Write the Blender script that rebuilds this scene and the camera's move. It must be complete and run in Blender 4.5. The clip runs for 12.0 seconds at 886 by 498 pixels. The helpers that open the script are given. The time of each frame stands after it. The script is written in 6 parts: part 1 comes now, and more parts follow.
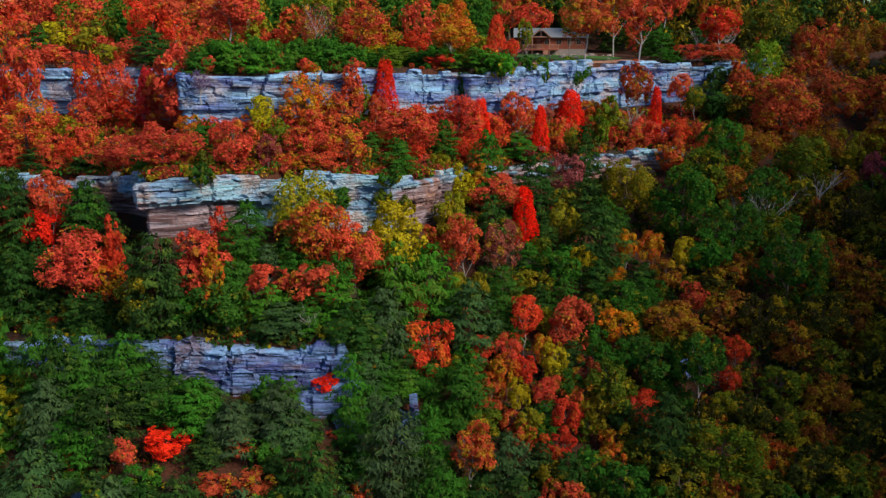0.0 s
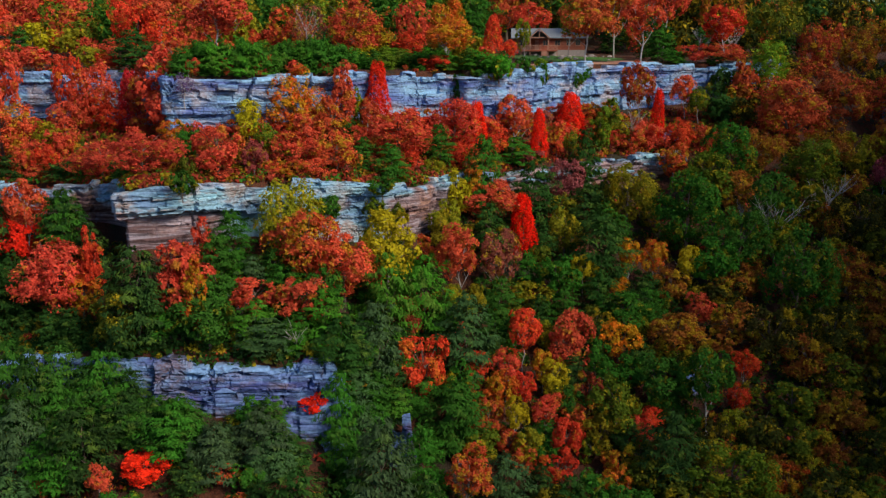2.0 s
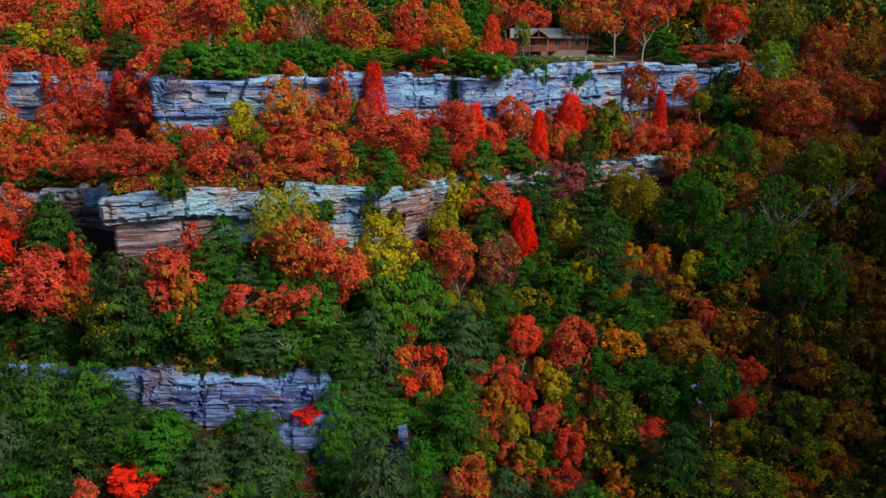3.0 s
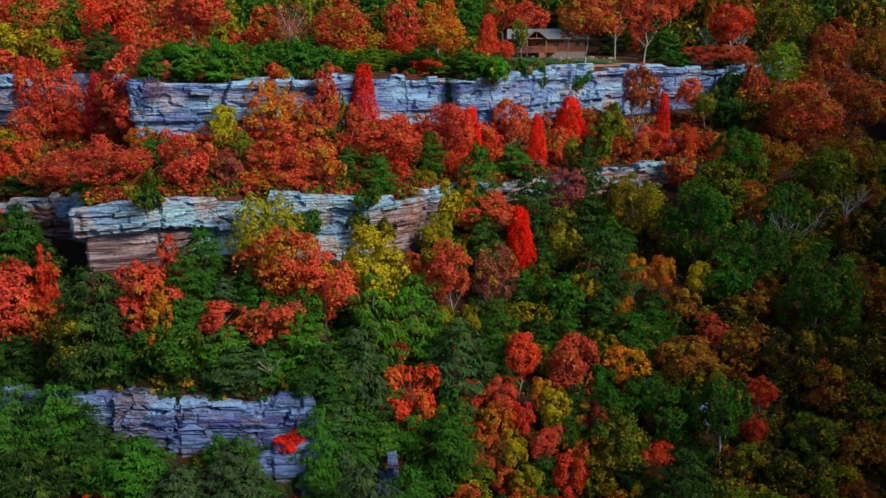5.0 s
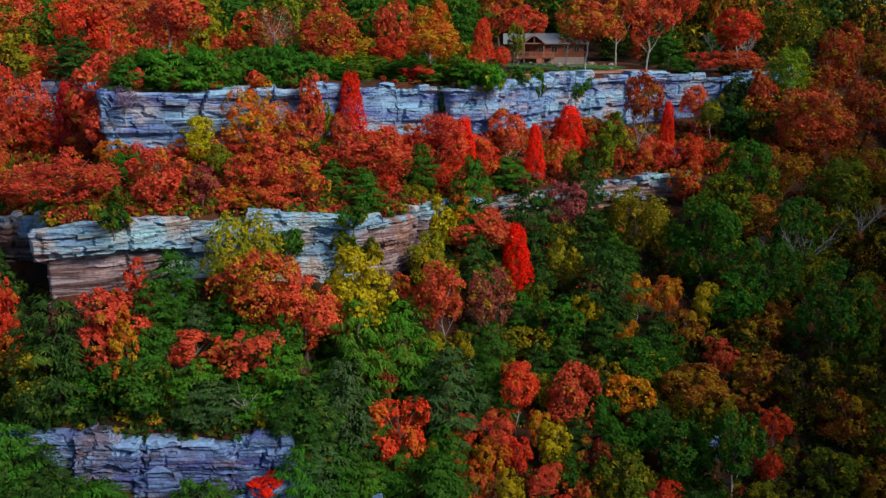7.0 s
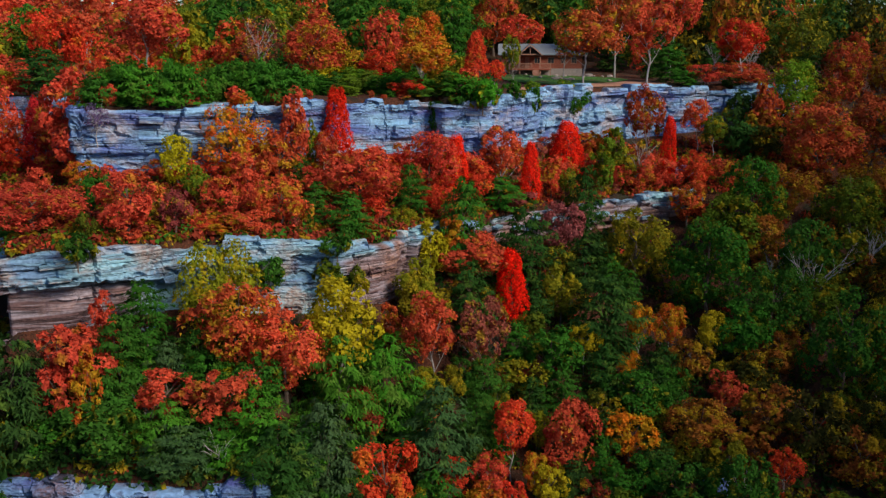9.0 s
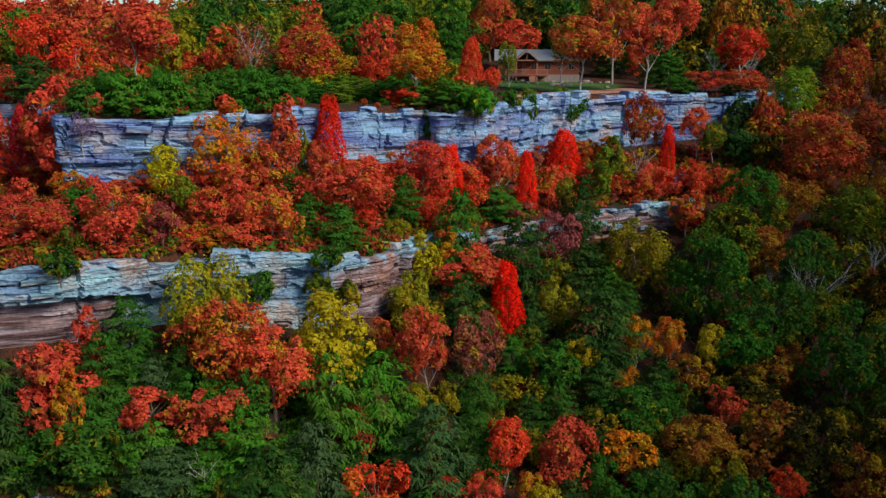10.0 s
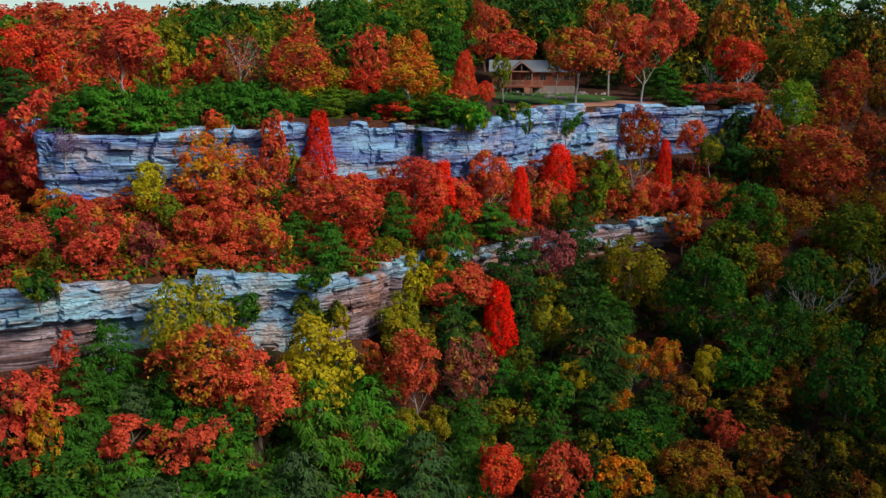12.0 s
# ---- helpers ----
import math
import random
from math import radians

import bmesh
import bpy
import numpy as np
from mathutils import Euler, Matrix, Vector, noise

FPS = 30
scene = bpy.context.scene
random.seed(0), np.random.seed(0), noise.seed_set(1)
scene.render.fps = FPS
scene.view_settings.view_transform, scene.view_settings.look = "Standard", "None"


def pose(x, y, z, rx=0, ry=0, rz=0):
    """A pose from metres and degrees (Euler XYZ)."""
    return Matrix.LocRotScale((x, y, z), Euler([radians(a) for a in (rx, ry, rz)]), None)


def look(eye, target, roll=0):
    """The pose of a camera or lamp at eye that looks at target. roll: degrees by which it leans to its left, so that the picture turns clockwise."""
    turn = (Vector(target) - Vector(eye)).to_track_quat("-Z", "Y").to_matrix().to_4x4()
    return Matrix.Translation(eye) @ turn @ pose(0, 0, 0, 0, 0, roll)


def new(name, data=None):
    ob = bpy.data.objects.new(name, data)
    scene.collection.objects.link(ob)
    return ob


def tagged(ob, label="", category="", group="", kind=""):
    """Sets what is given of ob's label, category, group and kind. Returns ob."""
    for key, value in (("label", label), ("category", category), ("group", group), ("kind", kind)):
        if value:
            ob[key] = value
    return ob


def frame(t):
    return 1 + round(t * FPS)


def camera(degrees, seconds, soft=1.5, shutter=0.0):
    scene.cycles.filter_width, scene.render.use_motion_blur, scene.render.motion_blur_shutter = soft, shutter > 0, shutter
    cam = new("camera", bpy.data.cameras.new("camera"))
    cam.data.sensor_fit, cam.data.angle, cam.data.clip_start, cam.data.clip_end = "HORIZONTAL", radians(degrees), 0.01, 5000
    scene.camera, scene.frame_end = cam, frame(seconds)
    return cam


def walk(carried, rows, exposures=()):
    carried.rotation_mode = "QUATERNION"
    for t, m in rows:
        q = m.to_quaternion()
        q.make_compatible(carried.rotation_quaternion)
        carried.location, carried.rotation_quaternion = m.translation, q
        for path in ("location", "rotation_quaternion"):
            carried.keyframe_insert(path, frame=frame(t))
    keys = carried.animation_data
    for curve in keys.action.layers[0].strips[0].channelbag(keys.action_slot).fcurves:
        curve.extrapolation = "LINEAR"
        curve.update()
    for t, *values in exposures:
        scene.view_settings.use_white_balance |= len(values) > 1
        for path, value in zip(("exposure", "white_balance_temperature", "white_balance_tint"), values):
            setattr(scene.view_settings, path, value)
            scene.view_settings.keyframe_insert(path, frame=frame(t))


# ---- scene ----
cam = camera(48.81, 12.0, soft=1.35)
walk(cam, [
    (0.0, look((0.002, -0.000, 5.598), (-0.257, 97.593, -16.206), 0.00)),
    (0.5, look((0.092, 1.232, 5.548), (-0.125, 98.830, -16.235), -0.03)),
    (1.0, look((0.204, 2.666, 5.556), (0.023, 100.272, -16.197), -0.07)),
    (1.5, look((0.299, 4.163, 5.615), (0.183, 101.763, -16.160), -0.08)),
    (2.0, look((0.412, 5.614, 5.616), (0.341, 103.218, -16.139), -0.11)),
    (2.5, look((0.526, 7.100, 5.619), (0.481, 104.706, -16.132), -0.12)),
    (3.0, look((0.573, 8.629, 5.632), (0.615, 106.231, -16.138), -0.12)),
    (5.0, look((1.068, 15.037, 5.432), (1.370, 112.677, -16.164), -0.13)),
    (5.5, look((1.186, 16.834, 5.410), (1.571, 114.470, -16.203), -0.12)),
    (6.0, look((1.297, 18.705, 5.486), (1.781, 116.344, -16.112), -0.09)),
    (6.5, look((1.503, 20.625, 5.711), (2.039, 118.275, -15.837), -0.09)),
    (7.0, look((1.714, 22.575, 5.933), (2.328, 120.249, -15.500), -0.08)),
    (9.0, look((2.396, 29.112, 7.130), (3.383, 126.848, -14.004), 0.01)),
    (9.5, look((2.575, 30.430, 7.467), (3.713, 128.176, -13.612), 0.06)),
    (10.0, look((2.812, 31.479, 7.809), (4.040, 129.239, -13.201), 0.11)),
    (10.5, look((3.082, 32.365, 8.153), (4.353, 130.140, -12.786), 0.14)),
    (11.0, look((3.251, 33.031, 8.437), (4.609, 130.823, -12.417), 0.20)),
    (11.5, look((3.329, 33.553, 8.798), (4.802, 131.347, -12.039), 0.26)),
    (12.0, look((3.396, 33.953, 9.111), (4.955, 131.756, -11.678), 0.31)),
], exposures=[(0.0, 0.20), (3.0, 0.14), (6.0, 0.06), (9.0, 0.04), (12.0, 0.0)])
SUN_UP, SUN_ROUND = 36, 128      # degrees: height, and way round from +y
SUN, SUN_WIDE, SKY = 4.4, 24, 0.084

# ---- daylight: a bright, hazy sky with a broad soft sun ----
world = bpy.data.worlds.new("sky")
scene.world = world
world.use_nodes = True
wn = world.node_tree
wn.nodes.clear()
sky = wn.nodes.new("ShaderNodeTexSky")
sky.sky_type = "NISHITA"
sky.sun_disc = False
sky.air_density, sky.dust_density, sky.ozone_density = 1.0, 0.0, 1.5
sky.sun_elevation = radians(SUN_UP)
sky.sun_rotation = radians(SUN_ROUND)
background = wn.nodes.new("ShaderNodeBackground")
background.inputs["Strength"].default_value = SKY
tint = wn.nodes.new("ShaderNodeMix")
tint.data_type, tint.blend_type = "RGBA", "MULTIPLY"
tint.inputs[0].default_value = 1.0
tint.inputs[7].default_value = (0.72, 0.89, 1.06, 1)
wn.links.new(sky.outputs[0], tint.inputs[6])
wn.links.new(tint.outputs[2], background.inputs[0])
wn.links.new(background.outputs[0], wn.nodes.new("ShaderNodeOutputWorld").inputs[0])
sun_data = bpy.data.lights.new("sun", "SUN")
sun_data.energy, sun_data.angle, sun_data.color = SUN, radians(SUN_WIDE), (1.0, 0.90, 0.76)
sun = new("sun", sun_data)
# the sun stands at SUN_ROUND degrees, clockwise from +y
sun.matrix_world = look((0, 0, 0), (-math.sin(radians(SUN_ROUND)) * math.cos(radians(SUN_UP)),
                                    -math.cos(radians(SUN_ROUND)) * math.cos(radians(SUN_UP)), -math.sin(radians(SUN_UP))))

# ---- materials ----
def shader(name, rough=0.8):
    m = bpy.data.materials.new(name)
    m.use_nodes = True
    t = m.node_tree
    b = t.nodes["Principled BSDF"]
    b.inputs["Roughness"].default_value = rough
    b.inputs["Specular IOR Level"].default_value = 0.25
    return m, t, b


def add(t, kind, **inputs):
    n = t.nodes.new(kind)
    for key, value in inputs.items():
        n.inputs[key.replace("_", " ")].default_value = value
    return n


def mixed(t, fac, a, b, blend="MIX"):
    """A colour mix; each of fac, a and b is a socket or a value."""
    n = t.nodes.new("ShaderNodeMix")
    n.data_type, n.blend_type = "RGBA", blend
    for socket, value in ((n.inputs[0], fac), (n.inputs[6], a), (n.inputs[7], b)):
        if isinstance(value, bpy.types.NodeSocket):
            t.links.new(value, socket)
        elif isinstance(value, tuple):
            socket.default_value = (*value, 1)
        else:
            socket.default_value = value
    return n.outputs[2]


def noisy(t, scale, detail=4, stretch=(1, 1, 1), low=0.35, high=0.65, rough=0.55, twist=0.0):
    """Noise in the object's own metres, spread to 0..1 between low and high."""
    place = t.nodes.new("ShaderNodeTexCoord")
    fit_ = t.nodes.new("ShaderNodeMapping")
    fit_.inputs["Scale"].default_value = stretch
    t.links.new(place.outputs["Object"], fit_.inputs[0])
    n = add(t, "ShaderNodeTexNoise", Scale=scale, Detail=detail, Roughness=rough, Distortion=twist)
    t.links.new(fit_.outputs[0], n.inputs[0])
    r = t.nodes.new("ShaderNodeMapRange")
    r.inputs["From Min"].default_value, r.inputs["From Max"].default_value = low, high
    t.links.new(n.outputs[0], r.inputs[0])
    return r.outputs[0]


def bumped(t, b, height, strength=0.5, distance=0.05):
    n = add(t, "ShaderNodeBump", Strength=strength, Distance=distance)
    t.links.new(height, n.inputs["Height"])
    t.links.new(n.outputs[0], b.inputs["Normal"])


def plain(name, colour, rough=0.7, grain=8.0, stretch=(1, 1, 1), vary=0.35, metal=0.0):
    """A painted, wooden or metal surface with grain and stains of its own."""
    m, t, b = shader(name, rough)
    dark = tuple(c * (1 - vary) for c in colour)
    light = tuple(min(1, c * (1 + vary)) for c in colour)
    fine = noisy(t, grain, 4, stretch)
    c = mixed(t, noisy(t, grain / 9, 3), mixed(t, fine, dark, light), colour)
    t.links.new(c, b.inputs["Base Color"])
    b.inputs["Metallic"].default_value = metal
    bumped(t, b, fine, 0.3, 0.02)
    return m


def leaf_material(name, second, shine=0.12):
    """Leaves: the tree's own colour, its second colour by boughs, and each leaf a little different."""
    m, t, b = shader(name, 0.85)
    info = t.nodes.new("ShaderNodeObjectInfo")
    geo = t.nodes.new("ShaderNodeNewGeometry")
    own = info.outputs["Color"]
    # a second colour by boughs: the higher the tree's share of it, the more boughs have turned
    turn = mixed(t, 0.72, own, second)
    bough = noisy(t, 0.65, 1.5, low=0.0, high=1.0)
    lifted = t.nodes.new("ShaderNodeMath")
    lifted.operation = "MULTIPLY_ADD"
    t.links.new(info.outputs["Alpha"], lifted.inputs[0])
    lifted.inputs[1].default_value = 0.24
    t.links.new(bough, lifted.inputs[2])
    edge = t.nodes.new("ShaderNodeMapRange")
    edge.inputs["From Min"].default_value, edge.inputs["From Max"].default_value = 0.60, 0.67
    t.links.new(lifted.outputs[0], edge.inputs[0])
    some = t.nodes.new("ShaderNodeMath")
    some.operation, some.use_clamp = "MULTIPLY", True
    t.links.new(info.outputs["Alpha"], some.inputs[0])
    some.inputs[1].default_value = 5.0
    part_ = t.nodes.new("ShaderNodeMath")
    part_.operation = "MULTIPLY"
    t.links.new(edge.outputs[0], part_.inputs[0])
    t.links.new(some.outputs[0], part_.inputs[1])
    c = mixed(t, part_.outputs[0], own, turn)
    one = t.nodes.new("ShaderNodeMapRange")
    one.inputs["To Min"].default_value, one.inputs["To Max"].default_value = 0.70, 1.36
    t.links.new(geo.outputs["Random Per Island"], one.inputs[0])
    shade = t.nodes.new("ShaderNodeVectorMath")
    shade.operation = "SCALE"
    t.links.new(c, shade.inputs[0])
    t.links.new(one.outputs[0], shade.inputs["Scale"])
    t.links.new(shade.outputs[0], b.inputs["Base Color"])
    b.inputs["Specular IOR Level"].default_value = shine
    glow = add(t, "ShaderNodeBsdfTranslucent")
    t.links.new(shade.outputs[0], glow.inputs[0])
    mix_ = t.nodes.new("ShaderNodeMixShader")
    mix_.inputs[0].default_value = 0.36
    t.links.new(b.outputs[0], mix_.inputs[1])
    t.links.new(glow.outputs[0], mix_.inputs[2])
    t.links.new(mix_.outputs[0], t.nodes["Material Output"].inputs[0])
    return m


def rock_material(name, pale, cool, warm, dark, brown_beds=None):
    """Bedded sandstone: pale and cool beds, warm stained patches, dark bedding cracks and runs."""
    m, t, b = shader(name, 0.85)
    beds = noisy(t, 1.0, 5, (0.07, 0.07, 0.40), 0.38, 0.60, 0.62, 0.8)
    thin = noisy(t, 1.0, 6, (0.22, 0.22, 4.6), 0.36, 0.46, 0.65, 0.7)
    cracks = noisy(t, 1.0, 4, (1.1, 1.1, 0.22), 0.30, 0.36, 0.6, 1.2)
    blotch = noisy(t, 0.16, 5, (1, 1, 1.8), 0.50, 0.62, 0.6, 0.5)
    stain = noisy(t, 0.40, 6, (1.4, 1.4, 0.6), 0.60, 0.74, 0.65)
    grain = noisy(t, 3.2, 6, low=0.3, high=0.7)
    c = mixed(t, beds, cool, pale)
    c = mixed(t, blotch, c, mixed(t, grain, warm, tuple((p + w) / 2 for p, w in zip(pale, warm))))
    if brown_beds is not None:
        # the band's lower beds are of a browner stone
        place = t.nodes.new("ShaderNodeTexCoord")
        apart = t.nodes.new("ShaderNodeSeparateXYZ")
        t.links.new(place.outputs["Object"], apart.inputs[0])
        wavy = t.nodes.new("ShaderNodeMath")
        wavy.operation = "MULTIPLY_ADD"
        t.links.new(blotch, wavy.inputs[0])
        wavy.inputs[1].default_value = -1.2
        t.links.new(apart.outputs[2], wavy.inputs[2])
        deep = t.nodes.new("ShaderNodeMapRange")
        deep.inputs["From Min"].default_value, deep.inputs["From Max"].default_value = brown_beds, brown_beds - 0.9
        t.links.new(wavy.outputs[0], deep.inputs[0])
        # but not along the pale stretch between the two buttresses
        far = t.nodes.new("ShaderNodeMath")
        far.operation = "ADD"
        t.links.new(apart.outputs[0], far.inputs[0])
        far.inputs[1].default_value = 15.6
        side = t.nodes.new("ShaderNodeMath")
        side.operation = "ABSOLUTE"
        t.links.new(far.outputs[0], side.inputs[0])
        ends = t.nodes.new("ShaderNodeMapRange")
        ends.inputs["From Min"].default_value, ends.inputs["From Max"].default_value = 8.0, 9.6
        t.links.new(side.outputs[0], ends.inputs[0])
        brown = t.nodes.new("ShaderNodeMath")
        brown.operation = "MULTIPLY"
        t.links.new(deep.outputs[0], brown.inputs[0])
        t.links.new(ends.outputs[0], brown.inputs[1])
        c = mixed(t, brown.outputs[0], c, mixed(t, noisy(t, 1.0, 5, (0.2, 0.2, 3.0), 0.42, 0.58), (0.15, 0.085, 0.085), mixed(t, blotch, (0.36, 0.30, 0.34), (0.34, 0.19, 0.15))))
    c = mixed(t, stain, c, dark)
    shade = None
    for source, low in ((grain, 0.74), (thin, 0.40), (cracks, 0.52)):
        line = t.nodes.new("ShaderNodeMapRange")
        line.inputs["To Min"].default_value, line.inputs["To Max"].default_value = low, 1.0 if low < 0.7 else 1.2
        t.links.new(source, line.inputs[0])
        shade = t.nodes.new("ShaderNodeVectorMath")
        shade.operation = "SCALE"
        t.links.new(c, shade.inputs[0])
        t.links.new(line.outputs[0], shade.inputs["Scale"])
        c = shade.outputs[0]
    t.links.new(c, b.inputs["Base Color"])
    both = t.nodes.new("ShaderNodeMath")
    both.operation = "MULTIPLY_ADD"
    t.links.new(grain, both.inputs[0])
    both.inputs[1].default_value = 0.35
    t.links.new(thin, both.inputs[2])
    bumped(t, b, both.outputs[0], 0.9, 0.12)
    return m


def litter_material():
    """Forest floor: fallen leaves, bare earth, moss."""
    m, t, b = shader("leaf_litter", 0.95)
    c = mixed(t, noisy(t, 5.0, 5), (0.05, 0.018, 0.010), (0.13, 0.042, 0.020))
    c = mixed(t, noisy(t, 0.22, 4, low=0.5, high=0.62), c, (0.040, 0.028, 0.018))
    c = mixed(t, noisy(t, 0.5, 5, low=0.57, high=0.68), c, (0.022, 0.042, 0.012))
    t.links.new(c, b.inputs["Base Color"])
    bumped(t, b, noisy(t, 7.0, 5), 0.8, 0.15)
    return m


def grass_material():
    m, t, b = shader("lawn_grass", 0.9)
    c = mixed(t, noisy(t, 9.0, 5), (0.045, 0.13, 0.022), (0.08, 0.22, 0.04))
    c = mixed(t, noisy(t, 0.5, 4, low=0.5, high=0.66), c, (0.11, 0.09, 0.035))
    t.links.new(c, b.inputs["Base Color"])
    bumped(t, b, noisy(t, 22.0, 4), 0.8, 0.06)
    return m


LEAVES = leaf_material("broad_leaves", (0.44, 0.31, 0.012))
NEEDLES = leaf_material("needles", (0.10, 0.17, 0.022))
BARK = plain("bark", (0.13, 0.095, 0.075), 0.9, 7.0, (1, 1, 0.25))
PALE_BARK = plain("pale_bark", (0.34, 0.31, 0.30), 0.85, 6.0, (1, 1, 0.3))
ROCK_UPPER = rock_material("upper_sandstone", (0.25, 0.45, 0.66), (0.10, 0.14, 0.40), (0.39, 0.31, 0.34), (0.07, 0.06, 0.14))
ROCK_MIDDLE = rock_material("middle_sandstone", (0.29, 0.53, 0.62), (0.17, 0.28, 0.45), (0.40, 0.27, 0.24), (0.10, 0.06, 0.08), -13.7)
ROCK_LOWER = rock_material("lower_sandstone", (0.18, 0.32, 0.56), (0.07, 0.085, 0.27), (0.19, 0.11, 0.13), (0.05, 0.035, 0.07))
LITTER = litter_material()
LAWN = grass_material()
EARTH = plain("bare_earth", (0.40, 0.20, 0.13), 0.95, 2.5, (1, 1, 1), 0.4)
LOGS = plain("stained_logs", (0.26, 0.075, 0.045), 0.7, 5.0, (0.3, 1, 6), 0.4)
TRIM = plain("pale_timber", (0.34, 0.17, 0.12), 0.7, 6.0)
ROOFING = plain("grey_roofing", (0.20, 0.22, 0.24), 0.55, 3.0, (4, 0.6, 1), 0.25)
STONE = plain("field_stone", (0.31, 0.26, 0.24), 0.9, 3.0)
GLASS = plain("window_glass", (0.03, 0.035, 0.045), 0.08, 2.0)


# ---- lie of the land: three rock bands on a wooded hillside ----
# plan of the rims (x, y) from one end of the hillside to the other
UPPER = ((-400, 215), (-120, 160), (-60, 149), (-38.0, 147), (-35.2, 133.0), (-25, 135.0), (-22.8, 135.8), (-21.4, 139.2),
         (-14, 142.2), (-7, 146.6), (0, 150), (3, 151), (3.8, 148.2), (9, 149.8), (10.4, 155), (17, 163.3), (24, 171.3), (31, 176.0),
         (42, 178.3), (54, 179), (61, 188), (80, 205), (400, 260))
MIDDLE = ((-400, 190), (-90, 130), (-58, 125), (-40, 121.5), (-36.4, 119), (-34.8, 111.6), (-30, 112.7), (-26, 115.2), (-21.3, 118.8),
          (-20, 121.3), (-14, 122.4), (-7.6, 124.1), (-2.7, 127.6), (-1.0, 131), (1.5, 136), (7, 141), (16, 149.6), (26, 156.2),
          (33, 159.3), (46, 162), (80, 179), (400, 236))
LOWER = ((-400, 170), (-90, 117), (-60, 110), (-41, 105), (-36, 103.4), (-33, 102.0), (-12, 102.1), (-9, 102.7), (-4, 103), (5, 104),
         (45, 109), (90, 126), (400, 181))


# metres that the ground is raised out of view to shade the hillside
SHADE_HILL_RISE = 103.0


def along(curve, x):
    return float(np.interp(x, [p[0] for p in curve], [p[1] for p in curve]))


def rims(x):
    """For one x: (y, top, foot) of the lower, middle and upper band."""
    upper = (along(UPPER, x), 0.0, along(((-60, -6.5), (-36, -7.6), (-10, -7.5), (9, -7.8), (31, -7.4), (50, -6), (62, -1), (80, -0.4)), x))
    middle = (along(MIDDLE, x), along(((-40, -12.2), (-36, -11.3), (-31, -10.8), (-26, -10.9), (-21, -11.5), (-14, -12.3), (-7, -12.9), (-2, -13), (7, -13.6), (33, -13.6), (46, -13.5)), x),
              along(((-60, -15.5), (-37, -17), (-34, -18), (-26, -17.6), (-18, -18), (-10, -18.6), (-3, -19.8), (-1, -19.8), (0.8, -15.4), (5.5, -15.2), (8, -16.6), (33, -17), (38, -14.2), (46, -13.8)), x))
    lower = (along(LOWER, x), along(((-60, -29), (-40, -28.2), (-33, -27.5), (-29.2, -27.5), (-27.8, -26.8), (-26.4, -26.9), (-25.4, -27.8), (-18, -27.9), (-14.6, -27.8), (-14, -27.1), (-12.6, -27.2), (-11, -28.2), (-8.5, -34.5), (5, -40), (45, -41)), x),
             along(((-60, -32), (-40, -32), (-30, -31.5), (-18, -31.6), (-12, -33.4), (-10, -35.8), (-8, -36.6), (-3, -38.5), (5, -40.6), (45, -41.4)), x))
    return lower, middle, upper


def unseen_shade_hill(x, y):
    """An unseen hill, added beyond the hillside's sunny end to keep the low sun off it."""
    f = min(1.0, max(0.0, (x - max(62.0, 26.0 + 0.47 * y)) / 55.0))
    g = min(1.0, max(0.0, (215.0 - y) / 70.0)) * min(1.0, max(0.0, (y + 420.0) / 300.0))
    return SHADE_HILL_RISE * f * f * (3 - 2 * f) * g * min(1.0, max(0.25, (520.0 - x) / 320.0))


def ground_z(x, y):
    (yl, lt, lf), (ym, mt, mf), (yu, ut, uf) = rims(x)
    back = (yu + 36, 1.0 if x < 0 else 1.3)
    ys = (-900, 20, 62, yl - 0.01, yl + 0.4, ym - 0.01, ym + 0.4, yu - 0.01, yu + 0.4, back[0], back[0] + 60, back[0] + 1400)
    zs = (-64, -62, -58, lf, lt, mf, mt, uf, ut, back[1], back[1] + (3.5 if x < -5 else 8.5), back[1] + 40)
    return float(np.interp(y, ys, zs)) + unseen_shade_hill(x, y)


# ---- the land ----
def smooth_noise(x, y, z=0.0):
    return noise.noise(Vector((x, y, z)))


def lie(x, y):
    """The height of the ground with its humps and hollows."""
    (yl, *_), (ym, *_), (yu, *_) = rims(x)
    swell = min(1.0, min(abs(y - yl), abs(y - ym), abs(y - yu)) / 5.0) * (0.3 if y > yu else 1.0)
    return ground_z(x, y) + swell * (0.6 * smooth_noise(x * 0.09, y * 0.09) + 0.3 * smooth_noise(x * 0.35, y * 0.35, 7))


def mesh_of(name, verts, faces, material, smooth=False):
    me = bpy.data.meshes.new(name)
    me.from_pydata([tuple(v) for v in verts], [], [tuple(f) for f in faces])
    me.materials.append(material)
    if smooth:
        me.polygons.foreach_set("use_smooth", [True] * len(me.polygons))
    me.update()
    return me


def grid_faces(rows, cols):
    return [(r * cols + c, r * cols + c + 1, (r + 1) * cols + c + 1, (r + 1) * cols + c)
            for r in range(rows - 1) for c in range(cols - 1)]


def spaced(*stops):
    """Numbers from stop to stop: (start, end, count) pieces."""
    out = []
    for a, b, n in stops:
        out += [a + (b - a) * k / n for k in range(n)]
    return out + [stops[-1][1]]


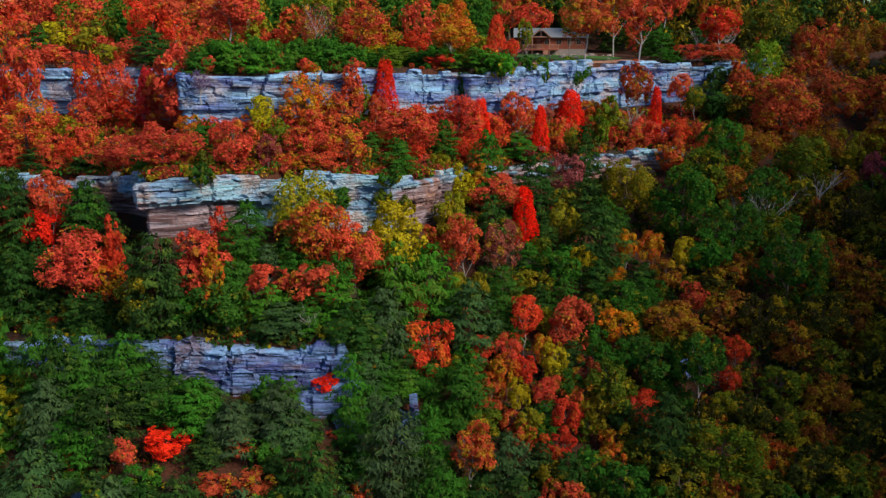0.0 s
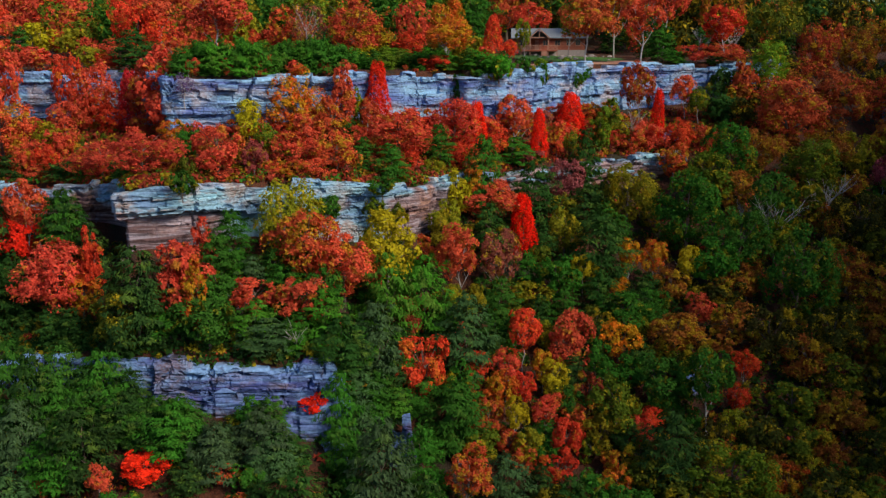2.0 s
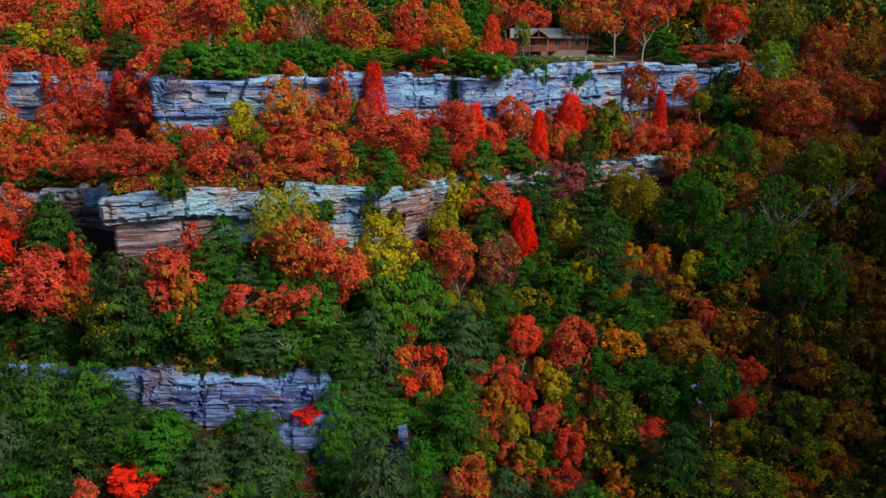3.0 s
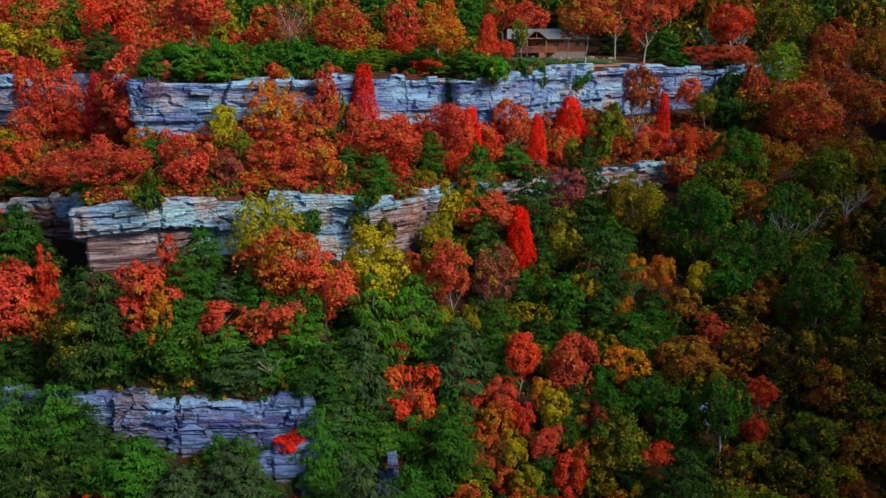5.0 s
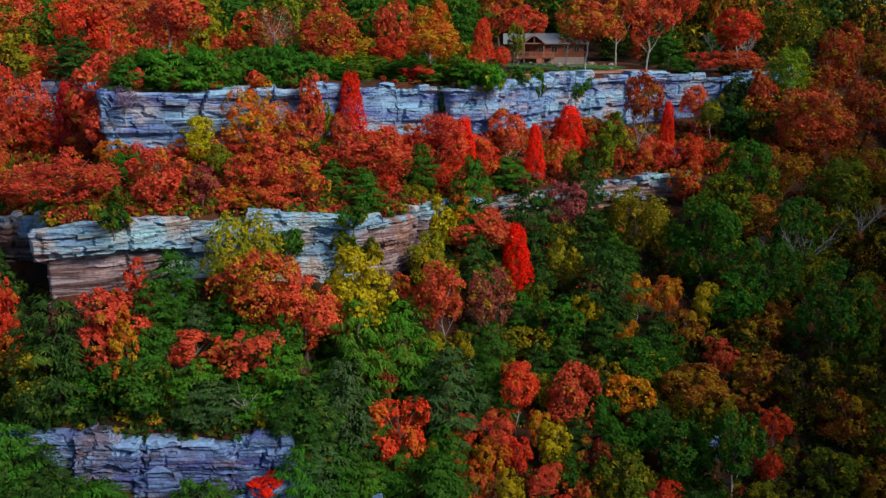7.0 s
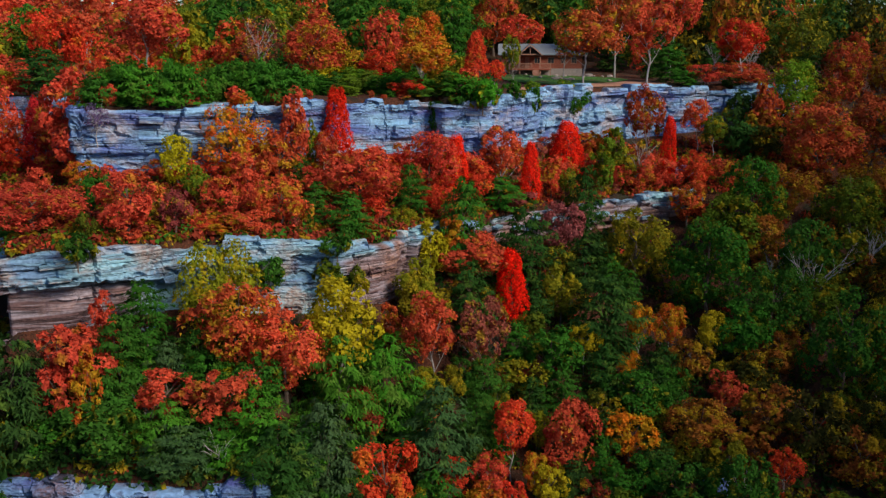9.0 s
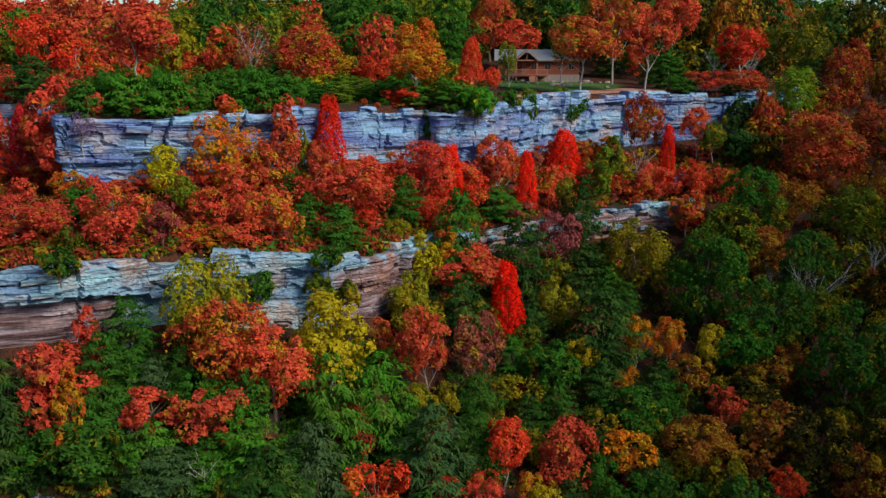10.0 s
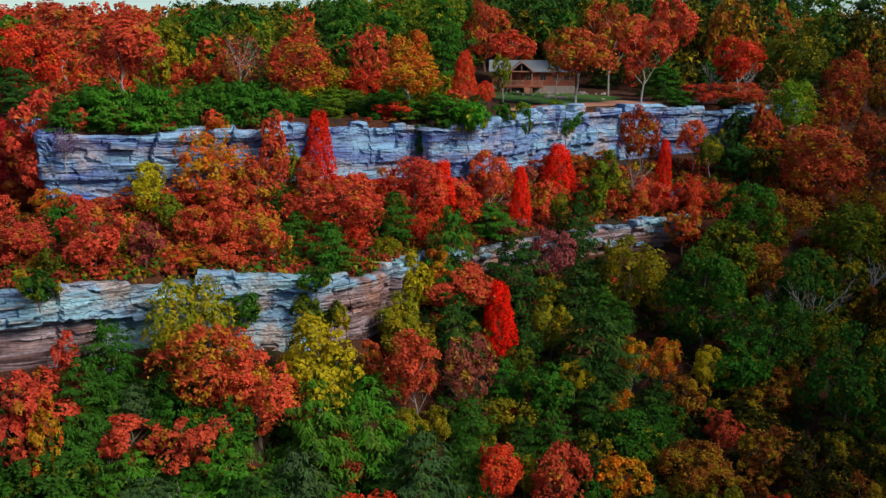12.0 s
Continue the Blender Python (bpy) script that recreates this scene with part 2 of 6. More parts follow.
def build_ground():
    xs = spaced((-1800, -400, 8), (-400, -100, 15), (-100, 100, 200), (100, 400, 30), (400, 1800, 8))
    verts = []
    share = [k / 24 for k in range(25)]
    for x in xs:
        (yl, *_), (ym, *_), (yu, *_) = rims(x)
        ys = [-900, -600, -400, -250, -100, -40, 20, 45, 62] + [62 + (yl - 0.01 - 62) * s for s in share[2:]] + [yl + 0.4]
        ys += [yl + 0.4 + (ym - yl - 0.41) * s for s in share[1:]] + [ym + 0.4]
        ys += [ym + 0.4 + (yu - ym - 0.41) * s for s in share[1:]] + [yu + 0.4]
        ys += [yu + 0.4 + 22 * s for s in share[1:]] + [yu + 22 + 60 * s for s in share[1::2]] + [yu + 200, yu + 500, yu + 1400]
        for y in ys:
            verts.append((x, y, lie(x, y)))
    rows, cols = len(xs), len(verts) // len(xs)
    faces = [tuple(reversed(f)) for f in grid_faces(rows, cols)]
    return tagged(new("ground", mesh_of("ground", verts, faces, LITTER, True)),
                  "steep hillside covered in brown fallen leaves and moss", "ground", kind="structure")


build_ground()


def curve_points(curve, x0, x1, step):
    """Evenly spaced points of a rim between x0 and x1, a little rounded, with their outward normals."""
    fine = [(x, along(curve, x)) for x in np.arange(x0, x1, 0.1)]
    xy = np.array(fine)
    kernel = np.ones(9) / 9
    padded = np.pad(xy[:, 1], 4, mode="edge")
    xy[:, 1] = np.convolve(padded, kernel, "valid")
    run = np.r_[0, np.cumsum(np.hypot(*np.diff(xy, axis=0).T))]
    s = np.arange(0, run[-1], step)
    p = np.stack([np.interp(s, run, xy[:, 0]), np.interp(s, run, xy[:, 1])], 1)
    d = np.gradient(p, axis=0)
    k5 = np.ones(7) / 7
    d = np.stack([np.convolve(np.pad(d[:, n], 3, mode="edge"), k5, "valid") for n in (0, 1)], 1)
    d /= np.linalg.norm(d, axis=1)[:, None]
    return s, p, np.stack([d[:, 1], -d[:, 0]], 1)


def cuts(rng, length, low, high):
    out = [0.0]
    while out[-1] < length:
        out.append(out[-1] + rng.uniform(low, high))
    return np.array(out)


def slab_mesh(rng, name, material):
    """One weathered slab of bedded rock, about 1 m in each direction."""
    bm = bmesh.new()
    bmesh.ops.create_cube(bm, size=1.0)
    bmesh.ops.subdivide_edges(bm, edges=bm.edges[:], cuts=2, use_grid_fill=True)
    shift = rng.uniform(-50, 50)
    for v in bm.verts:
        n = noise.noise_vector(v.co * 2.1 + Vector((shift, 0, 0)))
        v.co += Vector((n.x * 0.08, n.y * 0.08, n.z * 0.05))
        if abs(v.co.x) > 0.42 and abs(v.co.y) > 0.42:
            v.co.x *= 0.96
            v.co.y *= 0.96
    me = bpy.data.meshes.new(name)
    bm.to_mesh(me)
    bm.free()
    me.materials.append(material)
    return me


def lip(x, depth):
    """How the middle band leans out: a proud slab over an undercut at one end, a blunt buttress at the other."""
    if x < -20.6:
        if depth < 3.0:
            return 0.55
        return -1.0 if depth < 3.7 else -0.75 + 0.16 * (depth - 3.7)
    if x > -8.0:
        return 0.35 if depth < 0.9 else 0.35 - 0.1 * (depth - 0.9) if depth < 5 else -0.5
    return 0.1


def upright(x, depth):
    return 0.25 - 0.07 * depth


def build_cliff(name, label, curve, band, x0, x1, material, seed, slabs, profile):
    """A band of bedded rock: thick beds and thin partings, broken by joints, with ragged bites and open bedding cracks."""
    rng = random.Random(seed)
    s, p, out_way = curve_points(curve, x0, x1, 0.2)
    tops, feet = [], []
    for x in p[:, 0]:
        _, top, foot = rims(float(x))[band]
        tops.append(top + 0.12)
        feet.append(foot - 0.9)
    tops, feet = np.array(tops), np.array(feet)
    tall = float((tops - feet).max())
    layers, thick = [0.0], []
    while layers[-1] < tall + 4.0:
        if rng.random() < 0.55:
            thick.append(rng.uniform(0.9, 2.3))
        else:
            thick.append(rng.uniform(0.2, 0.5))
        layers.append(layers[-1] + thick[-1])
    thick.append(1.0)
    layers = np.array(layers)
    joints = [cuts(rng, s[-1], 2.5, 9.0) for _ in layers]
    sits = [[rng.uniform(-0.08, 0.16) + (rng.choice((-0.35, 0.3)) if rng.random() < 0.16 else 0) for _ in j] for j in joints]
    bench = [rng.uniform(-0.2, 0.34) if h > 0.8 else rng.uniform(-0.42, 0.1) for h in thick]
    opens = [rng.choice((0.08, 0.16, 0.28, 0.50)) for _ in layers]
    main_joints = cuts(rng, s[-1], 5.0, 13.0)
    main_sits = [rng.uniform(-0.7, 0.75) for _ in main_joints]
    main_rise = [rng.uniform(-0.6, 0.4) for _ in main_joints]
    step_joints = cuts(rng, s[-1], 1.2, 5.0)
    step_rise = [rng.choice((0.0, 0.0, 0.25, -0.3, -0.55)) for _ in step_joints]
    verts, n_rows = [], int(tall / 0.11) + 1
    for i in range(len(s)):
        x, y = p[i]
        hump = 0.2 * smooth_noise(s[i] * 0.11, seed * 1.7) + 0.14 * smooth_noise(s[i] * 0.9, seed)
        rim = tops[i]
        broad = 0.85 + 0.8 * smooth_noise(x * 0.10, y * 0.10, seed)
        for r in range(n_rows):
            depth = (1 - r / (n_rows - 1)) * tall      # below the rim
            lean = s[i] + 0.7 * smooth_noise(depth * 0.4, seed * 5.3, s[i] * 0.05) + 0.12 * smooth_noise(depth * 3.0, seed * 1.3)
            m = max(int(np.searchsorted(main_joints, lean)) - 1, 0)
            z = tops[i] + main_rise[m] + step_rise[max(int(np.searchsorted(step_joints, lean)) - 1, 0)] + hump - depth
            rim = z + depth
            wob = tops.max() + 0.4 - z + 0.12 * smooth_noise(s[i] * 0.06, seed * 3.1) + 0.07 * smooth_noise(s[i] * 0.9, seed * 2.1)
            k = min(max(int(np.searchsorted(layers, wob)) - 1, 0), len(layers) - 1)
            slip = lean + 0.2 * smooth_noise(depth * 2.0, s[i] * 0.3, seed)
            j = max(int(np.searchsorted(joints[k], slip)) - 1, 0)
            off = broad + main_sits[m] + bench[k] + sits[k][j] + profile(x, depth)
            edge = min(abs(layers - wob))
            patch = smooth_noise(s[i] * 0.22, wob * 0.9, seed)
            if edge < 0.07 and smooth_noise(s[i] * 0.3, k * 3.7, seed) > -0.18:
                off -= opens[k] * (0.5 + 1.2 * abs(smooth_noise(s[i] * 0.4, k, seed)))
            if thick[k] > 0.8 and min(abs(joints[k] - slip)) < 0.1:
                off -= 0.15
            if min(abs(main_joints - lean)) < 0.12:
                off -= 0.42
            if smooth_noise(s[i] * 0.45, depth * 0.95, seed + 4.0) > 0.30:      # blocks that have fallen out
                off -= 0.42
            if patch > 0.1:                                                     # fretted, thin-bedded stretches
                off += 0.30 * smooth_noise(s[i] * 0.35, wob * 4.2, seed + 2) * min(1.0, (patch - 0.1) * 5)
            off += 0.12 * smooth_noise(x * 0.7, z * 1.6, y * 0.7) + 0.06 * smooth_noise(x * 2.3, z * 4.5, y * 2.3) + 0.04 * smooth_noise(x * 6, z * 9, y * 6)
            if depth < 0.35:
                off -= (0.35 - depth) * (1.1 + 1.2 * smooth_noise(s[i] * 0.8, seed))
            off = max(off, 0.12)
            z = max(z, feet[i] - 0.6)
            verts.append((x + out_way[i, 0] * off, y + out_way[i, 1] * off, z))
        for back in (0.5, 2.4):                           # the flat on top runs back into the hillside
            rise = 0.12 * smooth_noise(x * 0.9, y * 0.9, back)
            verts.append((x - out_way[i, 0] * back, y - out_way[i, 1] * back, (rim if back < 1 else tops[i] - 0.5) - 0.06 + rise))
    faces = [tuple(reversed(f)) for f in grid_faces(len(s), n_rows + 2)]
    cliff = tagged(new(name, mesh_of(name, verts, faces, material)), label, "cliff", kind="structure")
    stock = [slab_mesh(rng, "rock_slab", material) for _ in range(8)]
    for _ in range(slabs):
        i = rng.randrange(3, len(s) - 3)
        high = tops[i] - feet[i] - 0.9
        if high < 2.0:
            continue
        depth = 0.9 + rng.uniform(0.0, 1.0) ** 1.2 * max(0.2, high - 1.2)
        long, deep = rng.uniform(0.9, 2.8), rng.uniform(0.25, 0.7)
        ob = new("rock_slab", rng.choice(stock))
        ob.parent = cliff
        off = 0.45 + 0.8 * smooth_noise(p[i, 0] * 0.10, p[i, 1] * 0.10, seed) + profile(p[i, 0], depth) + rng.uniform(-0.2, 0.15)
        turn = math.degrees(math.atan2(out_way[i, 0], -out_way[i, 1]))
        ob.matrix_basis = pose(p[i, 0] + out_way[i, 0] * off, p[i, 1] + out_way[i, 1] * off, tops[i] - 0.1 - depth, rng.uniform(-4, 4), rng.uniform(-4, 4),
                               turn + rng.uniform(-12, 12)) @ Matrix.Diagonal((long, rng.uniform(0.9, 1.6), deep, 1))
    return cliff


build_cliff("cliff_upper", "pale blue-grey bedded sandstone cliff below the plateau edge", UPPER, 2, -75, 62, ROCK_UPPER, 11, 60, upright)
build_cliff("cliff_middle", "pale teal and rust-stained sandstone cliff with an undercut base", MIDDLE, 1, -70, 39, ROCK_MIDDLE, 23, 44, lip)
build_cliff("cliff_lower", "broken bluish-grey sandstone cliff among evergreens", LOWER, 0, -62, -9.3, ROCK_LOWER, 37, 10, upright)


# ---- trees: a few grown shapes, planted many times ----
def leaf_mesh(name, centres, normals, sizes, rng, material, long=1.0, ways=None):
    """One small tilted leaf spray for each centre, pointing along ways where they are given."""
    n = len(centres)
    r = rng.normal(size=(n, 3))
    t = np.cross(normals, r) if ways is None else ways - normals * (ways * normals).sum(1, keepdims=True)
    t /= np.linalg.norm(t, axis=1)[:, None] + 1e-9
    b = np.cross(normals, t)
    a = sizes[:, None] * rng.uniform(0.8, 1.25, (n, 1))
    w = a / long * rng.uniform(0.6, 0.95, (n, 1))
    a = a * long
    dip = normals * a * 0.3
    v = np.stack([centres + t * a - dip, centres + b * w - t * a * 0.6, centres - b * w - t * a * 0.6], 1).reshape(-1, 3)
    me = bpy.data.meshes.new(name)
    me.vertices.add(3 * n)
    me.vertices.foreach_set("co", v.ravel())
    me.loops.add(3 * n)
    me.loops.foreach_set("vertex_index", np.arange(3 * n))
    me.polygons.add(n)
    me.polygons.foreach_set("loop_start", np.arange(n) * 3)
    me.polygons.foreach_set("loop_total", np.full(n, 3))
    me.materials.append(material)
    me.update(calc_edges=True)
    me.validate()
    return me


def limb(bm, points, radii, sides=6):
    """A tapered, bent tube through the points."""
    rings = []
    for k, (q, r) in enumerate(zip(points, radii)):
        ahead = (points[min(k + 1, len(points) - 1)] - points[max(k - 1, 0)]).normalized()
        u = ahead.orthogonal().normalized()
        w = ahead.cross(u)
        rings.append([bm.verts.new(q + (u * math.cos(2 * math.pi * i / sides) + w * math.sin(2 * math.pi * i / sides)) * r) for i in range(sides)])
    for a, b in zip(rings, rings[1:]):
        for i in range(sides):
            bm.faces.new((a[i], a[(i + 1) % sides], b[(i + 1) % sides], b[i]))
    bm.faces.new(rings[-1])


def bm_mesh(name, bm, material):
    me = bpy.data.meshes.new(name)
    bm.to_mesh(me)
    bm.free()
    me.materials.append(material)
    return me


def grow_trunk(seed, tall, stout, boughs, bark, twigs=0, spread=0.32):
    """Trunk and boughs; with twigs, the finer branching of a bare tree."""
    rng = random.Random(seed)
    bm = bmesh.new()
    stem = [Vector((0, 0, -0.6))]
    for k in range(1, 6):
        stem.append(Vector((rng.uniform(-0.03, 0.03) * tall, rng.uniform(-0.03, 0.03) * tall, tall * 0.82 * k / 5)))
    limb(bm, stem, [stout * (1.25 - 0.21 * k) for k in range(6)], 7)
    for k in range(boughs):
        f = rng.uniform(0.3, 0.75)
        q = stem[0].lerp(stem[-1], f) if f < 0.1 else stem[int(f * 5)].lerp(stem[int(f * 5) + 1], f * 5 % 1)
        turn = k * 2.4 + rng.uniform(-0.4, 0.4)
        way = Vector((math.cos(turn), math.sin(turn), rng.uniform(0.5, 1.2))).normalized()
        far = tall * spread * rng.uniform(0.7, 1.15)
        pts = [q, q + way * far * 0.5 + Vector((0, 0, 0.04 * tall)), q + way * far + Vector((0, 0, 0.11 * tall))]
        limb(bm, pts, [stout * 0.5, stout * 0.3, stout * 0.1], 5)
        for _ in range(twigs):
            g = rng.uniform(0.3, 1.0)
            q2 = pts[0].lerp(pts[2], g)
            way2 = (way + Vector((rng.uniform(-1, 1), rng.uniform(-1, 1), rng.uniform(-0.1, 1)))).normalized()
            far2 = far * rng.uniform(0.25, 0.6)
            limb(bm, [q2, q2 + way2 * far2 * 0.6, q2 + way2 * far2 + Vector((0, 0, 0.08 * far2))], [stout * 0.2, stout * 0.13, stout * 0.05], 4)
    return bm_mesh("trunk", bm, bark)


def grow_crown(seed, wide, tall, low, lobes, leaves, leaf, up=0.45):
    """A broad crown: a handful of uneven boughs, each covered in tufts of leaves, with gaps between them."""
    rng = np.random.default_rng(seed)
    centres, normals, sizes = [], [], []
    mid, half = (low + tall) / 2, (tall - low) / 2
    hubs, radii = [], []
    for c in range(lobes):
        z = 1 - 2 * (c + 0.5) / lobes
        turn = c * 2.39996 + rng.uniform(-0.6, 0.6)
        flat = math.sqrt(1 - z * z)
        r = rng.uniform(0.38, 0.80)
        hubs.append((math.cos(turn) * flat * r * wide / 2, math.sin(turn) * flat * r * wide / 2, mid + z * r * half))
        radii.append(wide * rng.uniform(0.13, 0.27) * (1.0 - 0.12 * z))
    hubs, radii = np.array(hubs), np.array(radii)
    stretch = np.array([1.0, 1.0, min(1.25, max(0.7, 2 * half / wide))])
    share = radii ** 2 / (radii ** 2).sum()
    for c in range(lobes):
        tufts = max(7, int(15 * radii[c] / (0.24 * wide)))
        way = rng.normal(size=(tufts, 3))
        way[:, 2] += up
        way += (hubs[c] - (0, 0, mid)) / wide * 1.1
        way /= np.linalg.norm(way, axis=1)[:, None]
        n = int(leaves * share[c])
        own = rng.integers(0, tufts, n)
        d = way[own] + rng.normal(size=(n, 3)) * 0.24
        d /= np.linalg.norm(d, axis=1)[:, None]
        reach = rng.uniform(0.7, 1.3, tufts)[own] * (1 - 0.28 * rng.uniform(0, 1, n) ** 2)
        q = hubs[c] + d * (radii[c] * reach)[:, None] * stretch
        inside = np.zeros(n, bool)
        for o in range(lobes):
            if o != c:
                inside |= np.linalg.norm((q - hubs[o]) / stretch, axis=1) < 0.62 * radii[o]
        q, d = q[~inside], d[~inside]
        look_ = d + rng.normal(size=d.shape) * 0.5 + np.array([0, 0, 0.3])
        centres.append(q)
        normals.append(look_ / np.linalg.norm(look_, axis=1)[:, None])
        sizes.append(leaf * rng.uniform(0.6, 1.35, len(q)))
    return leaf_mesh("crown", np.concatenate(centres), np.concatenate(normals), np.concatenate(sizes), rng, LEAVES)


def grow_needles(seed, wide, tall, low, whorls, arms, leaf, rise_by=0.3):
    """An evergreen crown: irregular tiers of boughs that end in flat, feathery plumes, rounded over the top."""
    rng = np.random.default_rng(seed)
    centres, normals, sizes, ways = [], [], [], []
    sway = rng.normal(size=2) * wide * 0.04
    for k in range(whorls):
        f = k / (whorls - 1)
        z = low + (tall * 0.97 - low) * f
        reach = wide / 2 * math.sqrt(max(0.0, 1 - ((f - 0.30) / 0.74) ** 2)) * rng.uniform(0.85, 1.12) + 0.1
        count = max(3, int(arms * (0.4 + 0.6 * reach / (wide / 2))))
        for a in range(count):
            turn = a * 2 * math.pi / count + k * 1.1 + rng.uniform(-0.5, 0.5)
            long = reach * rng.choice([rng.uniform(0.85, 1.32), rng.uniform(0.4, 0.85)], p=[0.55, 0.45])
            dx, dy = math.cos(turn), math.sin(turn)
            lift = rise_by * rng.uniform(0.2, 1.3)
            step = rng.uniform(-0.5, 0.5) * (tall - low) / whorls
            n = max(8, int(11.5 + 12.5 * long))
            g = 1 - 0.62 * rng.uniform(0, 1, n) ** 1.5
            side = rng.normal(size=n) * 0.20 * long * (1.25 - g) * 1.6 + rng.normal(size=n) * 0.06
            z_up = lift * long * g - 0.42 * long * np.clip(g - 0.45, 0, 1) ** 2
            pos = np.stack([dx * long * g - dy * side + sway[0] * f, dy * long * g + dx * side + sway[1] * f,
                            z + step + z_up + rng.normal(size=n) * 0.09 - np.abs(side) * 0.3], 1)
            lookn = np.stack([dx * (0.1 + 0.55 * g), dy * (0.1 + 0.55 * g), np.ones(n)], 1) + rng.normal(size=(n, 3)) * 0.3
            splay = np.sign(side) * rng.uniform(0.1, 1.7, n)
            ways.append(np.stack([dx - dy * splay, dy + dx * splay, rng.uniform(-0.45, 0.1, n)], 1))
            centres.append(pos)
            normals.append(lookn / np.linalg.norm(lookn, axis=1)[:, None])
            sizes.append(leaf * rng.uniform(0.7, 1.3, n))
    return leaf_mesh("crown", np.concatenate(centres), np.concatenate(normals), np.concatenate(sizes), rng, NEEDLES, 1.55, np.concatenate(ways))


def grow_spindle(seed, wide, tall, low, leaves, leaf):
    """A dense, upright crown, widest below the middle and drawn to a blunt point, in small overlapping tufts."""
    rng = np.random.default_rng(seed)
    tufts = 110
    f = (np.arange(tufts) + 0.5) / tufts
    turn = np.arange(tufts) * 2.39996 + rng.uniform(-0.4, 0.4, tufts)
    reach = wide / 2 * np.minimum(1.0, 0.55 + 2.2 * f) * (1.02 - f) ** 0.62 * rng.uniform(0.72, 1.12, tufts)
    lean = rng.normal(size=2) * wide * 0.07
    hubs = np.stack([np.cos(turn) * reach * 0.8 + lean[0] * f, np.sin(turn) * reach * 0.8 + lean[1] * f, low + (tall - low) * f], 1)
    own = rng.integers(0, tufts, leaves)
    out = np.stack([np.cos(turn), np.sin(turn), np.full(tufts, 0.45)], 1)[own]
    d = out + rng.normal(size=(leaves, 3)) * 0.75
    d /= np.linalg.norm(d, axis=1)[:, None]
    q = hubs[own] + d * (rng.uniform(0.10, 0.19, tufts)[own] * wide * rng.uniform(0.6, 1.0, leaves))[:, None] * (1, 1, 1.3)
    look_ = d + rng.normal(size=d.shape) * 0.45 + (0, 0, 0.2)
    return leaf_mesh("crown", q, look_ / np.linalg.norm(look_, axis=1)[:, None], leaf * rng.uniform(0.6, 1.3, leaves), rng, LEAVES)


# each shape: its width and height as grown, trunk, crown
BROAD = [(5.2, 7.0, grow_trunk(k, 7.0, 0.13, 6, BARK), grow_crown(100 + k, 5.6, 7.0, 1.3, 10 + k % 4, 3700, 0.165)) for k in range(8)]
GREAT = [(8.5, 11.0, grow_trunk(20 + k, 11.0, 0.2, 8, BARK), grow_crown(200 + k, 9.1, 11.0, 2.2, 15 + k % 4, 7800, 0.18)) for k in range(5)]
SLIM = [(3.0, 7.0, grow_trunk(40 + k, 7.0, 0.09, 5, BARK, 0, 0.2), grow_crown(300 + k, 3.3, 7.0, 0.8, 15, 3000, 0.15)) for k in range(4)]
SPINDLE = [(3.6, 8.0, grow_trunk(50 + k, 8.0, 0.09, 4, BARK, 0, 0.16), grow_spindle(350 + k, 4.5, 8.0, 0.7, 6500, 0.115)) for k in range(4)]
HEMLOCK = [(5.6, 8.5, grow_trunk(60 + k, 8.5, 0.13, 3, BARK, 0, 0.2), grow_needles(400 + k, 5.9, 8.5, 0.8, 15, 10, 0.165)) for k in range(7)]
SHRUB = [(3.2, 2.4, grow_trunk(80 + k, 2.2, 0.05, 6, BARK, 0, 0.4), grow_crown(500 + k, 3.4, 2.4, 0.0, 8, 1400, 0.155)) for k in range(4)]
JUNIPER = [(3.2, 2.8, grow_trunk(85 + k, 2.2, 0.05, 6, BARK, 0, 0.4), grow_needles(520 + k, 3.5, 2.8, 0.1, 8, 12, 0.14, 0.7)) for k in range(3)]
TALL = [(7.0, 12.0, grow_trunk(70 + k, 12.0, 0.12, 8, PALE_BARK, 2, 0.28), grow_crown(700 + k, 7.5, 12.0, 5.0, 14, 5200, 0.19)) for k in range(4)]
SNAG = [grow_trunk(95 + k, 6.0, 0.09, 9, PALE_BARK, 8, 0.4) for k in range(3)]
BARE = [(6.0, 7.5, grow_trunk(90 + k, 7.5, 0.11, 9, PALE_BARK, 7, 0.36), grow_crown(600 + k, 6.2, 7.4, 2.6, 9, 1300, 0.15)) for k in range(3)]

# leaf colours, and how far the boughs of one tree differ
TINTS = {
    "rust": (0.610, 0.083, 0.040, 0.14), "rusty": (0.570, 0.086, 0.032, 0.38), "red": (0.620, 0.058, 0.022, 0.10),
    "rustbrown": (0.430, 0.074, 0.026, 0.24), "rustdark": (0.240, 0.036, 0.018, 0.30), "brown": (0.300, 0.090, 0.016, 0.44),
    "scarlet": (0.780, 0.030, 0.010, 0.00), "deepred": (0.720, 0.014, 0.004, 0.00), "magenta": (0.600, 0.025, 0.035, 0.10),
    "maroon": (0.36, 0.080, 0.095, 0.0), "mauve": (0.16, 0.09, 0.22, 0.0), "pink": (0.33, 0.075, 0.060, 0.2), "bare": (0.30, 0.085, 0.055, 0.2),
    "orange": (0.680, 0.165, 0.012, 0.60), "orangey": (0.570, 0.120, 0.018, 0.55), "yellow": (0.430, 0.350, 0.011, 0.15),
    "yellowgreen": (0.215, 0.205, 0.011, 0.34), "lime": (0.140, 0.225, 0.014, 0.24), "olive": (0.100, 0.138, 0.010, 0.26),
    "darkolive": (0.050, 0.056, 0.008, 0.26), "green": (0.040, 0.140, 0.013, 0.12), "dark": (0.027, 0.078, 0.013, 0.20),
    "fresh": (0.065, 0.225, 0.015, 0.20), "blue": (0.058, 0.115, 0.040, 0.10),
}
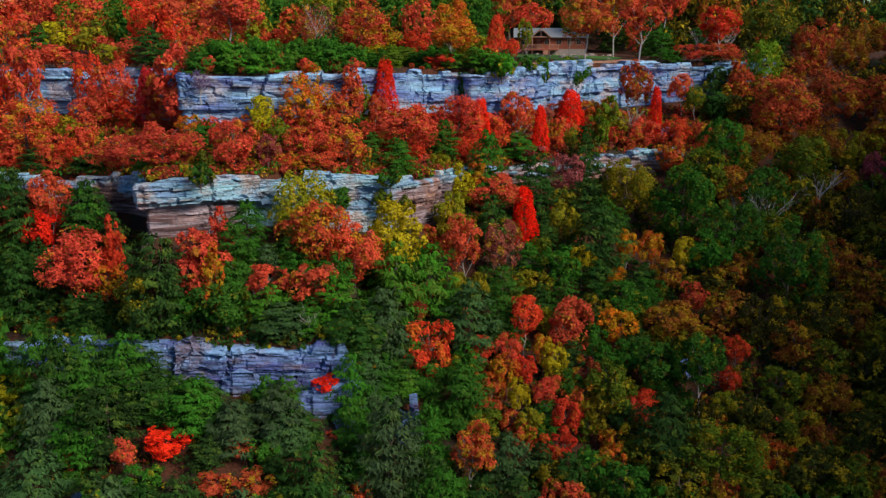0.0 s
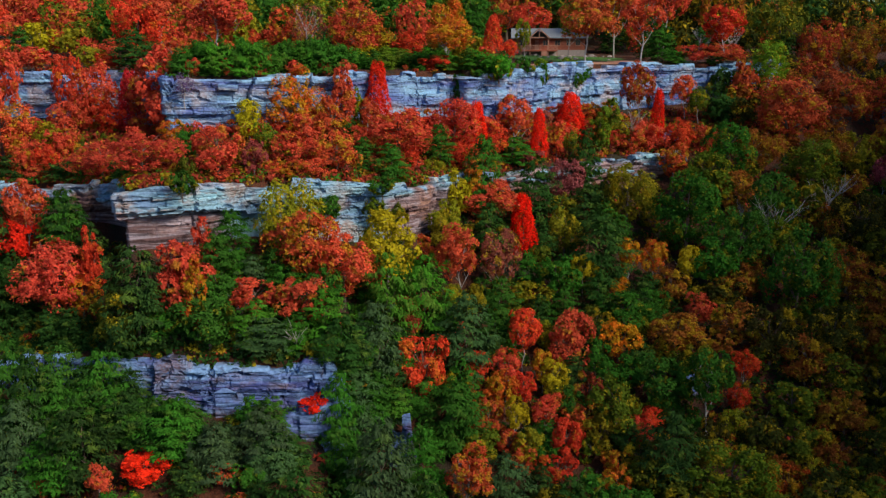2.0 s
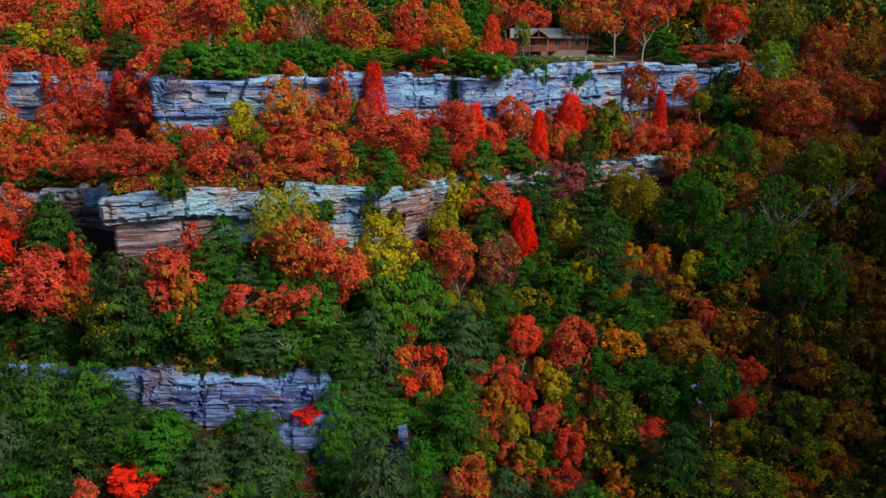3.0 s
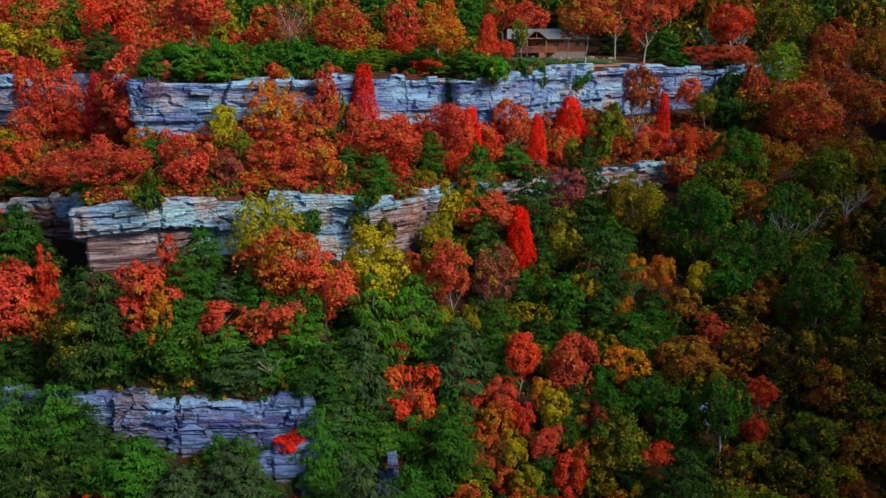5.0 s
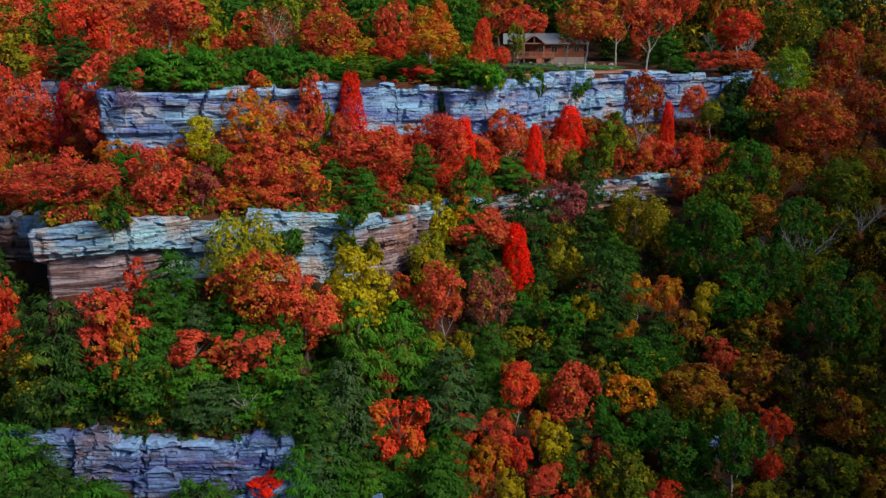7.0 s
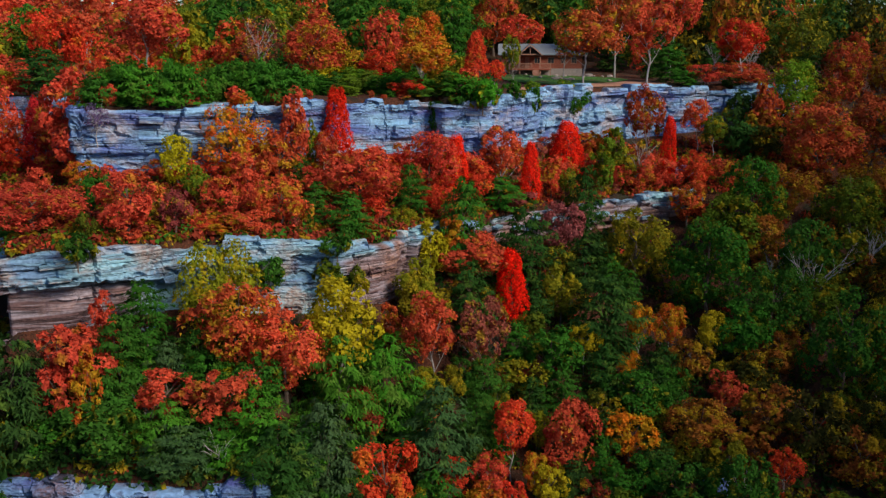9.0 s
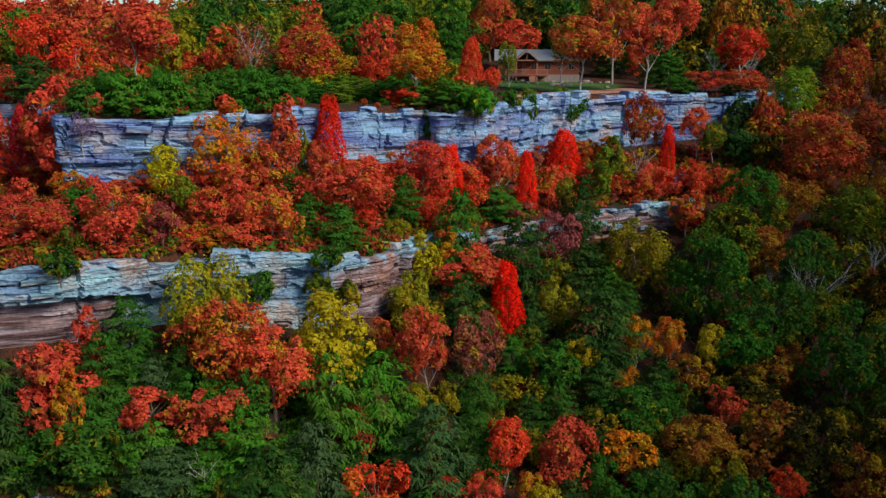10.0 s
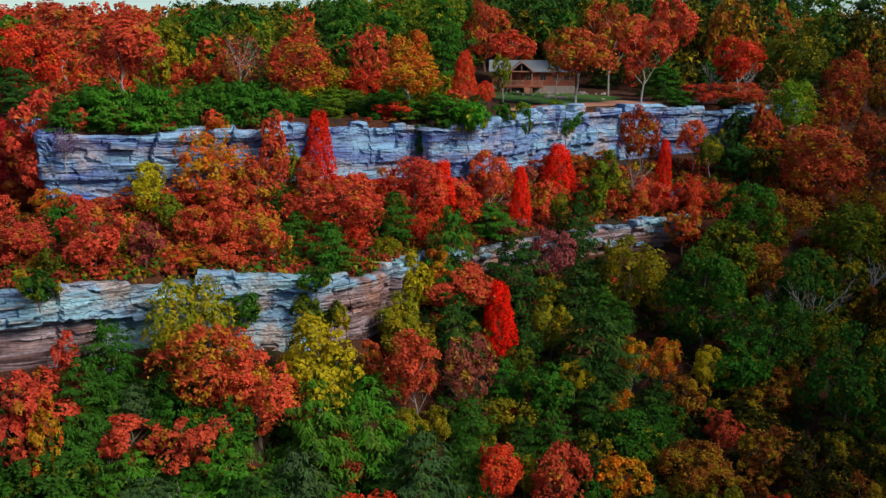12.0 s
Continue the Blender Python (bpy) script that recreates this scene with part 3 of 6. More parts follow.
WORDS = {
    "rust": "rust-red leaves", "rusty": "rust-red and orange leaves", "red": "red autumn leaves", "rustbrown": "dull russet leaves",
    "rustdark": "dark rust-red leaves", "brown": "brown and olive leaves", "scarlet": "bright scarlet leaves", "deepred": "vivid deep red leaves",
    "magenta": "crimson leaves", "maroon": "maroon leaves", "mauve": "sparse purplish leaves", "pink": "sparse pinkish-brown leaves", "bare": "few dry leaves and pale limbs",
    "orange": "orange leaves", "orangey": "orange and yellow leaves", "yellow": "yellow leaves", "yellowgreen": "yellow-green leaves",
    "lime": "light green leaves", "olive": "olive-green leaves", "darkolive": "dark olive leaves", "green": "green foliage",
    "dark": "dark green foliage", "fresh": "fresh green foliage", "blue": "grey-green foliage",
}
dice = random.Random(5)


def stands(x, y):
    """Where a plant stands, in words."""
    (yl, *_), (ym, *_), (yu, *_) = rims(x)
    if y > yu:
        return "on the plateau"
    if y > ym:
        return "below the upper cliff"
    if y > yl:
        return "below the middle cliff"
    return "on the lower hillside"


def plant(name, noun, shape, x, y, tall, wide, tint, group, sink=0.25, z=None):
    w, h, trunk, crown = shape
    ob = new(name)
    ob.empty_display_size = 0.5
    ob.matrix_basis = pose(x, y, (lie(x, y) if z is None else z) - sink, dice.uniform(-3, 3), dice.uniform(-3, 3), dice.uniform(0, 360)) @ Matrix.Diagonal((wide / w, wide / w, tall / h, 1))
    for kind, data in (("trunk", trunk), ("crown", crown)):
        bit = new(kind, data)
        bit.parent = ob
    r, g, b, two = TINTS[tint]
    lift = dice.uniform(0.85, 1.15)
    bit.color = (r * lift, g * lift * dice.uniform(0.85, 1.2), b * lift, two)
    return tagged(ob, f"{noun} with {WORDS[tint]} {stands(x, y)}", "tree" if "shrub" not in name else "shrub", group)


def broadleaf(x, y, tall, wide, tint):
    if tint == "bare":
        stock = BARE
    elif tint in ("scarlet", "deepred", "magenta") and wide < 0.62 * tall or tint == "red" and y > 140 and wide < 0.5 * tall:
        stock = SPINDLE
    elif wide < 0.43 * tall:
        stock = SLIM
    elif wide < 0.60 * tall and wide > 2.5:
        stock = TALL
    else:
        stock = GREAT if wide > 6.9 else BROAD
    return plant("broadleaf_tree", "tree", dice.choice(stock), x, y, tall, wide, tint, "autumn trees on the hillside")


def conifer(x, y, tall, wide, tint):
    return plant("conifer_tree", "conifer", dice.choice(HEMLOCK), x, y, tall, wide, tint, "evergreens on the hillside")


def shrub(x, y, tall, wide, tint):
    return plant("shrub", "low shrub", dice.choice(JUNIPER if tint in ("green", "dark", "fresh") else SHRUB), x, y, tall, wide, tint, "shrubs on the hillside", 0.1)


def tall_tree(x, y, tall, wide, tint):
    return plant("broadleaf_tree", "pale-stemmed tree", dice.choice(TALL), x, y, tall, wide, tint, "autumn trees on the plateau")


def snag(x, y, tall):
    ob = new("dead_tree")
    ob.matrix_basis = pose(x, y, lie(x, y), dice.uniform(-8, 8), dice.uniform(-8, 8), dice.uniform(0, 360)) @ Matrix.Diagonal((tall / 6, tall / 6, tall / 6, 1))
    bit = new("trunk", dice.choice(SNAG))
    bit.parent = ob
    return tagged(ob, f"bare dead tree with pale limbs {stands(x, y)}", "tree", "dead trees on the hillside")


def ledge_shrub(x, y, z, tall, wide, tint):
    ob = plant("shrub", "small shrub", dice.choice(SHRUB), x, y, tall, wide, tint, "shrubs on the ledges", 0.1, z)
    ob["label"] = f"small shrub with {WORDS[tint]} rooted on a rock ledge"
    return ob


def corners(me):
    co = np.empty(3 * len(me.vertices))
    me.vertices.foreach_get("co", co)
    return co.reshape(-1, 3, 3)


def distant_woods(label, tint, spots, evergreen=False, fine=0.26):
    """Woods in which tree cannot be told from tree, in one mesh. spots: rows of x, y, tall, wide."""
    rng = np.random.default_rng(len(spots) + 40)
    out = []
    for n, (x, y, tall, wide) in enumerate(spots):
        stock = HEMLOCK if evergreen else GREAT if wide > 6.9 else BROAD
        w, h, _, crown = stock[n % len(stock)]
        v = corners(crown)
        v = v[rng.uniform(size=len(v)) < fine]
        turn = rng.uniform(0, 6.28)
        c, s = math.cos(turn), math.sin(turn)
        mid = v.mean(1, keepdims=True)
        v = mid + (v - mid) * 0.85 / math.sqrt(fine)
        v = v @ np.array([[c, s, 0], [-s, c, 0], [0, 0, 1]]) * (wide / w, wide / w, tall / h)
        out.append(v + (x, y, lie(x, y) - 0.2))
    v = np.concatenate(out)
    n = len(v)
    me = bpy.data.meshes.new("distant_woods")
    me.from_pydata(v.reshape(-1, 3), [], np.arange(3 * n).reshape(-1, 3))
    me.materials.append(NEEDLES if evergreen else LEAVES)
    ob = new("distant_woods", me)
    ob.color = TINTS[tint]
    return tagged(ob, label, "woods", kind="stuff")


def undergrowth(label, tint, clumps, seed, x0, x1, y0, y1, keep):
    """Low growth and fallen boughs between the trees, in one mesh. keep: how much of it stands at a place, 0 to 1."""
    rng = np.random.default_rng(seed)
    spots = []
    while len(spots) < clumps:
        x, y = rng.uniform(x0, x1), rng.uniform(y0, y1)
        bands = rims(x)
        if min(abs(y - b[0] + 1.2) for b in bands) < 1.45 or y > bands[2][0] or rng.uniform() > keep(x, y):
            continue
        spots.append((x, y, lie(x, y)))
    centres, normals, sizes = [], [], []
    for x, y, z in spots:
        n, r = 32, rng.uniform(0.6, 1.5)
        d = rng.normal(size=(n, 3))
        d[:, 2] = np.abs(d[:, 2])
        d /= np.linalg.norm(d, axis=1)[:, None]
        centres.append(np.array([x, y, z - 0.1]) + d * r * rng.uniform(0.6, 1.0, (n, 1)) * (1, 1, 0.9))
        look_ = d + rng.normal(size=(n, 3)) * 0.5
        normals.append(look_ / np.linalg.norm(look_, axis=1)[:, None])
        sizes.append(rng.uniform(0.14, 0.34, n))
    ob = new("undergrowth", leaf_mesh("undergrowth", np.concatenate(centres), np.concatenate(normals), np.concatenate(sizes), rng, LEAVES))
    ob.color = TINTS[tint]
    return tagged(ob, label, "undergrowth", kind="stuff")


def below_middle(x, y):
    return 1.0 if y < along(MIDDLE, x) else 0.12


def terrace(x, y):
    return 1.0 if along(MIDDLE, x) < y else 0.12


def middle_rim(x, y):
    return 1.0 if 0.3 < y - along(MIDDLE, x) < 4.5 else 0.0


def lower_rim(x, y):
    return 1.0 if 0.2 < y - along(LOWER, x) < 5.0 else 0.0


undergrowth("dense evergreen scrub along the lower cliff edge", "dark", 420, 4, -50, -6, 100, 112, lower_rim)
undergrowth("low green undergrowth on the hillside", "dark", 2000, 1, -60, 75, 72, 172, below_middle)
undergrowth("low olive undergrowth on the hillside", "darkolive", 450, 2, -20, 80, 72, 172, below_middle)
undergrowth("rust-red saplings and fallen leaves below the cliffs", "rustdark", 1500, 3, -60, 60, 90, 180, terrace)
undergrowth("russet saplings below the upper cliff", "rust", 600, 5, -60, 60, 105, 180, terrace)
undergrowth("russet scrub along the middle cliff edge", "rustdark", 420, 7, -56, 6, 110, 140, middle_rim)
undergrowth("green scrub along the middle cliff edge", "green", 160, 8, -56, 6, 110, 140, middle_rim)
undergrowth("olive scrub below the upper cliff", "olive", 450, 6, -60, 60, 105, 180, terrace)


def outcrop(x, y, wide, material, tall=3.0):
    """A broken piece of bedrock that stands out of the slope: bedded, jointed, ragged on top."""
    seed = dice.uniform(0, 99)
    n_side, n_up = 40, int(tall / 0.12) + 8
    beds = cuts(dice, tall + 3.0, 0.35, 1.5)
    proud = [dice.uniform(-0.35, 0.3) for _ in beds]
    splits = cuts(dice, 2 * math.pi, 0.35, 1.0)
    sits = [dice.uniform(-0.45, 0.35) for _ in splits]
    heights = [tall * dice.uniform(0.3, 1.0) for _ in splits]
    verts = []
    for r in range(n_up):
        for c in range(n_side):
            a = 2 * math.pi * c / n_side
            k = max(int(np.searchsorted(splits, a)) - 1, 0)
            up = min(heights[k], -1.2 + (tall + 1.2) * min(1.0, r / (n_up - 5)))
            b = max(int(np.searchsorted(beds, up + 1.2 + 0.1 * smooth_noise(a, seed))) - 1, 0)
            reach = 1 + 0.3 * smooth_noise(math.cos(a) * 1.3, math.sin(a) * 1.3, seed)
            off = (proud[b] + sits[k] + 0.25 * smooth_noise(a * 3, up * 2.5, seed)) * 0.8
            if min(abs(beds - up - 1.2)) < 0.07:
                off -= 0.16
            inward = max(0, r - (n_up - 5)) / 4
            wx, wy = (wide / 2 * reach + off) * (1 - inward), (1.3 * reach + off) * (1 - inward)
            cx, cy = math.cos(a), math.sin(a)
            cx, cy = math.copysign(abs(cx) ** 0.55, cx), math.copysign(abs(cy) ** 0.55, cy)
            verts.append((cx * wx, cy * wy, up + inward * 0.2 * smooth_noise(a, seed, 5)))
    faces = [(r * n_side + c, r * n_side + (c + 1) % n_side, (r + 1) * n_side + (c + 1) % n_side, (r + 1) * n_side + c)
             for r in range(n_up - 1) for c in range(n_side)]
    rock = new("rock_outcrop", mesh_of("rock_outcrop", verts, faces, material))
    rock.matrix_basis = pose(x, y, lie(x, y), 0, 0, dice.uniform(-10, 10))
    return tagged(rock, "bluish-grey bedrock outcrop among the trees", "rock", "outcrops on the hillside")


outcrop(-4.0, 101.8, 2.4, ROCK_LOWER, 5.2)
outcrop(-35.0, 88.5, 4.5, ROCK_LOWER)
outcrop(-31.0, 87.0, 4.0, ROCK_LOWER, 2.4)
outcrop(-35.5, 98.6, 2.2, ROCK_LOWER, 3.0)
outcrop(-13.2, 99.6, 6.4, ROCK_LOWER, 3.4)
outcrop(-22.2, 101.0, 4.8, ROCK_LOWER, 2.0)
outcrop(-10.6, 98.8, 2.4, ROCK_LOWER, 3.0)
outcrop(36.6, 164.0, 2.6, ROCK_UPPER, 2.6)
outcrop(30.0, 117.0, 2.0, ROCK_LOWER, 2.2)
outcrop(84.0, 186.0, 6.0, ROCK_LOWER, 4.0)


def rim_growth(curve, x0, x1, count, tints, back=1.6):
    """Tufts and small bushes along the edge of a cliff."""
    for _ in range(count):
        x = dice.uniform(x0, x1)
        shrub(x, along(curve, x) + dice.uniform(0.2, back), dice.uniform(0.5, 1.5), dice.uniform(0.8, 2.4), dice.choice(tints))


rim_growth(UPPER, -60, 48, 34, ("green", "olive", "rustbrown", "rust", "green", "lime"))
rim_growth(MIDDLE, -55, 34, 70, ("green", "olive", "rust", "rust", "rustbrown", "pink", "rusty", "lime"), 4.0)
rim_growth(LOWER, -50, -10, 16, ("green", "dark", "olive", "rustdark"))


def juniper_stand():
    """Low evergreens that crowd the plateau edge and lean over it."""
    for k in range(46):
        x = -34.0 + 20.5 * (k + dice.uniform(-0.4, 0.4)) / 45
        y = along(UPPER, x) + 0.6 + 5.0 * dice.random()
        if k % 3:
            shrub(x, y, dice.uniform(2.2, 3.9), dice.uniform(2.4, 4.2), dice.choice(("fresh", "fresh", "green")))
        else:
            conifer(x, y, dice.uniform(3.0, 4.8), dice.uniform(2.2, 3.4), dice.choice(("fresh", "green")))
        if k % 9 == 4:
            shrub(x, along(UPPER, x) + 0.7, dice.uniform(1.6, 2.6), dice.uniform(1.6, 2.6), "rust")
    for k in range(26):
        x = -13.5 + 17.0 * (k + dice.uniform(-0.4, 0.4)) / 25
        conifer(x, along(UPPER, x) + 6.0 + 7.0 * dice.random(), dice.uniform(1.8, 3.4), dice.uniform(2.2, 3.4), dice.choice(("fresh", "green", "lime")))


def foot_growth():
    """Young red and russet trees against the foot of the upper cliff."""
    x = -34.0
    while x < 30.0:
        y = along(UPPER, x) - dice.uniform(2.6, 4.6)
        broadleaf(x, y, max(2.2, dice.uniform(-6.1, -4.7) - lie(x, y)), dice.uniform(2.6, 4.2), dice.choice(("rust", "rust", "rusty", "red", "rust", "orangey", "pink")))
        x += dice.uniform(1.8, 3.4)


juniper_stand()
foot_growth()


# ---- the woods, from the plateau down to the valley ----
conifer(15.6, 356.2, 19.7, 13.1, "dark")
conifer(113.3, 351.0, 25.4, 16.9, "dark")
conifer(28.6, 351.0, 11.8, 7.9, "dark")
conifer(99.2, 337.6, 21.4, 14.3, "dark")
conifer(23.2, 332.5, 23.3, 15.6, "dark")
conifer(66.0, 328.2, 22.9, 15.2, "dark")
conifer(106.2, 302.8, 9.1, 6.1, "dark")
conifer(95.3, 302.3, 14.8, 9.9, "dark")
conifer(96.9, 291.0, 14.3, 9.5, "dark")
conifer(42.9, 274.6, 18.6, 12.4, "dark")
conifer(102.4, 273.9, 7.3, 4.9, "dark")
conifer(87.0, 273.7, 10.3, 6.9, "dark")
conifer(84.7, 267.0, 7.4, 5.0, "dark")
conifer(112.0, 265.8, 9.1, 6.1, "dark")
conifer(95.4, 260.2, 7.8, 5.2, "dark")
conifer(35.7, 254.3, 16.3, 10.7, "dark")
broadleaf(45.9, 254.1, 12.7, 11.2, "green")
conifer(99.4, 253.0, 18.6, 12.4, "dark")
conifer(112.9, 252.0, 6.5, 4.3, "dark")
broadleaf(-31.5, 249.5, 12.1, 14.6, "olive")
conifer(97.3, 237.0, 6.7, 4.5, "dark")
broadleaf(-15.2, 230.3, 12.4, 13.3, "green")
broadleaf(-35.3, 226.3, 13.8, 11.9, "green")
conifer(57.7, 224.7, 16.4, 10.8, "dark")
broadleaf(-42.3, 219.4, 11.7, 9.4, "lime")
conifer(59.5, 219.2, 6.6, 4.4, "dark")
conifer(57.1, 218.7, 5.7, 3.7, "dark")
conifer(23.2, 216.8, 15.5, 10.3, "dark")
conifer(48.5, 216.0, 8.0, 5.2, "dark")
conifer(-65.1, 214.3, 9.1, 6.0, "green")
conifer(-72.3, 214.2, 8.3, 5.3, "green")
broadleaf(13.7, 212.6, 12.8, 9.1, "rustbrown")
conifer(34.4, 208.9, 6.9, 4.6, "dark")
tall_tree(43.8, 203.3, 16.3, 7.7, "rust")
conifer(50.7, 203.2, 5.7, 3.8, "dark")
tall_tree(17.5, 202.5, 9.7, 7.6, "rust")
broadleaf(65.3, 197.9, 12.8, 9.4, "olive")
broadleaf(77.7, 194.8, 10.6, 8.3, "brown")
conifer(64.8, 194.1, 4.8, 3.2, "dark")
conifer(38.1, 192.6, 5.0, 3.3, "dark")
broadleaf(70.0, 192.4, 10.5, 7.3, "rustbrown")
tall_tree(32.3, 192.2, 15.2, 8.1, "rustbrown")
broadleaf(6.6, 190.7, 9.4, 6.4, "green")
conifer(-3.3, 185.2, 13.0, 8.5, "green")
tall_tree(22.8, 184.3, 10.1, 4.6, "olive")
conifer(39.0, 184.0, 7.0, 4.7, "green")
conifer(6.1, 182.8, 14.5, 7.6, "green")
broadleaf(-71.6, 182.5, 7.0, 6.2, "yellow")
tall_tree(49.7, 180.1, 10.0, 7.3, "red")
broadleaf(49.7, 180.1, 3.8, 8.2, "rust")
conifer(48.1, 179.9, 2.0, 3.2, "dark")
broadleaf(44.1, 179.6, 3.6, 4.9, "rust")
broadleaf(56.6, 178.0, 10.8, 7.8, "lime")
shrub(40.7, 179.5, 2.0, 4.0, "green")
tall_tree(34.5, 178.0, 12.8, 8.1, "rust")
shrub(-17.8, 175.6, 3.6, 7.0, "dark")
conifer(-72.2, 175.5, 6.2, 4.1, "green")
shrub(-19.7, 174.9, 4.0, 4.8, "dark")
broadleaf(68.6, 174.8, 12.5, 11.0, "rustbrown")
shrub(-8.3, 173.1, 4.0, 4.8, "dark")
broadleaf(-10.6, 173.0, 5.1, 7.8, "yellow")
tall_tree(24.3, 172.9, 11.8, 8.6, "rustbrown")
broadleaf(41.3, 172.7, 8.3, 4.0, "rust")
broadleaf(-32.2, 171.0, 5.8, 5.4, "rusty")
shrub(47.1, 170.7, 4.9, 4.9, "dark")
broadleaf(43.1, 170.6, 6.9, 3.9, "olive")
shrub(-13.1, 170.1, 2.6, 7.0, "yellow")
broadleaf(-33.3, 169.2, 10.7, 6.7, "yellowgreen")
tall_tree(-45.6, 168.8, 14.1, 9.8, "rust")
broadleaf(-5.6, 168.4, 5.8, 5.4, "red")
conifer(-1.4, 168.1, 4.3, 2.9, "green")
broadleaf(56.6, 165.5, 13.5, 12.3, "rustbrown")
broadleaf(-21.4, 165.5, 9.3, 6.7, "bare")
broadleaf(-48.0, 164.5, 11.9, 8.8, "red")
broadleaf(63.3, 164.4, 8.7, 7.6, "brown")
broadleaf(32.1, 164.3, 12.7, 5.5, "rustbrown")
conifer(-23.9, 164.0, 3.9, 2.6, "green")
tall_tree(13.3, 163.1, 7.5, 2.5, "lime")
broadleaf(34.5, 162.4, 9.0, 2.3, "scarlet")
broadleaf(-13.0, 161.3, 9.9, 9.4, "rusty")
broadleaf(27.4, 161.2, 8.3, 3.3, "lime")
broadleaf(38.4, 161.0, 5.9, 4.6, "red")
broadleaf(1.0, 159.6, 10.1, 5.8, "orangey")
broadleaf(20.3, 158.4, 7.4, 4.1, "scarlet")
broadleaf(69.5, 158.0, 8.4, 4.0, "maroon")
broadleaf(49.4, 157.7, 8.3, 7.3, "brown")
broadleaf(24.6, 156.4, 8.5, 3.2, "lime")
broadleaf(57.6, 156.1, 9.5, 8.6, "olive")
broadleaf(36.0, 155.8, 6.7, 5.4, "rusty")
broadleaf(10.3, 156.0, 4.6, 2.7, "red")
broadleaf(7.8, 154.4, 7.7, 3.0, "red")
broadleaf(43.8, 154.1, 10.4, 7.1, "green")
broadleaf(19.8, 153.4, 4.4, 2.3, "lime")
conifer(9.1, 152.9, 3.0, 2.8, "dark")
shrub(1.0, 151.9, 2.1, 4.3, "fresh")
broadleaf(17.2, 151.6, 6.4, 2.6, "rusty")
tall_tree(-32.6, 150.7, 12.3, 9.9, "rust")
conifer(4.0, 150.7, 3.4, 2.4, "green")
shrub(6.2, 150.5, 2.4, 5.1, "fresh")
tall_tree(1.2, 151.7, 7.4, 7.2, "orangey")
broadleaf(-0.4, 151.2, 2.6, 5.3, "red")
conifer(21.8, 149.8, 10.1, 4.4, "dark")
broadleaf(14.6, 149.8, 7.4, 2.4, "scarlet")
broadleaf(39.8, 148.4, 8.9, 6.9, "olive")
broadleaf(43.3, 148.0, 6.7, 6.0, "brown")
conifer(-43.9, 148.8, 6.1, 6.3, "dark")
broadleaf(10.7, 146.9, 9.2, 5.1, "rust")
broadleaf(18.3, 146.7, 6.9, 5.1, "maroon")
shrub(12.4, 147.4, 2.0, 5.9, "pink")
conifer(23.5, 146.2, 5.5, 3.6, "dark")
conifer(10.2, 145.4, 4.1, 5.0, "green")
broadleaf(27.1, 144.4, 10.7, 7.6, "yellowgreen")
broadleaf(5.1, 143.5, 6.6, 2.9, "scarlet")
broadleaf(46.9, 143.0, 10.8, 6.7, "green")
conifer(23.6, 142.9, 5.0, 3.3, "green")
broadleaf(59.6, 142.8, 11.0, 8.4, "darkolive")
broadleaf(2.2, 142.5, 7.9, 7.4, "rust")
broadleaf(-41.9, 142.2, 8.0, 4.5, "rust")
broadleaf(-43.1, 141.8, 8.6, 3.3, "magenta")
conifer(25.7, 141.7, 4.5, 2.9, "green")
conifer(20.2, 141.6, 7.4, 4.7, "dark")
broadleaf(-8.9, 142.6, 9.6, 3.7, "scarlet")
broadleaf(62.3, 140.3, 7.7, 6.6, "olive")
broadleaf(-11.5, 140.1, 7.3, 1.6, "lime")
broadleaf(-36.3, 140.1, 5.5, 3.6, "rust")
broadleaf(34.9, 140.0, 12.8, 9.0, "green")
broadleaf(-9.8, 138.9, 5.9, 3.2, "rust")
conifer(13.1, 138.8, 10.1, 6.5, "dark")
broadleaf(-13.3, 138.6, 10.7, 3.2, "rust")
broadleaf(46.4, 137.9, 7.5, 6.5, "olive")
shrub(-23.3, 137.6, 3.1, 2.3, "rust")
broadleaf(-50.4, 137.2, 6.5, 4.7, "rust")
broadleaf(-37.5, 136.5, 13.4, 5.1, "rust")
broadleaf(-19.4, 136.3, 9.2, 7.6, "orangey")
conifer(-0.2, 136.2, 5.7, 3.5, "green")
conifer(-12.6, 135.7, 4.1, 2.7, "green")
conifer(9.1, 135.4, 5.3, 3.1, "dark")
broadleaf(16.8, 135.3, 7.6, 4.8, "yellowgreen")
conifer(5.6, 134.8, 11.0, 5.5, "green")
broadleaf(40.6, 134.7, 10.4, 7.1, "green")
broadleaf(-14.6, 134.5, 7.1, 5.4, "rusty")
broadleaf(6.4, 133.9, 6.8, 8.6, "rust")
conifer(13.9, 133.8, 5.1, 3.2, "dark")
broadleaf(4.4, 133.6, 7.4, 3.1, "orangey")
broadleaf(-5.3, 133.4, 7.8, 9.2, "rust")
broadleaf(54.6, 132.9, 8.4, 7.1, "brown")
broadleaf(36.5, 132.1, 8.3, 6.3, "green")
broadleaf(24.8, 132.0, 7.2, 3.1, "orange")
broadleaf(28.3, 132.0, 7.6, 3.9, "orangey")
broadleaf(32.7, 131.8, 7.6, 3.8, "yellow")
broadleaf(-24.5, 131.7, 5.8, 3.9, "yellow")
broadleaf(2.0, 131.5, 7.5, 3.1, "yellow")
broadleaf(-17.3, 131.3, 5.7, 4.5, "rust")
broadleaf(40.7, 131.2, 5.1, 4.8, "brown")
conifer(21.4, 131.0, 10.7, 7.0, "dark")
broadleaf(-1.0, 132.2, 2.8, 3.0, "yellowgreen")
broadleaf(30.4, 130.2, 5.4, 4.7, "brown")
conifer(27.5, 130.2, 4.4, 2.9, "dark")
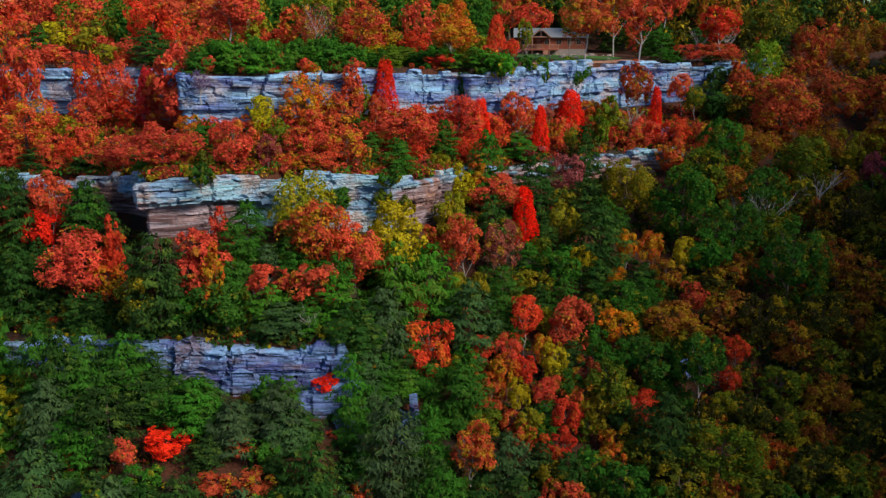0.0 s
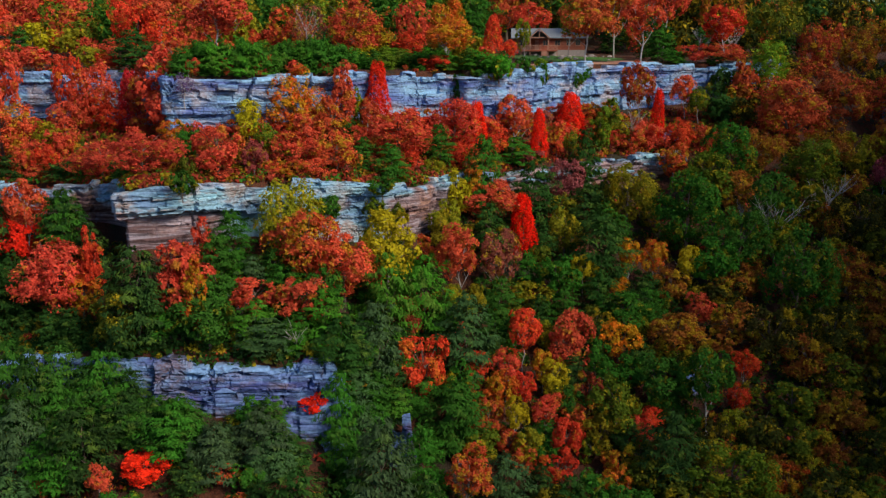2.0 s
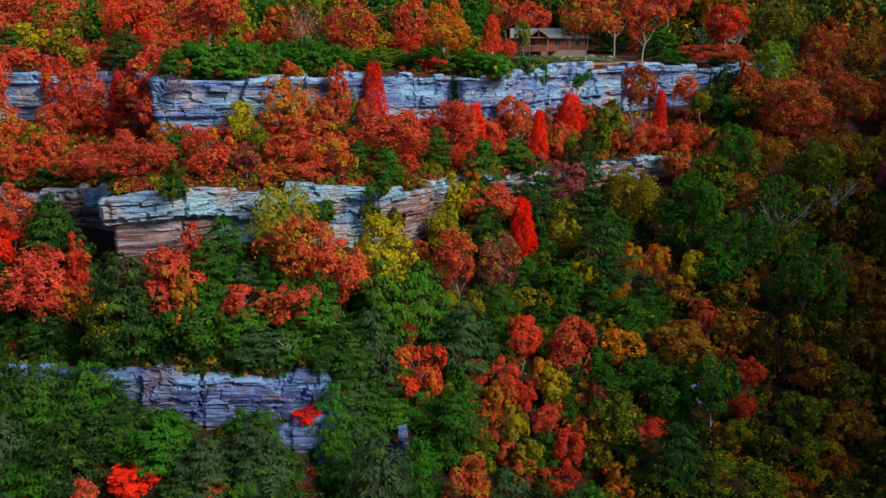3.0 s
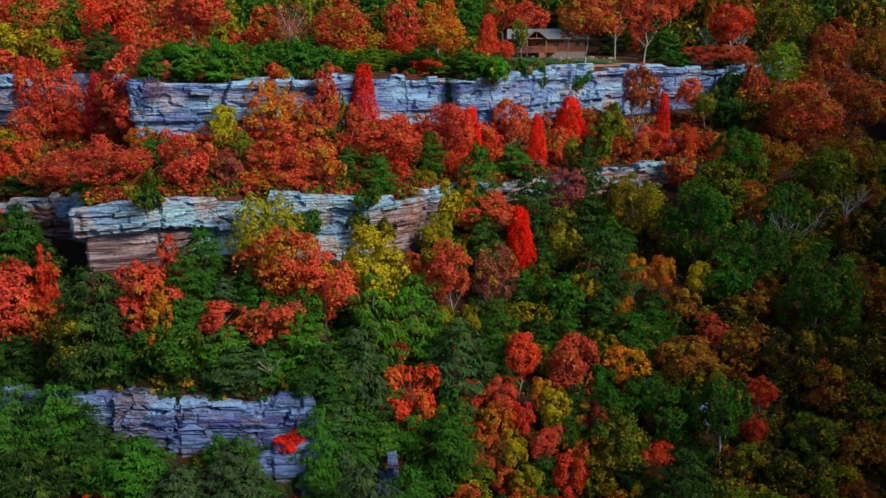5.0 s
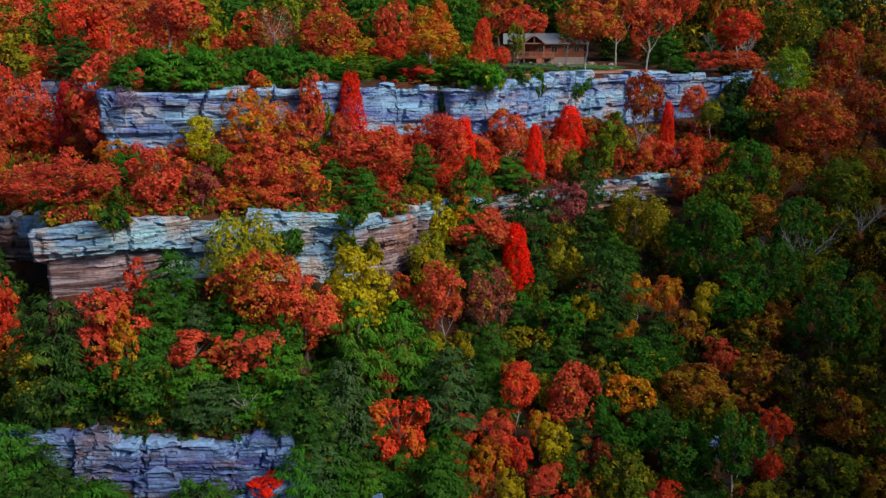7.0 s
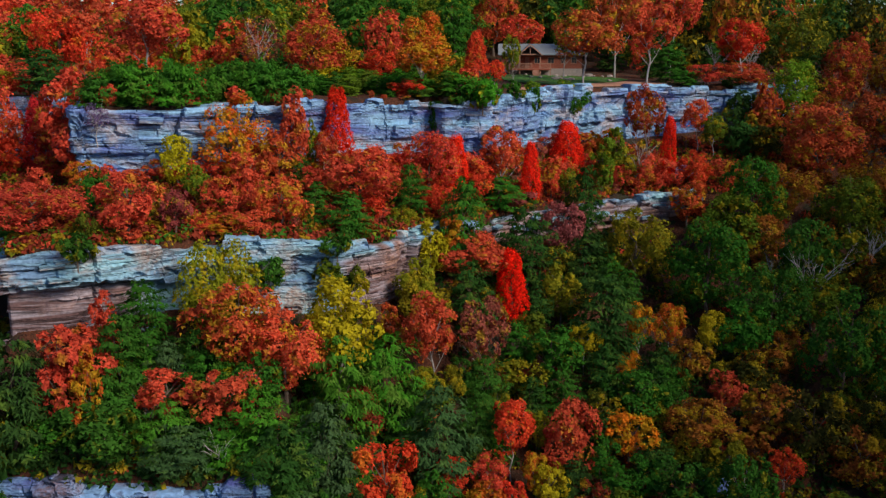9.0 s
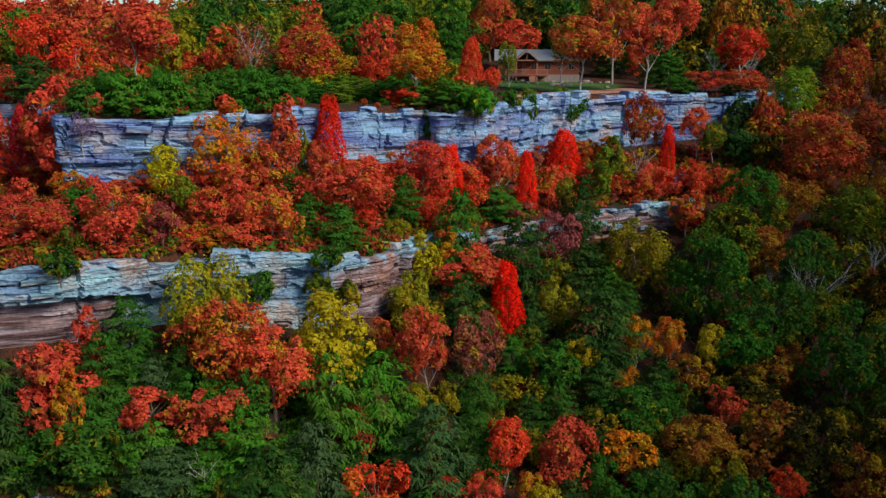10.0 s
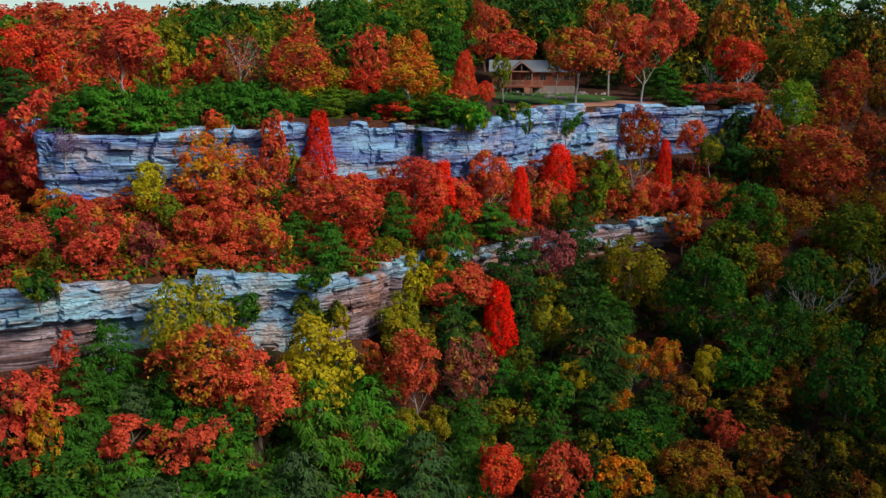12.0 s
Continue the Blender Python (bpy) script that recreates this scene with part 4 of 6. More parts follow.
conifer(-10.0, 130.0, 3.9, 2.7, "green")
broadleaf(18.5, 128.9, 6.0, 3.1, "yellow")
conifer(6.4, 128.7, 7.8, 4.6, "dark")
broadleaf(11.0, 132.6, 8.2, 3.5, "deepred")
broadleaf(0.4, 126.8, 5.2, 3.4, "yellowgreen")
broadleaf(-22.1, 128.4, 4.5, 3.0, "lime")
broadleaf(23.2, 128.1, 4.6, 2.6, "orange")
broadleaf(46.4, 128.0, 12.8, 8.4, "green")
conifer(25.7, 127.7, 5.5, 3.5, "dark")
broadleaf(-54.7, 127.6, 9.0, 8.1, "rusty")
conifer(11.3, 127.5, 5.1, 3.1, "green")
broadleaf(0.9, 127.3, 6.4, 4.2, "yellowgreen")
broadleaf(2.4, 127.2, 5.3, 4.5, "yellowgreen")
conifer(26.6, 127.0, 4.9, 3.1, "green")
broadleaf(33.3, 126.4, 5.3, 3.9, "rust")
conifer(20.3, 126.2, 6.3, 4.0, "dark")
conifer(-6.1, 126.5, 5.0, 4.3, "green")
broadleaf(14.7, 125.7, 7.8, 6.0, "green")
broadleaf(-12.6, 125.2, 6.2, 5.1, "rusty")
broadleaf(23.2, 124.1, 5.9, 5.9, "green")
broadleaf(7.4, 123.4, 9.8, 5.1, "pink")
broadleaf(53.6, 123.4, 6.1, 5.2, "brown")
broadleaf(-1.7, 123.1, 5.9, 2.5, "rusty")
conifer(15.6, 123.1, 5.9, 3.7, "green")
shrub(-46.0, 123.9, 2.0, 4.3, "dark")
shrub(-30.4, 123.0, 3.0, 2.9, "green")
broadleaf(-57.1, 126.1, 2.4, 3.5, "red")
broadleaf(-55.2, 125.8, 2.0, 2.5, "red")
broadleaf(-17.4, 123.1, 2.5, 2.7, "rusty")
broadleaf(-15.5, 123.4, 2.9, 3.5, "rust")
conifer(-53.0, 125.3, 3.1, 4.2, "dark")
broadleaf(-52.3, 125.3, 2.0, 2.6, "red")
broadleaf(19.3, 121.9, 5.3, 3.8, "olive")
broadleaf(5.6, 121.6, 4.6, 3.1, "green")
conifer(12.1, 121.3, 5.1, 3.0, "dark")
broadleaf(-20.0, 122.5, 2.6, 2.8, "rusty")
broadleaf(-49.0, 124.7, 2.2, 3.5, "rust")
broadleaf(-40.9, 123.0, 5.4, 7.0, "rust")
conifer(7.6, 120.9, 6.3, 3.8, "green")
broadleaf(29.2, 120.8, 6.6, 7.3, "brown")
broadleaf(47.9, 120.4, 9.3, 7.2, "darkolive")
broadleaf(-18.1, 123.1, 2.0, 4.9, "orangey")
broadleaf(8.6, 120.1, 4.5, 2.7, "olive")
broadleaf(40.6, 120.0, 8.4, 6.5, "darkolive")
broadleaf(-5.8, 114.8, 13.7, 7.5, "yellow")
broadleaf(-21.8, 119.8, 4.9, 3.8, "pink")
broadleaf(2.6, 119.6, 11.6, 5.7, "rust")
conifer(19.2, 119.5, 4.7, 3.0, "dark")
broadleaf(4.4, 119.4, 5.3, 3.3, "yellowgreen")
broadleaf(2.8, 119.0, 3.8, 2.6, "olive")
broadleaf(12.5, 118.4, 4.9, 3.1, "yellowgreen")
broadleaf(1.6, 118.4, 4.6, 2.7, "yellowgreen")
broadleaf(21.5, 118.2, 6.2, 4.8, "orange")
broadleaf(44.3, 117.9, 6.7, 5.7, "brown")
broadleaf(31.5, 117.8, 5.7, 4.3, "yellowgreen")
conifer(6.5, 117.2, 6.0, 3.5, "green")
conifer(-55.4, 117.2, 10.1, 3.2, "green")
broadleaf(-25.3, 117.1, 6.6, 5.4, "rust")
conifer(23.8, 117.1, 5.4, 3.5, "dark")
conifer(-5.4, 117.1, 7.9, 6.2, "fresh")
broadleaf(-53.0, 117.1, 9.7, 3.5, "rust")
broadleaf(-53.4, 117.0, 4.6, 2.8, "rust")
conifer(-51.8, 116.8, 11.5, 4.2, "dark")
broadleaf(15.7, 116.4, 8.5, 5.3, "rust")
broadleaf(-15.0, 111.6, 10.4, 8.5, "rusty")
broadleaf(-49.1, 116.3, 6.8, 5.2, "scarlet")
broadleaf(-33.6, 116.2, 5.4, 7.4, "rust")
conifer(0.7, 116.2, 4.8, 2.9, "green")
broadleaf(36.0, 116.0, 6.0, 3.1, "red")
broadleaf(18.4, 115.9, 5.6, 3.5, "green")
conifer(-43.3, 115.5, 9.8, 5.2, "dark")
broadleaf(-17.5, 115.5, 11.4, 7.3, "yellowgreen")
conifer(-1.9, 115.0, 10.2, 6.1, "fresh")
broadleaf(9.8, 115.0, 9.0, 4.2, "red")
shrub(-28.6, 114.9, 2.7, 2.0, "olive")
broadleaf(22.3, 114.8, 5.1, 3.7, "green")
conifer(6.2, 114.8, 5.2, 3.1, "dark")
shrub(-35.9, 118.1, 2.0, 4.0, "green")
conifer(-6.0, 110.5, 12.2, 6.1, "fresh")
broadleaf(51.5, 114.1, 8.2, 6.3, "darkolive")
broadleaf(6.6, 114.1, 3.9, 2.6, "olive")
broadleaf(-10.7, 111.4, 8.8, 7.3, "rust")
conifer(-15.0, 113.7, 5.1, 3.2, "dark")
conifer(15.4, 113.7, 5.2, 3.3, "dark")
conifer(19.5, 113.6, 5.5, 3.3, "green")
conifer(-48.6, 113.5, 5.6, 3.5, "dark")
broadleaf(-4.0, 113.2, 5.8, 4.1, "rustdark")
broadleaf(-8.6, 113.2, 4.3, 2.9, "green")
broadleaf(28.4, 113.1, 4.0, 2.5, "darkolive")
broadleaf(11.8, 112.9, 5.6, 2.7, "orangey")
conifer(-51.4, 112.7, 6.6, 4.0, "dark")
conifer(-23.1, 112.4, 7.6, 5.3, "green")
broadleaf(13.1, 112.4, 5.6, 3.7, "yellow")
conifer(-53.4, 112.4, 4.8, 2.9, "green")
conifer(2.8, 111.9, 10.3, 6.1, "blue")
broadleaf(25.3, 111.9, 8.0, 6.1, "green")
broadleaf(40.7, 111.9, 6.2, 6.1, "olive")
broadleaf(34.5, 111.8, 5.0, 2.7, "red")
broadleaf(17.1, 111.7, 4.9, 3.7, "rustdark")
broadleaf(-18.1, 111.6, 5.6, 4.0, "green")
broadleaf(7.5, 111.4, 6.4, 3.4, "rust")
broadleaf(13.6, 111.2, 3.8, 2.4, "olive")
broadleaf(46.4, 111.2, 6.0, 6.1, "brown")
broadleaf(9.4, 111.0, 4.7, 3.4, "red")
broadleaf(3.8, 110.7, 5.9, 3.4, "red")
conifer(-4.0, 110.7, 4.7, 2.9, "dark")
broadleaf(-16.0, 110.4, 3.8, 2.1, "yellow")
broadleaf(26.5, 110.4, 4.2, 2.5, "green")
broadleaf(23.3, 110.4, 3.3, 2.3, "yellowgreen")
broadleaf(-53.3, 110.2, 4.9, 4.0, "green")
broadleaf(24.8, 110.1, 4.5, 2.9, "olive")
conifer(-20.8, 109.9, 5.5, 3.2, "blue")
broadleaf(15.0, 109.9, 4.6, 3.4, "green")
broadleaf(13.3, 109.8, 3.9, 2.7, "rusty")
conifer(-46.2, 109.6, 5.2, 3.3, "dark")
broadleaf(6.4, 109.5, 6.0, 4.0, "orangey")
broadleaf(28.4, 109.5, 4.3, 2.7, "green")
broadleaf(-24.9, 109.4, 4.2, 2.2, "yellow")
broadleaf(-42.2, 109.4, 9.5, 8.5, "rust")
broadleaf(30.3, 109.1, 11.3, 6.0, "green")
conifer(-49.3, 109.0, 8.9, 5.2, "dark")
broadleaf(3.7, 109.0, 3.8, 2.5, "rusty")
broadleaf(33.1, 109.0, 4.5, 3.4, "yellowgreen")
broadleaf(1.5, 108.9, 4.0, 2.9, "yellowgreen")
broadleaf(23.5, 108.7, 4.3, 3.0, "red")
broadleaf(5.1, 108.4, 3.8, 2.5, "rust")
broadleaf(-39.0, 108.3, 6.3, 4.5, "orangey")
conifer(-24.6, 108.2, 8.0, 5.1, "green")
broadleaf(15.7, 108.0, 5.0, 3.8, "rusty")
broadleaf(-12.8, 107.9, 6.1, 5.1, "green")
broadleaf(-27.2, 107.9, 5.9, 5.8, "rust")
conifer(-51.2, 109.1, 3.5, 3.5, "green")
conifer(-50.9, 109.0, 2.4, 3.5, "dark")
broadleaf(11.7, 107.7, 5.2, 3.0, "rust")
broadleaf(19.8, 107.5, 8.5, 5.9, "olive")
broadleaf(35.7, 107.3, 6.5, 5.3, "darkolive")
broadleaf(-20.3, 107.1, 5.3, 5.8, "rust")
broadleaf(-1.7, 107.0, 9.0, 5.5, "red")
broadleaf(5.2, 107.0, 4.9, 3.9, "rusty")
broadleaf(22.1, 106.9, 4.8, 3.0, "rust")
broadleaf(30.1, 106.8, 5.5, 3.5, "darkolive")
conifer(-7.0, 106.8, 9.8, 5.8, "blue")
broadleaf(-37.6, 109.4, 5.6, 2.6, "red")
broadleaf(40.2, 106.7, 5.8, 5.3, "olive")
broadleaf(31.7, 106.6, 3.9, 2.6, "rusty")
broadleaf(37.6, 106.5, 4.1, 2.5, "darkolive")
broadleaf(-14.5, 106.2, 6.7, 5.7, "rust")
broadleaf(17.7, 106.2, 5.4, 3.3, "yellowgreen")
broadleaf(8.2, 106.0, 6.2, 2.9, "yellow")
conifer(-41.8, 106.5, 5.0, 3.3, "dark")
broadleaf(6.1, 105.8, 3.6, 2.6, "rusty")
broadleaf(3.9, 105.5, 3.8, 2.4, "rusty")
broadleaf(16.4, 105.5, 3.7, 2.5, "olive")
broadleaf(-40.4, 106.0, 2.1, 2.5, "green")
broadleaf(29.1, 105.3, 4.0, 2.5, "yellowgreen")
conifer(20.6, 105.2, 5.7, 3.5, "dark")
conifer(-5.1, 105.2, 6.0, 3.7, "dark")
broadleaf(35.5, 105.2, 3.9, 2.6, "darkolive")
conifer(-39.7, 106.0, 4.7, 3.4, "dark")
broadleaf(42.3, 104.8, 4.8, 3.8, "brown")
broadleaf(47.9, 104.5, 7.4, 5.8, "darkolive")
broadleaf(13.6, 104.4, 6.3, 3.9, "red")
broadleaf(7.3, 104.4, 4.4, 3.1, "rusty")
conifer(1.4, 104.0, 8.0, 5.7, "green")
broadleaf(9.9, 103.9, 5.3, 3.8, "yellowgreen")
broadleaf(39.6, 103.9, 4.5, 3.1, "yellowgreen")
broadleaf(43.4, 103.8, 4.1, 2.6, "green")
broadleaf(1.0, 103.8, 2.6, 2.8, "green")
broadleaf(0.5, 103.7, 2.2, 2.3, "yellowgreen")
broadleaf(21.4, 103.7, 4.6, 3.4, "yellowgreen")
broadleaf(11.4, 103.3, 4.1, 2.8, "green")
conifer(-31.5, 103.2, 11.0, 6.7, "dark")
broadleaf(3.9, 103.2, 5.2, 5.1, "olive")
broadleaf(19.0, 103.2, 4.3, 3.2, "orangey")
broadleaf(-33.3, 103.1, 6.8, 4.9, "olive")
broadleaf(36.1, 103.1, 4.9, 3.4, "brown")
conifer(-50.1, 102.8, 8.3, 5.1, "green")
broadleaf(-23.9, 103.3, 7.2, 6.8, "green")
conifer(-50.1, 102.7, 5.3, 3.6, "dark")
conifer(-10.4, 103.9, 6.1, 6.2, "dark")
broadleaf(-28.3, 103.4, 3.9, 3.8, "green")
broadleaf(9.0, 102.5, 4.7, 3.1, "rusty")
broadleaf(45.4, 102.4, 4.3, 3.3, "olive")
conifer(-7.2, 102.4, 5.4, 3.3, "green")
conifer(-9.2, 104.0, 3.1, 5.5, "blue")
broadleaf(-9.3, 103.9, 2.0, 3.1, "rustdark")
conifer(-18.3, 103.6, 4.1, 5.5, "blue")
broadleaf(12.4, 101.9, 3.8, 3.8, "red")
conifer(24.6, 101.8, 9.6, 6.3, "dark")
broadleaf(26.9, 101.7, 3.5, 2.4, "orangey")
broadleaf(35.2, 101.6, 3.7, 2.4, "brown")
broadleaf(20.2, 101.4, 4.1, 2.9, "olive")
conifer(-43.9, 101.4, 2.8, 5.9, "blue")
broadleaf(-47.7, 101.1, 4.6, 3.8, "yellow")
broadleaf(-41.2, 100.9, 3.6, 2.4, "red")
broadleaf(36.9, 100.9, 5.3, 3.8, "orangey")
broadleaf(18.5, 100.5, 4.1, 3.0, "orangey")
conifer(-7.8, 100.4, 7.0, 3.4, "blue")
broadleaf(47.1, 100.3, 5.6, 4.9, "brown")
broadleaf(22.5, 100.2, 5.7, 4.4, "olive")
conifer(-38.1, 99.5, 5.3, 3.6, "green")
broadleaf(44.1, 99.3, 4.3, 2.9, "yellowgreen")
broadleaf(37.1, 99.3, 3.4, 2.3, "brown")
conifer(10.1, 99.0, 5.2, 3.2, "dark")
broadleaf(30.2, 98.7, 8.6, 8.0, "olive")
conifer(-35.7, 98.7, 2.9, 4.8, "green")
conifer(-1.7, 98.4, 8.1, 4.9, "green")
conifer(6.8, 98.3, 6.7, 4.3, "blue")
broadleaf(-0.0, 98.3, 3.8, 2.5, "green")
broadleaf(15.7, 98.1, 5.9, 4.3, "green")
broadleaf(30.9, 98.0, 3.4, 2.1, "brown")
conifer(-41.4, 98.0, 6.4, 5.3, "green")
broadleaf(39.8, 98.0, 7.2, 6.7, "darkolive")
broadleaf(-49.0, 97.9, 5.0, 4.8, "green")
conifer(-47.0, 97.7, 3.8, 3.0, "dark")
broadleaf(28.7, 97.7, 3.8, 2.4, "yellowgreen")
broadleaf(-44.4, 97.5, 5.0, 4.2, "lime")
broadleaf(11.4, 97.5, 4.7, 3.7, "yellowgreen")
broadleaf(-20.8, 97.4, 3.1, 2.5, "olive")
conifer(-25.8, 97.4, 5.1, 3.1, "green")
conifer(-31.4, 97.4, 5.7, 4.3, "dark")
conifer(-32.7, 97.4, 5.0, 4.6, "dark")
conifer(-18.9, 97.3, 5.3, 2.9, "green")
conifer(13.4, 97.2, 5.7, 3.8, "dark")
conifer(-10.1, 97.2, 6.5, 3.6, "green")
conifer(-29.0, 96.9, 5.1, 4.8, "dark")
broadleaf(2.8, 96.4, 8.5, 5.0, "rusty")
broadleaf(24.8, 96.2, 6.2, 6.0, "olive")
broadleaf(44.6, 96.2, 7.6, 5.6, "olive")
broadleaf(33.2, 96.1, 6.1, 6.0, "olive")
broadleaf(-45.6, 95.9, 3.6, 3.2, "green")
broadleaf(42.0, 95.9, 5.1, 4.0, "olive")
broadleaf(30.2, 95.9, 4.1, 2.6, "rust")
broadleaf(18.7, 95.8, 6.2, 5.4, "green")
conifer(-26.4, 95.6, 6.0, 5.3, "green")
broadleaf(21.8, 95.5, 3.9, 2.9, "olive")
broadleaf(-42.0, 95.3, 2.1, 1.9, "red")
broadleaf(12.6, 95.2, 4.5, 5.0, "rust")
broadleaf(28.1, 95.2, 5.4, 3.7, "brown")
conifer(-18.1, 95.2, 6.1, 5.3, "blue")
broadleaf(26.8, 95.0, 4.3, 3.0, "olive")
broadleaf(47.6, 94.8, 7.8, 7.0, "brown")
conifer(-38.7, 94.7, 3.7, 3.4, "blue")
broadleaf(16.3, 94.6, 3.9, 3.1, "olive")
broadleaf(39.3, 94.6, 5.5, 3.8, "olive")
conifer(-1.3, 94.5, 6.4, 3.9, "dark")
broadleaf(10.4, 94.2, 3.7, 2.1, "rust")
conifer(-16.2, 94.2, 4.7, 4.3, "blue")
broadleaf(1.7, 94.2, 4.7, 3.1, "green")
broadleaf(30.4, 94.1, 4.3, 3.4, "brown")
conifer(-22.3, 94.0, 5.6, 4.9, "blue")
conifer(-34.6, 94.0, 7.9, 6.2, "dark")
conifer(-8.4, 93.8, 7.2, 4.7, "green")
broadleaf(-28.9, 93.5, 3.4, 5.2, "scarlet")
broadleaf(19.5, 93.4, 4.8, 3.3, "green")
broadleaf(12.0, 93.3, 3.7, 2.7, "olive")
broadleaf(-38.0, 93.2, 2.6, 3.5, "rust")
broadleaf(-21.0, 93.0, 3.0, 2.7, "rust")
conifer(3.5, 92.9, 6.3, 4.0, "dark")
broadleaf(35.9, 92.6, 7.0, 5.1, "green")
broadleaf(21.3, 92.6, 6.0, 4.7, "green")
broadleaf(-18.6, 92.6, 3.4, 3.4, "green")
conifer(-5.6, 92.4, 12.3, 6.3, "blue")
conifer(7.6, 92.2, 7.2, 4.6, "dark")
conifer(-24.3, 92.2, 3.7, 3.5, "dark")
broadleaf(-32.4, 91.4, 4.7, 2.6, "rust")
broadleaf(-37.6, 91.3, 2.5, 2.6, "green")
conifer(-17.1, 91.1, 3.2, 3.0, "dark")
broadleaf(-8.5, 91.1, 4.0, 2.3, "rust")
conifer(-3.2, 90.2, 6.3, 3.9, "dark")
conifer(-0.6, 90.2, 8.2, 5.4, "green")
conifer(-45.3, 89.8, 6.2, 4.8, "dark")
broadleaf(-30.1, 89.8, 3.4, 3.9, "green")
broadleaf(-19.0, 89.7, 3.2, 4.2, "rustbrown")
conifer(-5.5, 89.6, 5.3, 3.4, "blue")
broadleaf(-22.6, 89.3, 3.4, 4.5, "rustbrown")
conifer(-13.2, 88.9, 7.8, 6.1, "dark")
conifer(-40.5, 88.9, 8.0, 6.1, "blue")
conifer(-31.5, 88.4, 3.6, 3.2, "blue")
conifer(-10.1, 88.1, 5.2, 3.6, "blue")
conifer(-16.3, 87.8, 3.8, 3.5, "dark")
conifer(-44.7, 87.7, 6.1, 4.7, "blue")
conifer(-33.7, 87.7, 5.7, 4.7, "dark")
conifer(-25.5, 86.6, 6.0, 4.9, "dark")
conifer(-29.0, 86.2, 5.1, 4.3, "dark")
conifer(7.9, 116.8, 4.1, 3.4, "fresh")
conifer(-0.7, 114.6, 4.3, 3.6, "dark")
conifer(-9.8, 114.4, 3.7, 3.1, "dark")
conifer(-0.3, 113.1, 4.1, 3.4, "green")
conifer(-20.2, 112.4, 4.0, 3.1, "dark")
conifer(-22.6, 110.1, 3.5, 3.0, "fresh")
conifer(-18.0, 109.5, 3.6, 3.1, "dark")
conifer(-4.6, 108.2, 4.2, 3.4, "fresh")
conifer(-28.0, 106.1, 3.9, 3.1, "fresh")
conifer(11.6, 105.7, 4.2, 3.6, "green")
conifer(-3.3, 105.5, 3.0, 2.5, "green")
conifer(-15.1, 104.9, 3.7, 3.0, "green")
conifer(-28.8, 104.8, 4.2, 3.4, "dark")
conifer(-6.1, 104.4, 3.0, 2.6, "green")
conifer(-4.8, 104.4, 4.2, 3.2, "fresh")
conifer(-14.8, 103.5, 3.3, 2.9, "fresh")
conifer(-1.1, 103.3, 3.5, 3.0, "fresh")
conifer(-8.5, 108.2, 6.5, 5.0, "fresh")
conifer(-16.5, 108.6, 6.0, 4.8, "green")
conifer(-12.0, 104.6, 6.0, 4.6, "fresh")
conifer(-24.5, 104.6, 6.2, 4.8, "green")
conifer(-2.2, 106.0, 5.4, 4.2, "green")
conifer(-6.5, 103.9, 5.6, 4.4, "green")
conifer(-19.5, 104.4, 5.2, 4.2, "fresh")
conifer(2.2, 108.5, 6.0, 4.4, "green")
conifer(-43.7, 99.4, 11.2, 5.4, "green")
conifer(-40.6, 98.6, 10.5, 5.0, "dark")
conifer(-38.0, 98.0, 7.5, 4.5, "green")
conifer(-35.5, 97.6, 6.0, 4.7, "green")
conifer(-30.6, 97.5, 4.7, 4.5, "green")
conifer(-41.0, 95.0, 8.9, 4.9, "blue")
conifer(-37.4, 93.5, 6.6, 4.9, "green")
conifer(-25.1, 96.5, 3.7, 4.5, "green")
conifer(-15.2, 95.5, 3.5, 3.9, "dark")
conifer(-39.0, 100.2, 9.0, 5.2, "green")
conifer(-35.6, 99.0, 7.1, 4.7, "dark")
conifer(-32.7, 98.2, 5.4, 4.1, "green")
conifer(-30.0, 97.0, 5.2, 4.1, "green")
conifer(-17.1, 96.8, 5.7, 4.2, "green")
conifer(-25.7, 96.8, 5.1, 4.6, "green")
conifer(-21.3, 95.0, 4.9, 3.5, "blue")
conifer(-34.3, 100.2, 7.6, 5.2, "green")
conifer(-31.6, 99.6, 5.3, 3.6, "dark")
conifer(-28.6, 98.6, 3.6, 3.6, "green")
conifer(-18.6, 98.0, 4.0, 3.6, "green")
conifer(-10.0, 99.0, 9.9, 4.1, "green")
broadleaf(-27.9, 104.5, 10.6, 4.2, "rust")
broadleaf(-25.3, 103.6, 10.7, 2.7, "orangey")
broadleaf(-26.0, 111.0, 7.4, 2.3, "rust")
broadleaf(-37.6, 109.6, 10.3, 2.3, "red")
conifer(-52.5, 117.5, 11.0, 5.7, "dark")
broadleaf(-48.1, 117.0, 10.3, 5.3, "rust")
conifer(-43.0, 115.2, 9.2, 5.1, "green")
conifer(-39.1, 112.2, 8.1, 4.0, "dark")
ledge_shrub(-12.9, 99.5, -32.0, 1.6, 3.3, "scarlet")
twiggy = plant("shrub", "sparse shrub", BARE[0], -32.6, 131.3, 4.2, 3.0, "mauve", "shrubs on the ledges", 0.1, -3.6)
twiggy["label"] = "sparse purplish shrub rooted in a crack of the cliff"
ledge_shrub(-13.4, 120.3, -16.5, 3.1, 3.1, "green")
ledge_shrub(-5.4, 123.6, -17.9, 3.2, 2.9, "olive")
ledge_shrub(23.5, 169.5, -2.3, 2.5, 2.9, "green")
ledge_shrub(48.6, 175.9, -5.3, 5.0, 5.0, "dark")
ledge_shrub(-7.8, 122.0, -16.6, 2.9, 3.3, "olive")
ledge_shrub(2.6, 149.6, -4.1, 4.2, 2.0, "green")
ledge_shrub(8.4, 148.2, -1.1, 3.4, 4.6, "fresh")
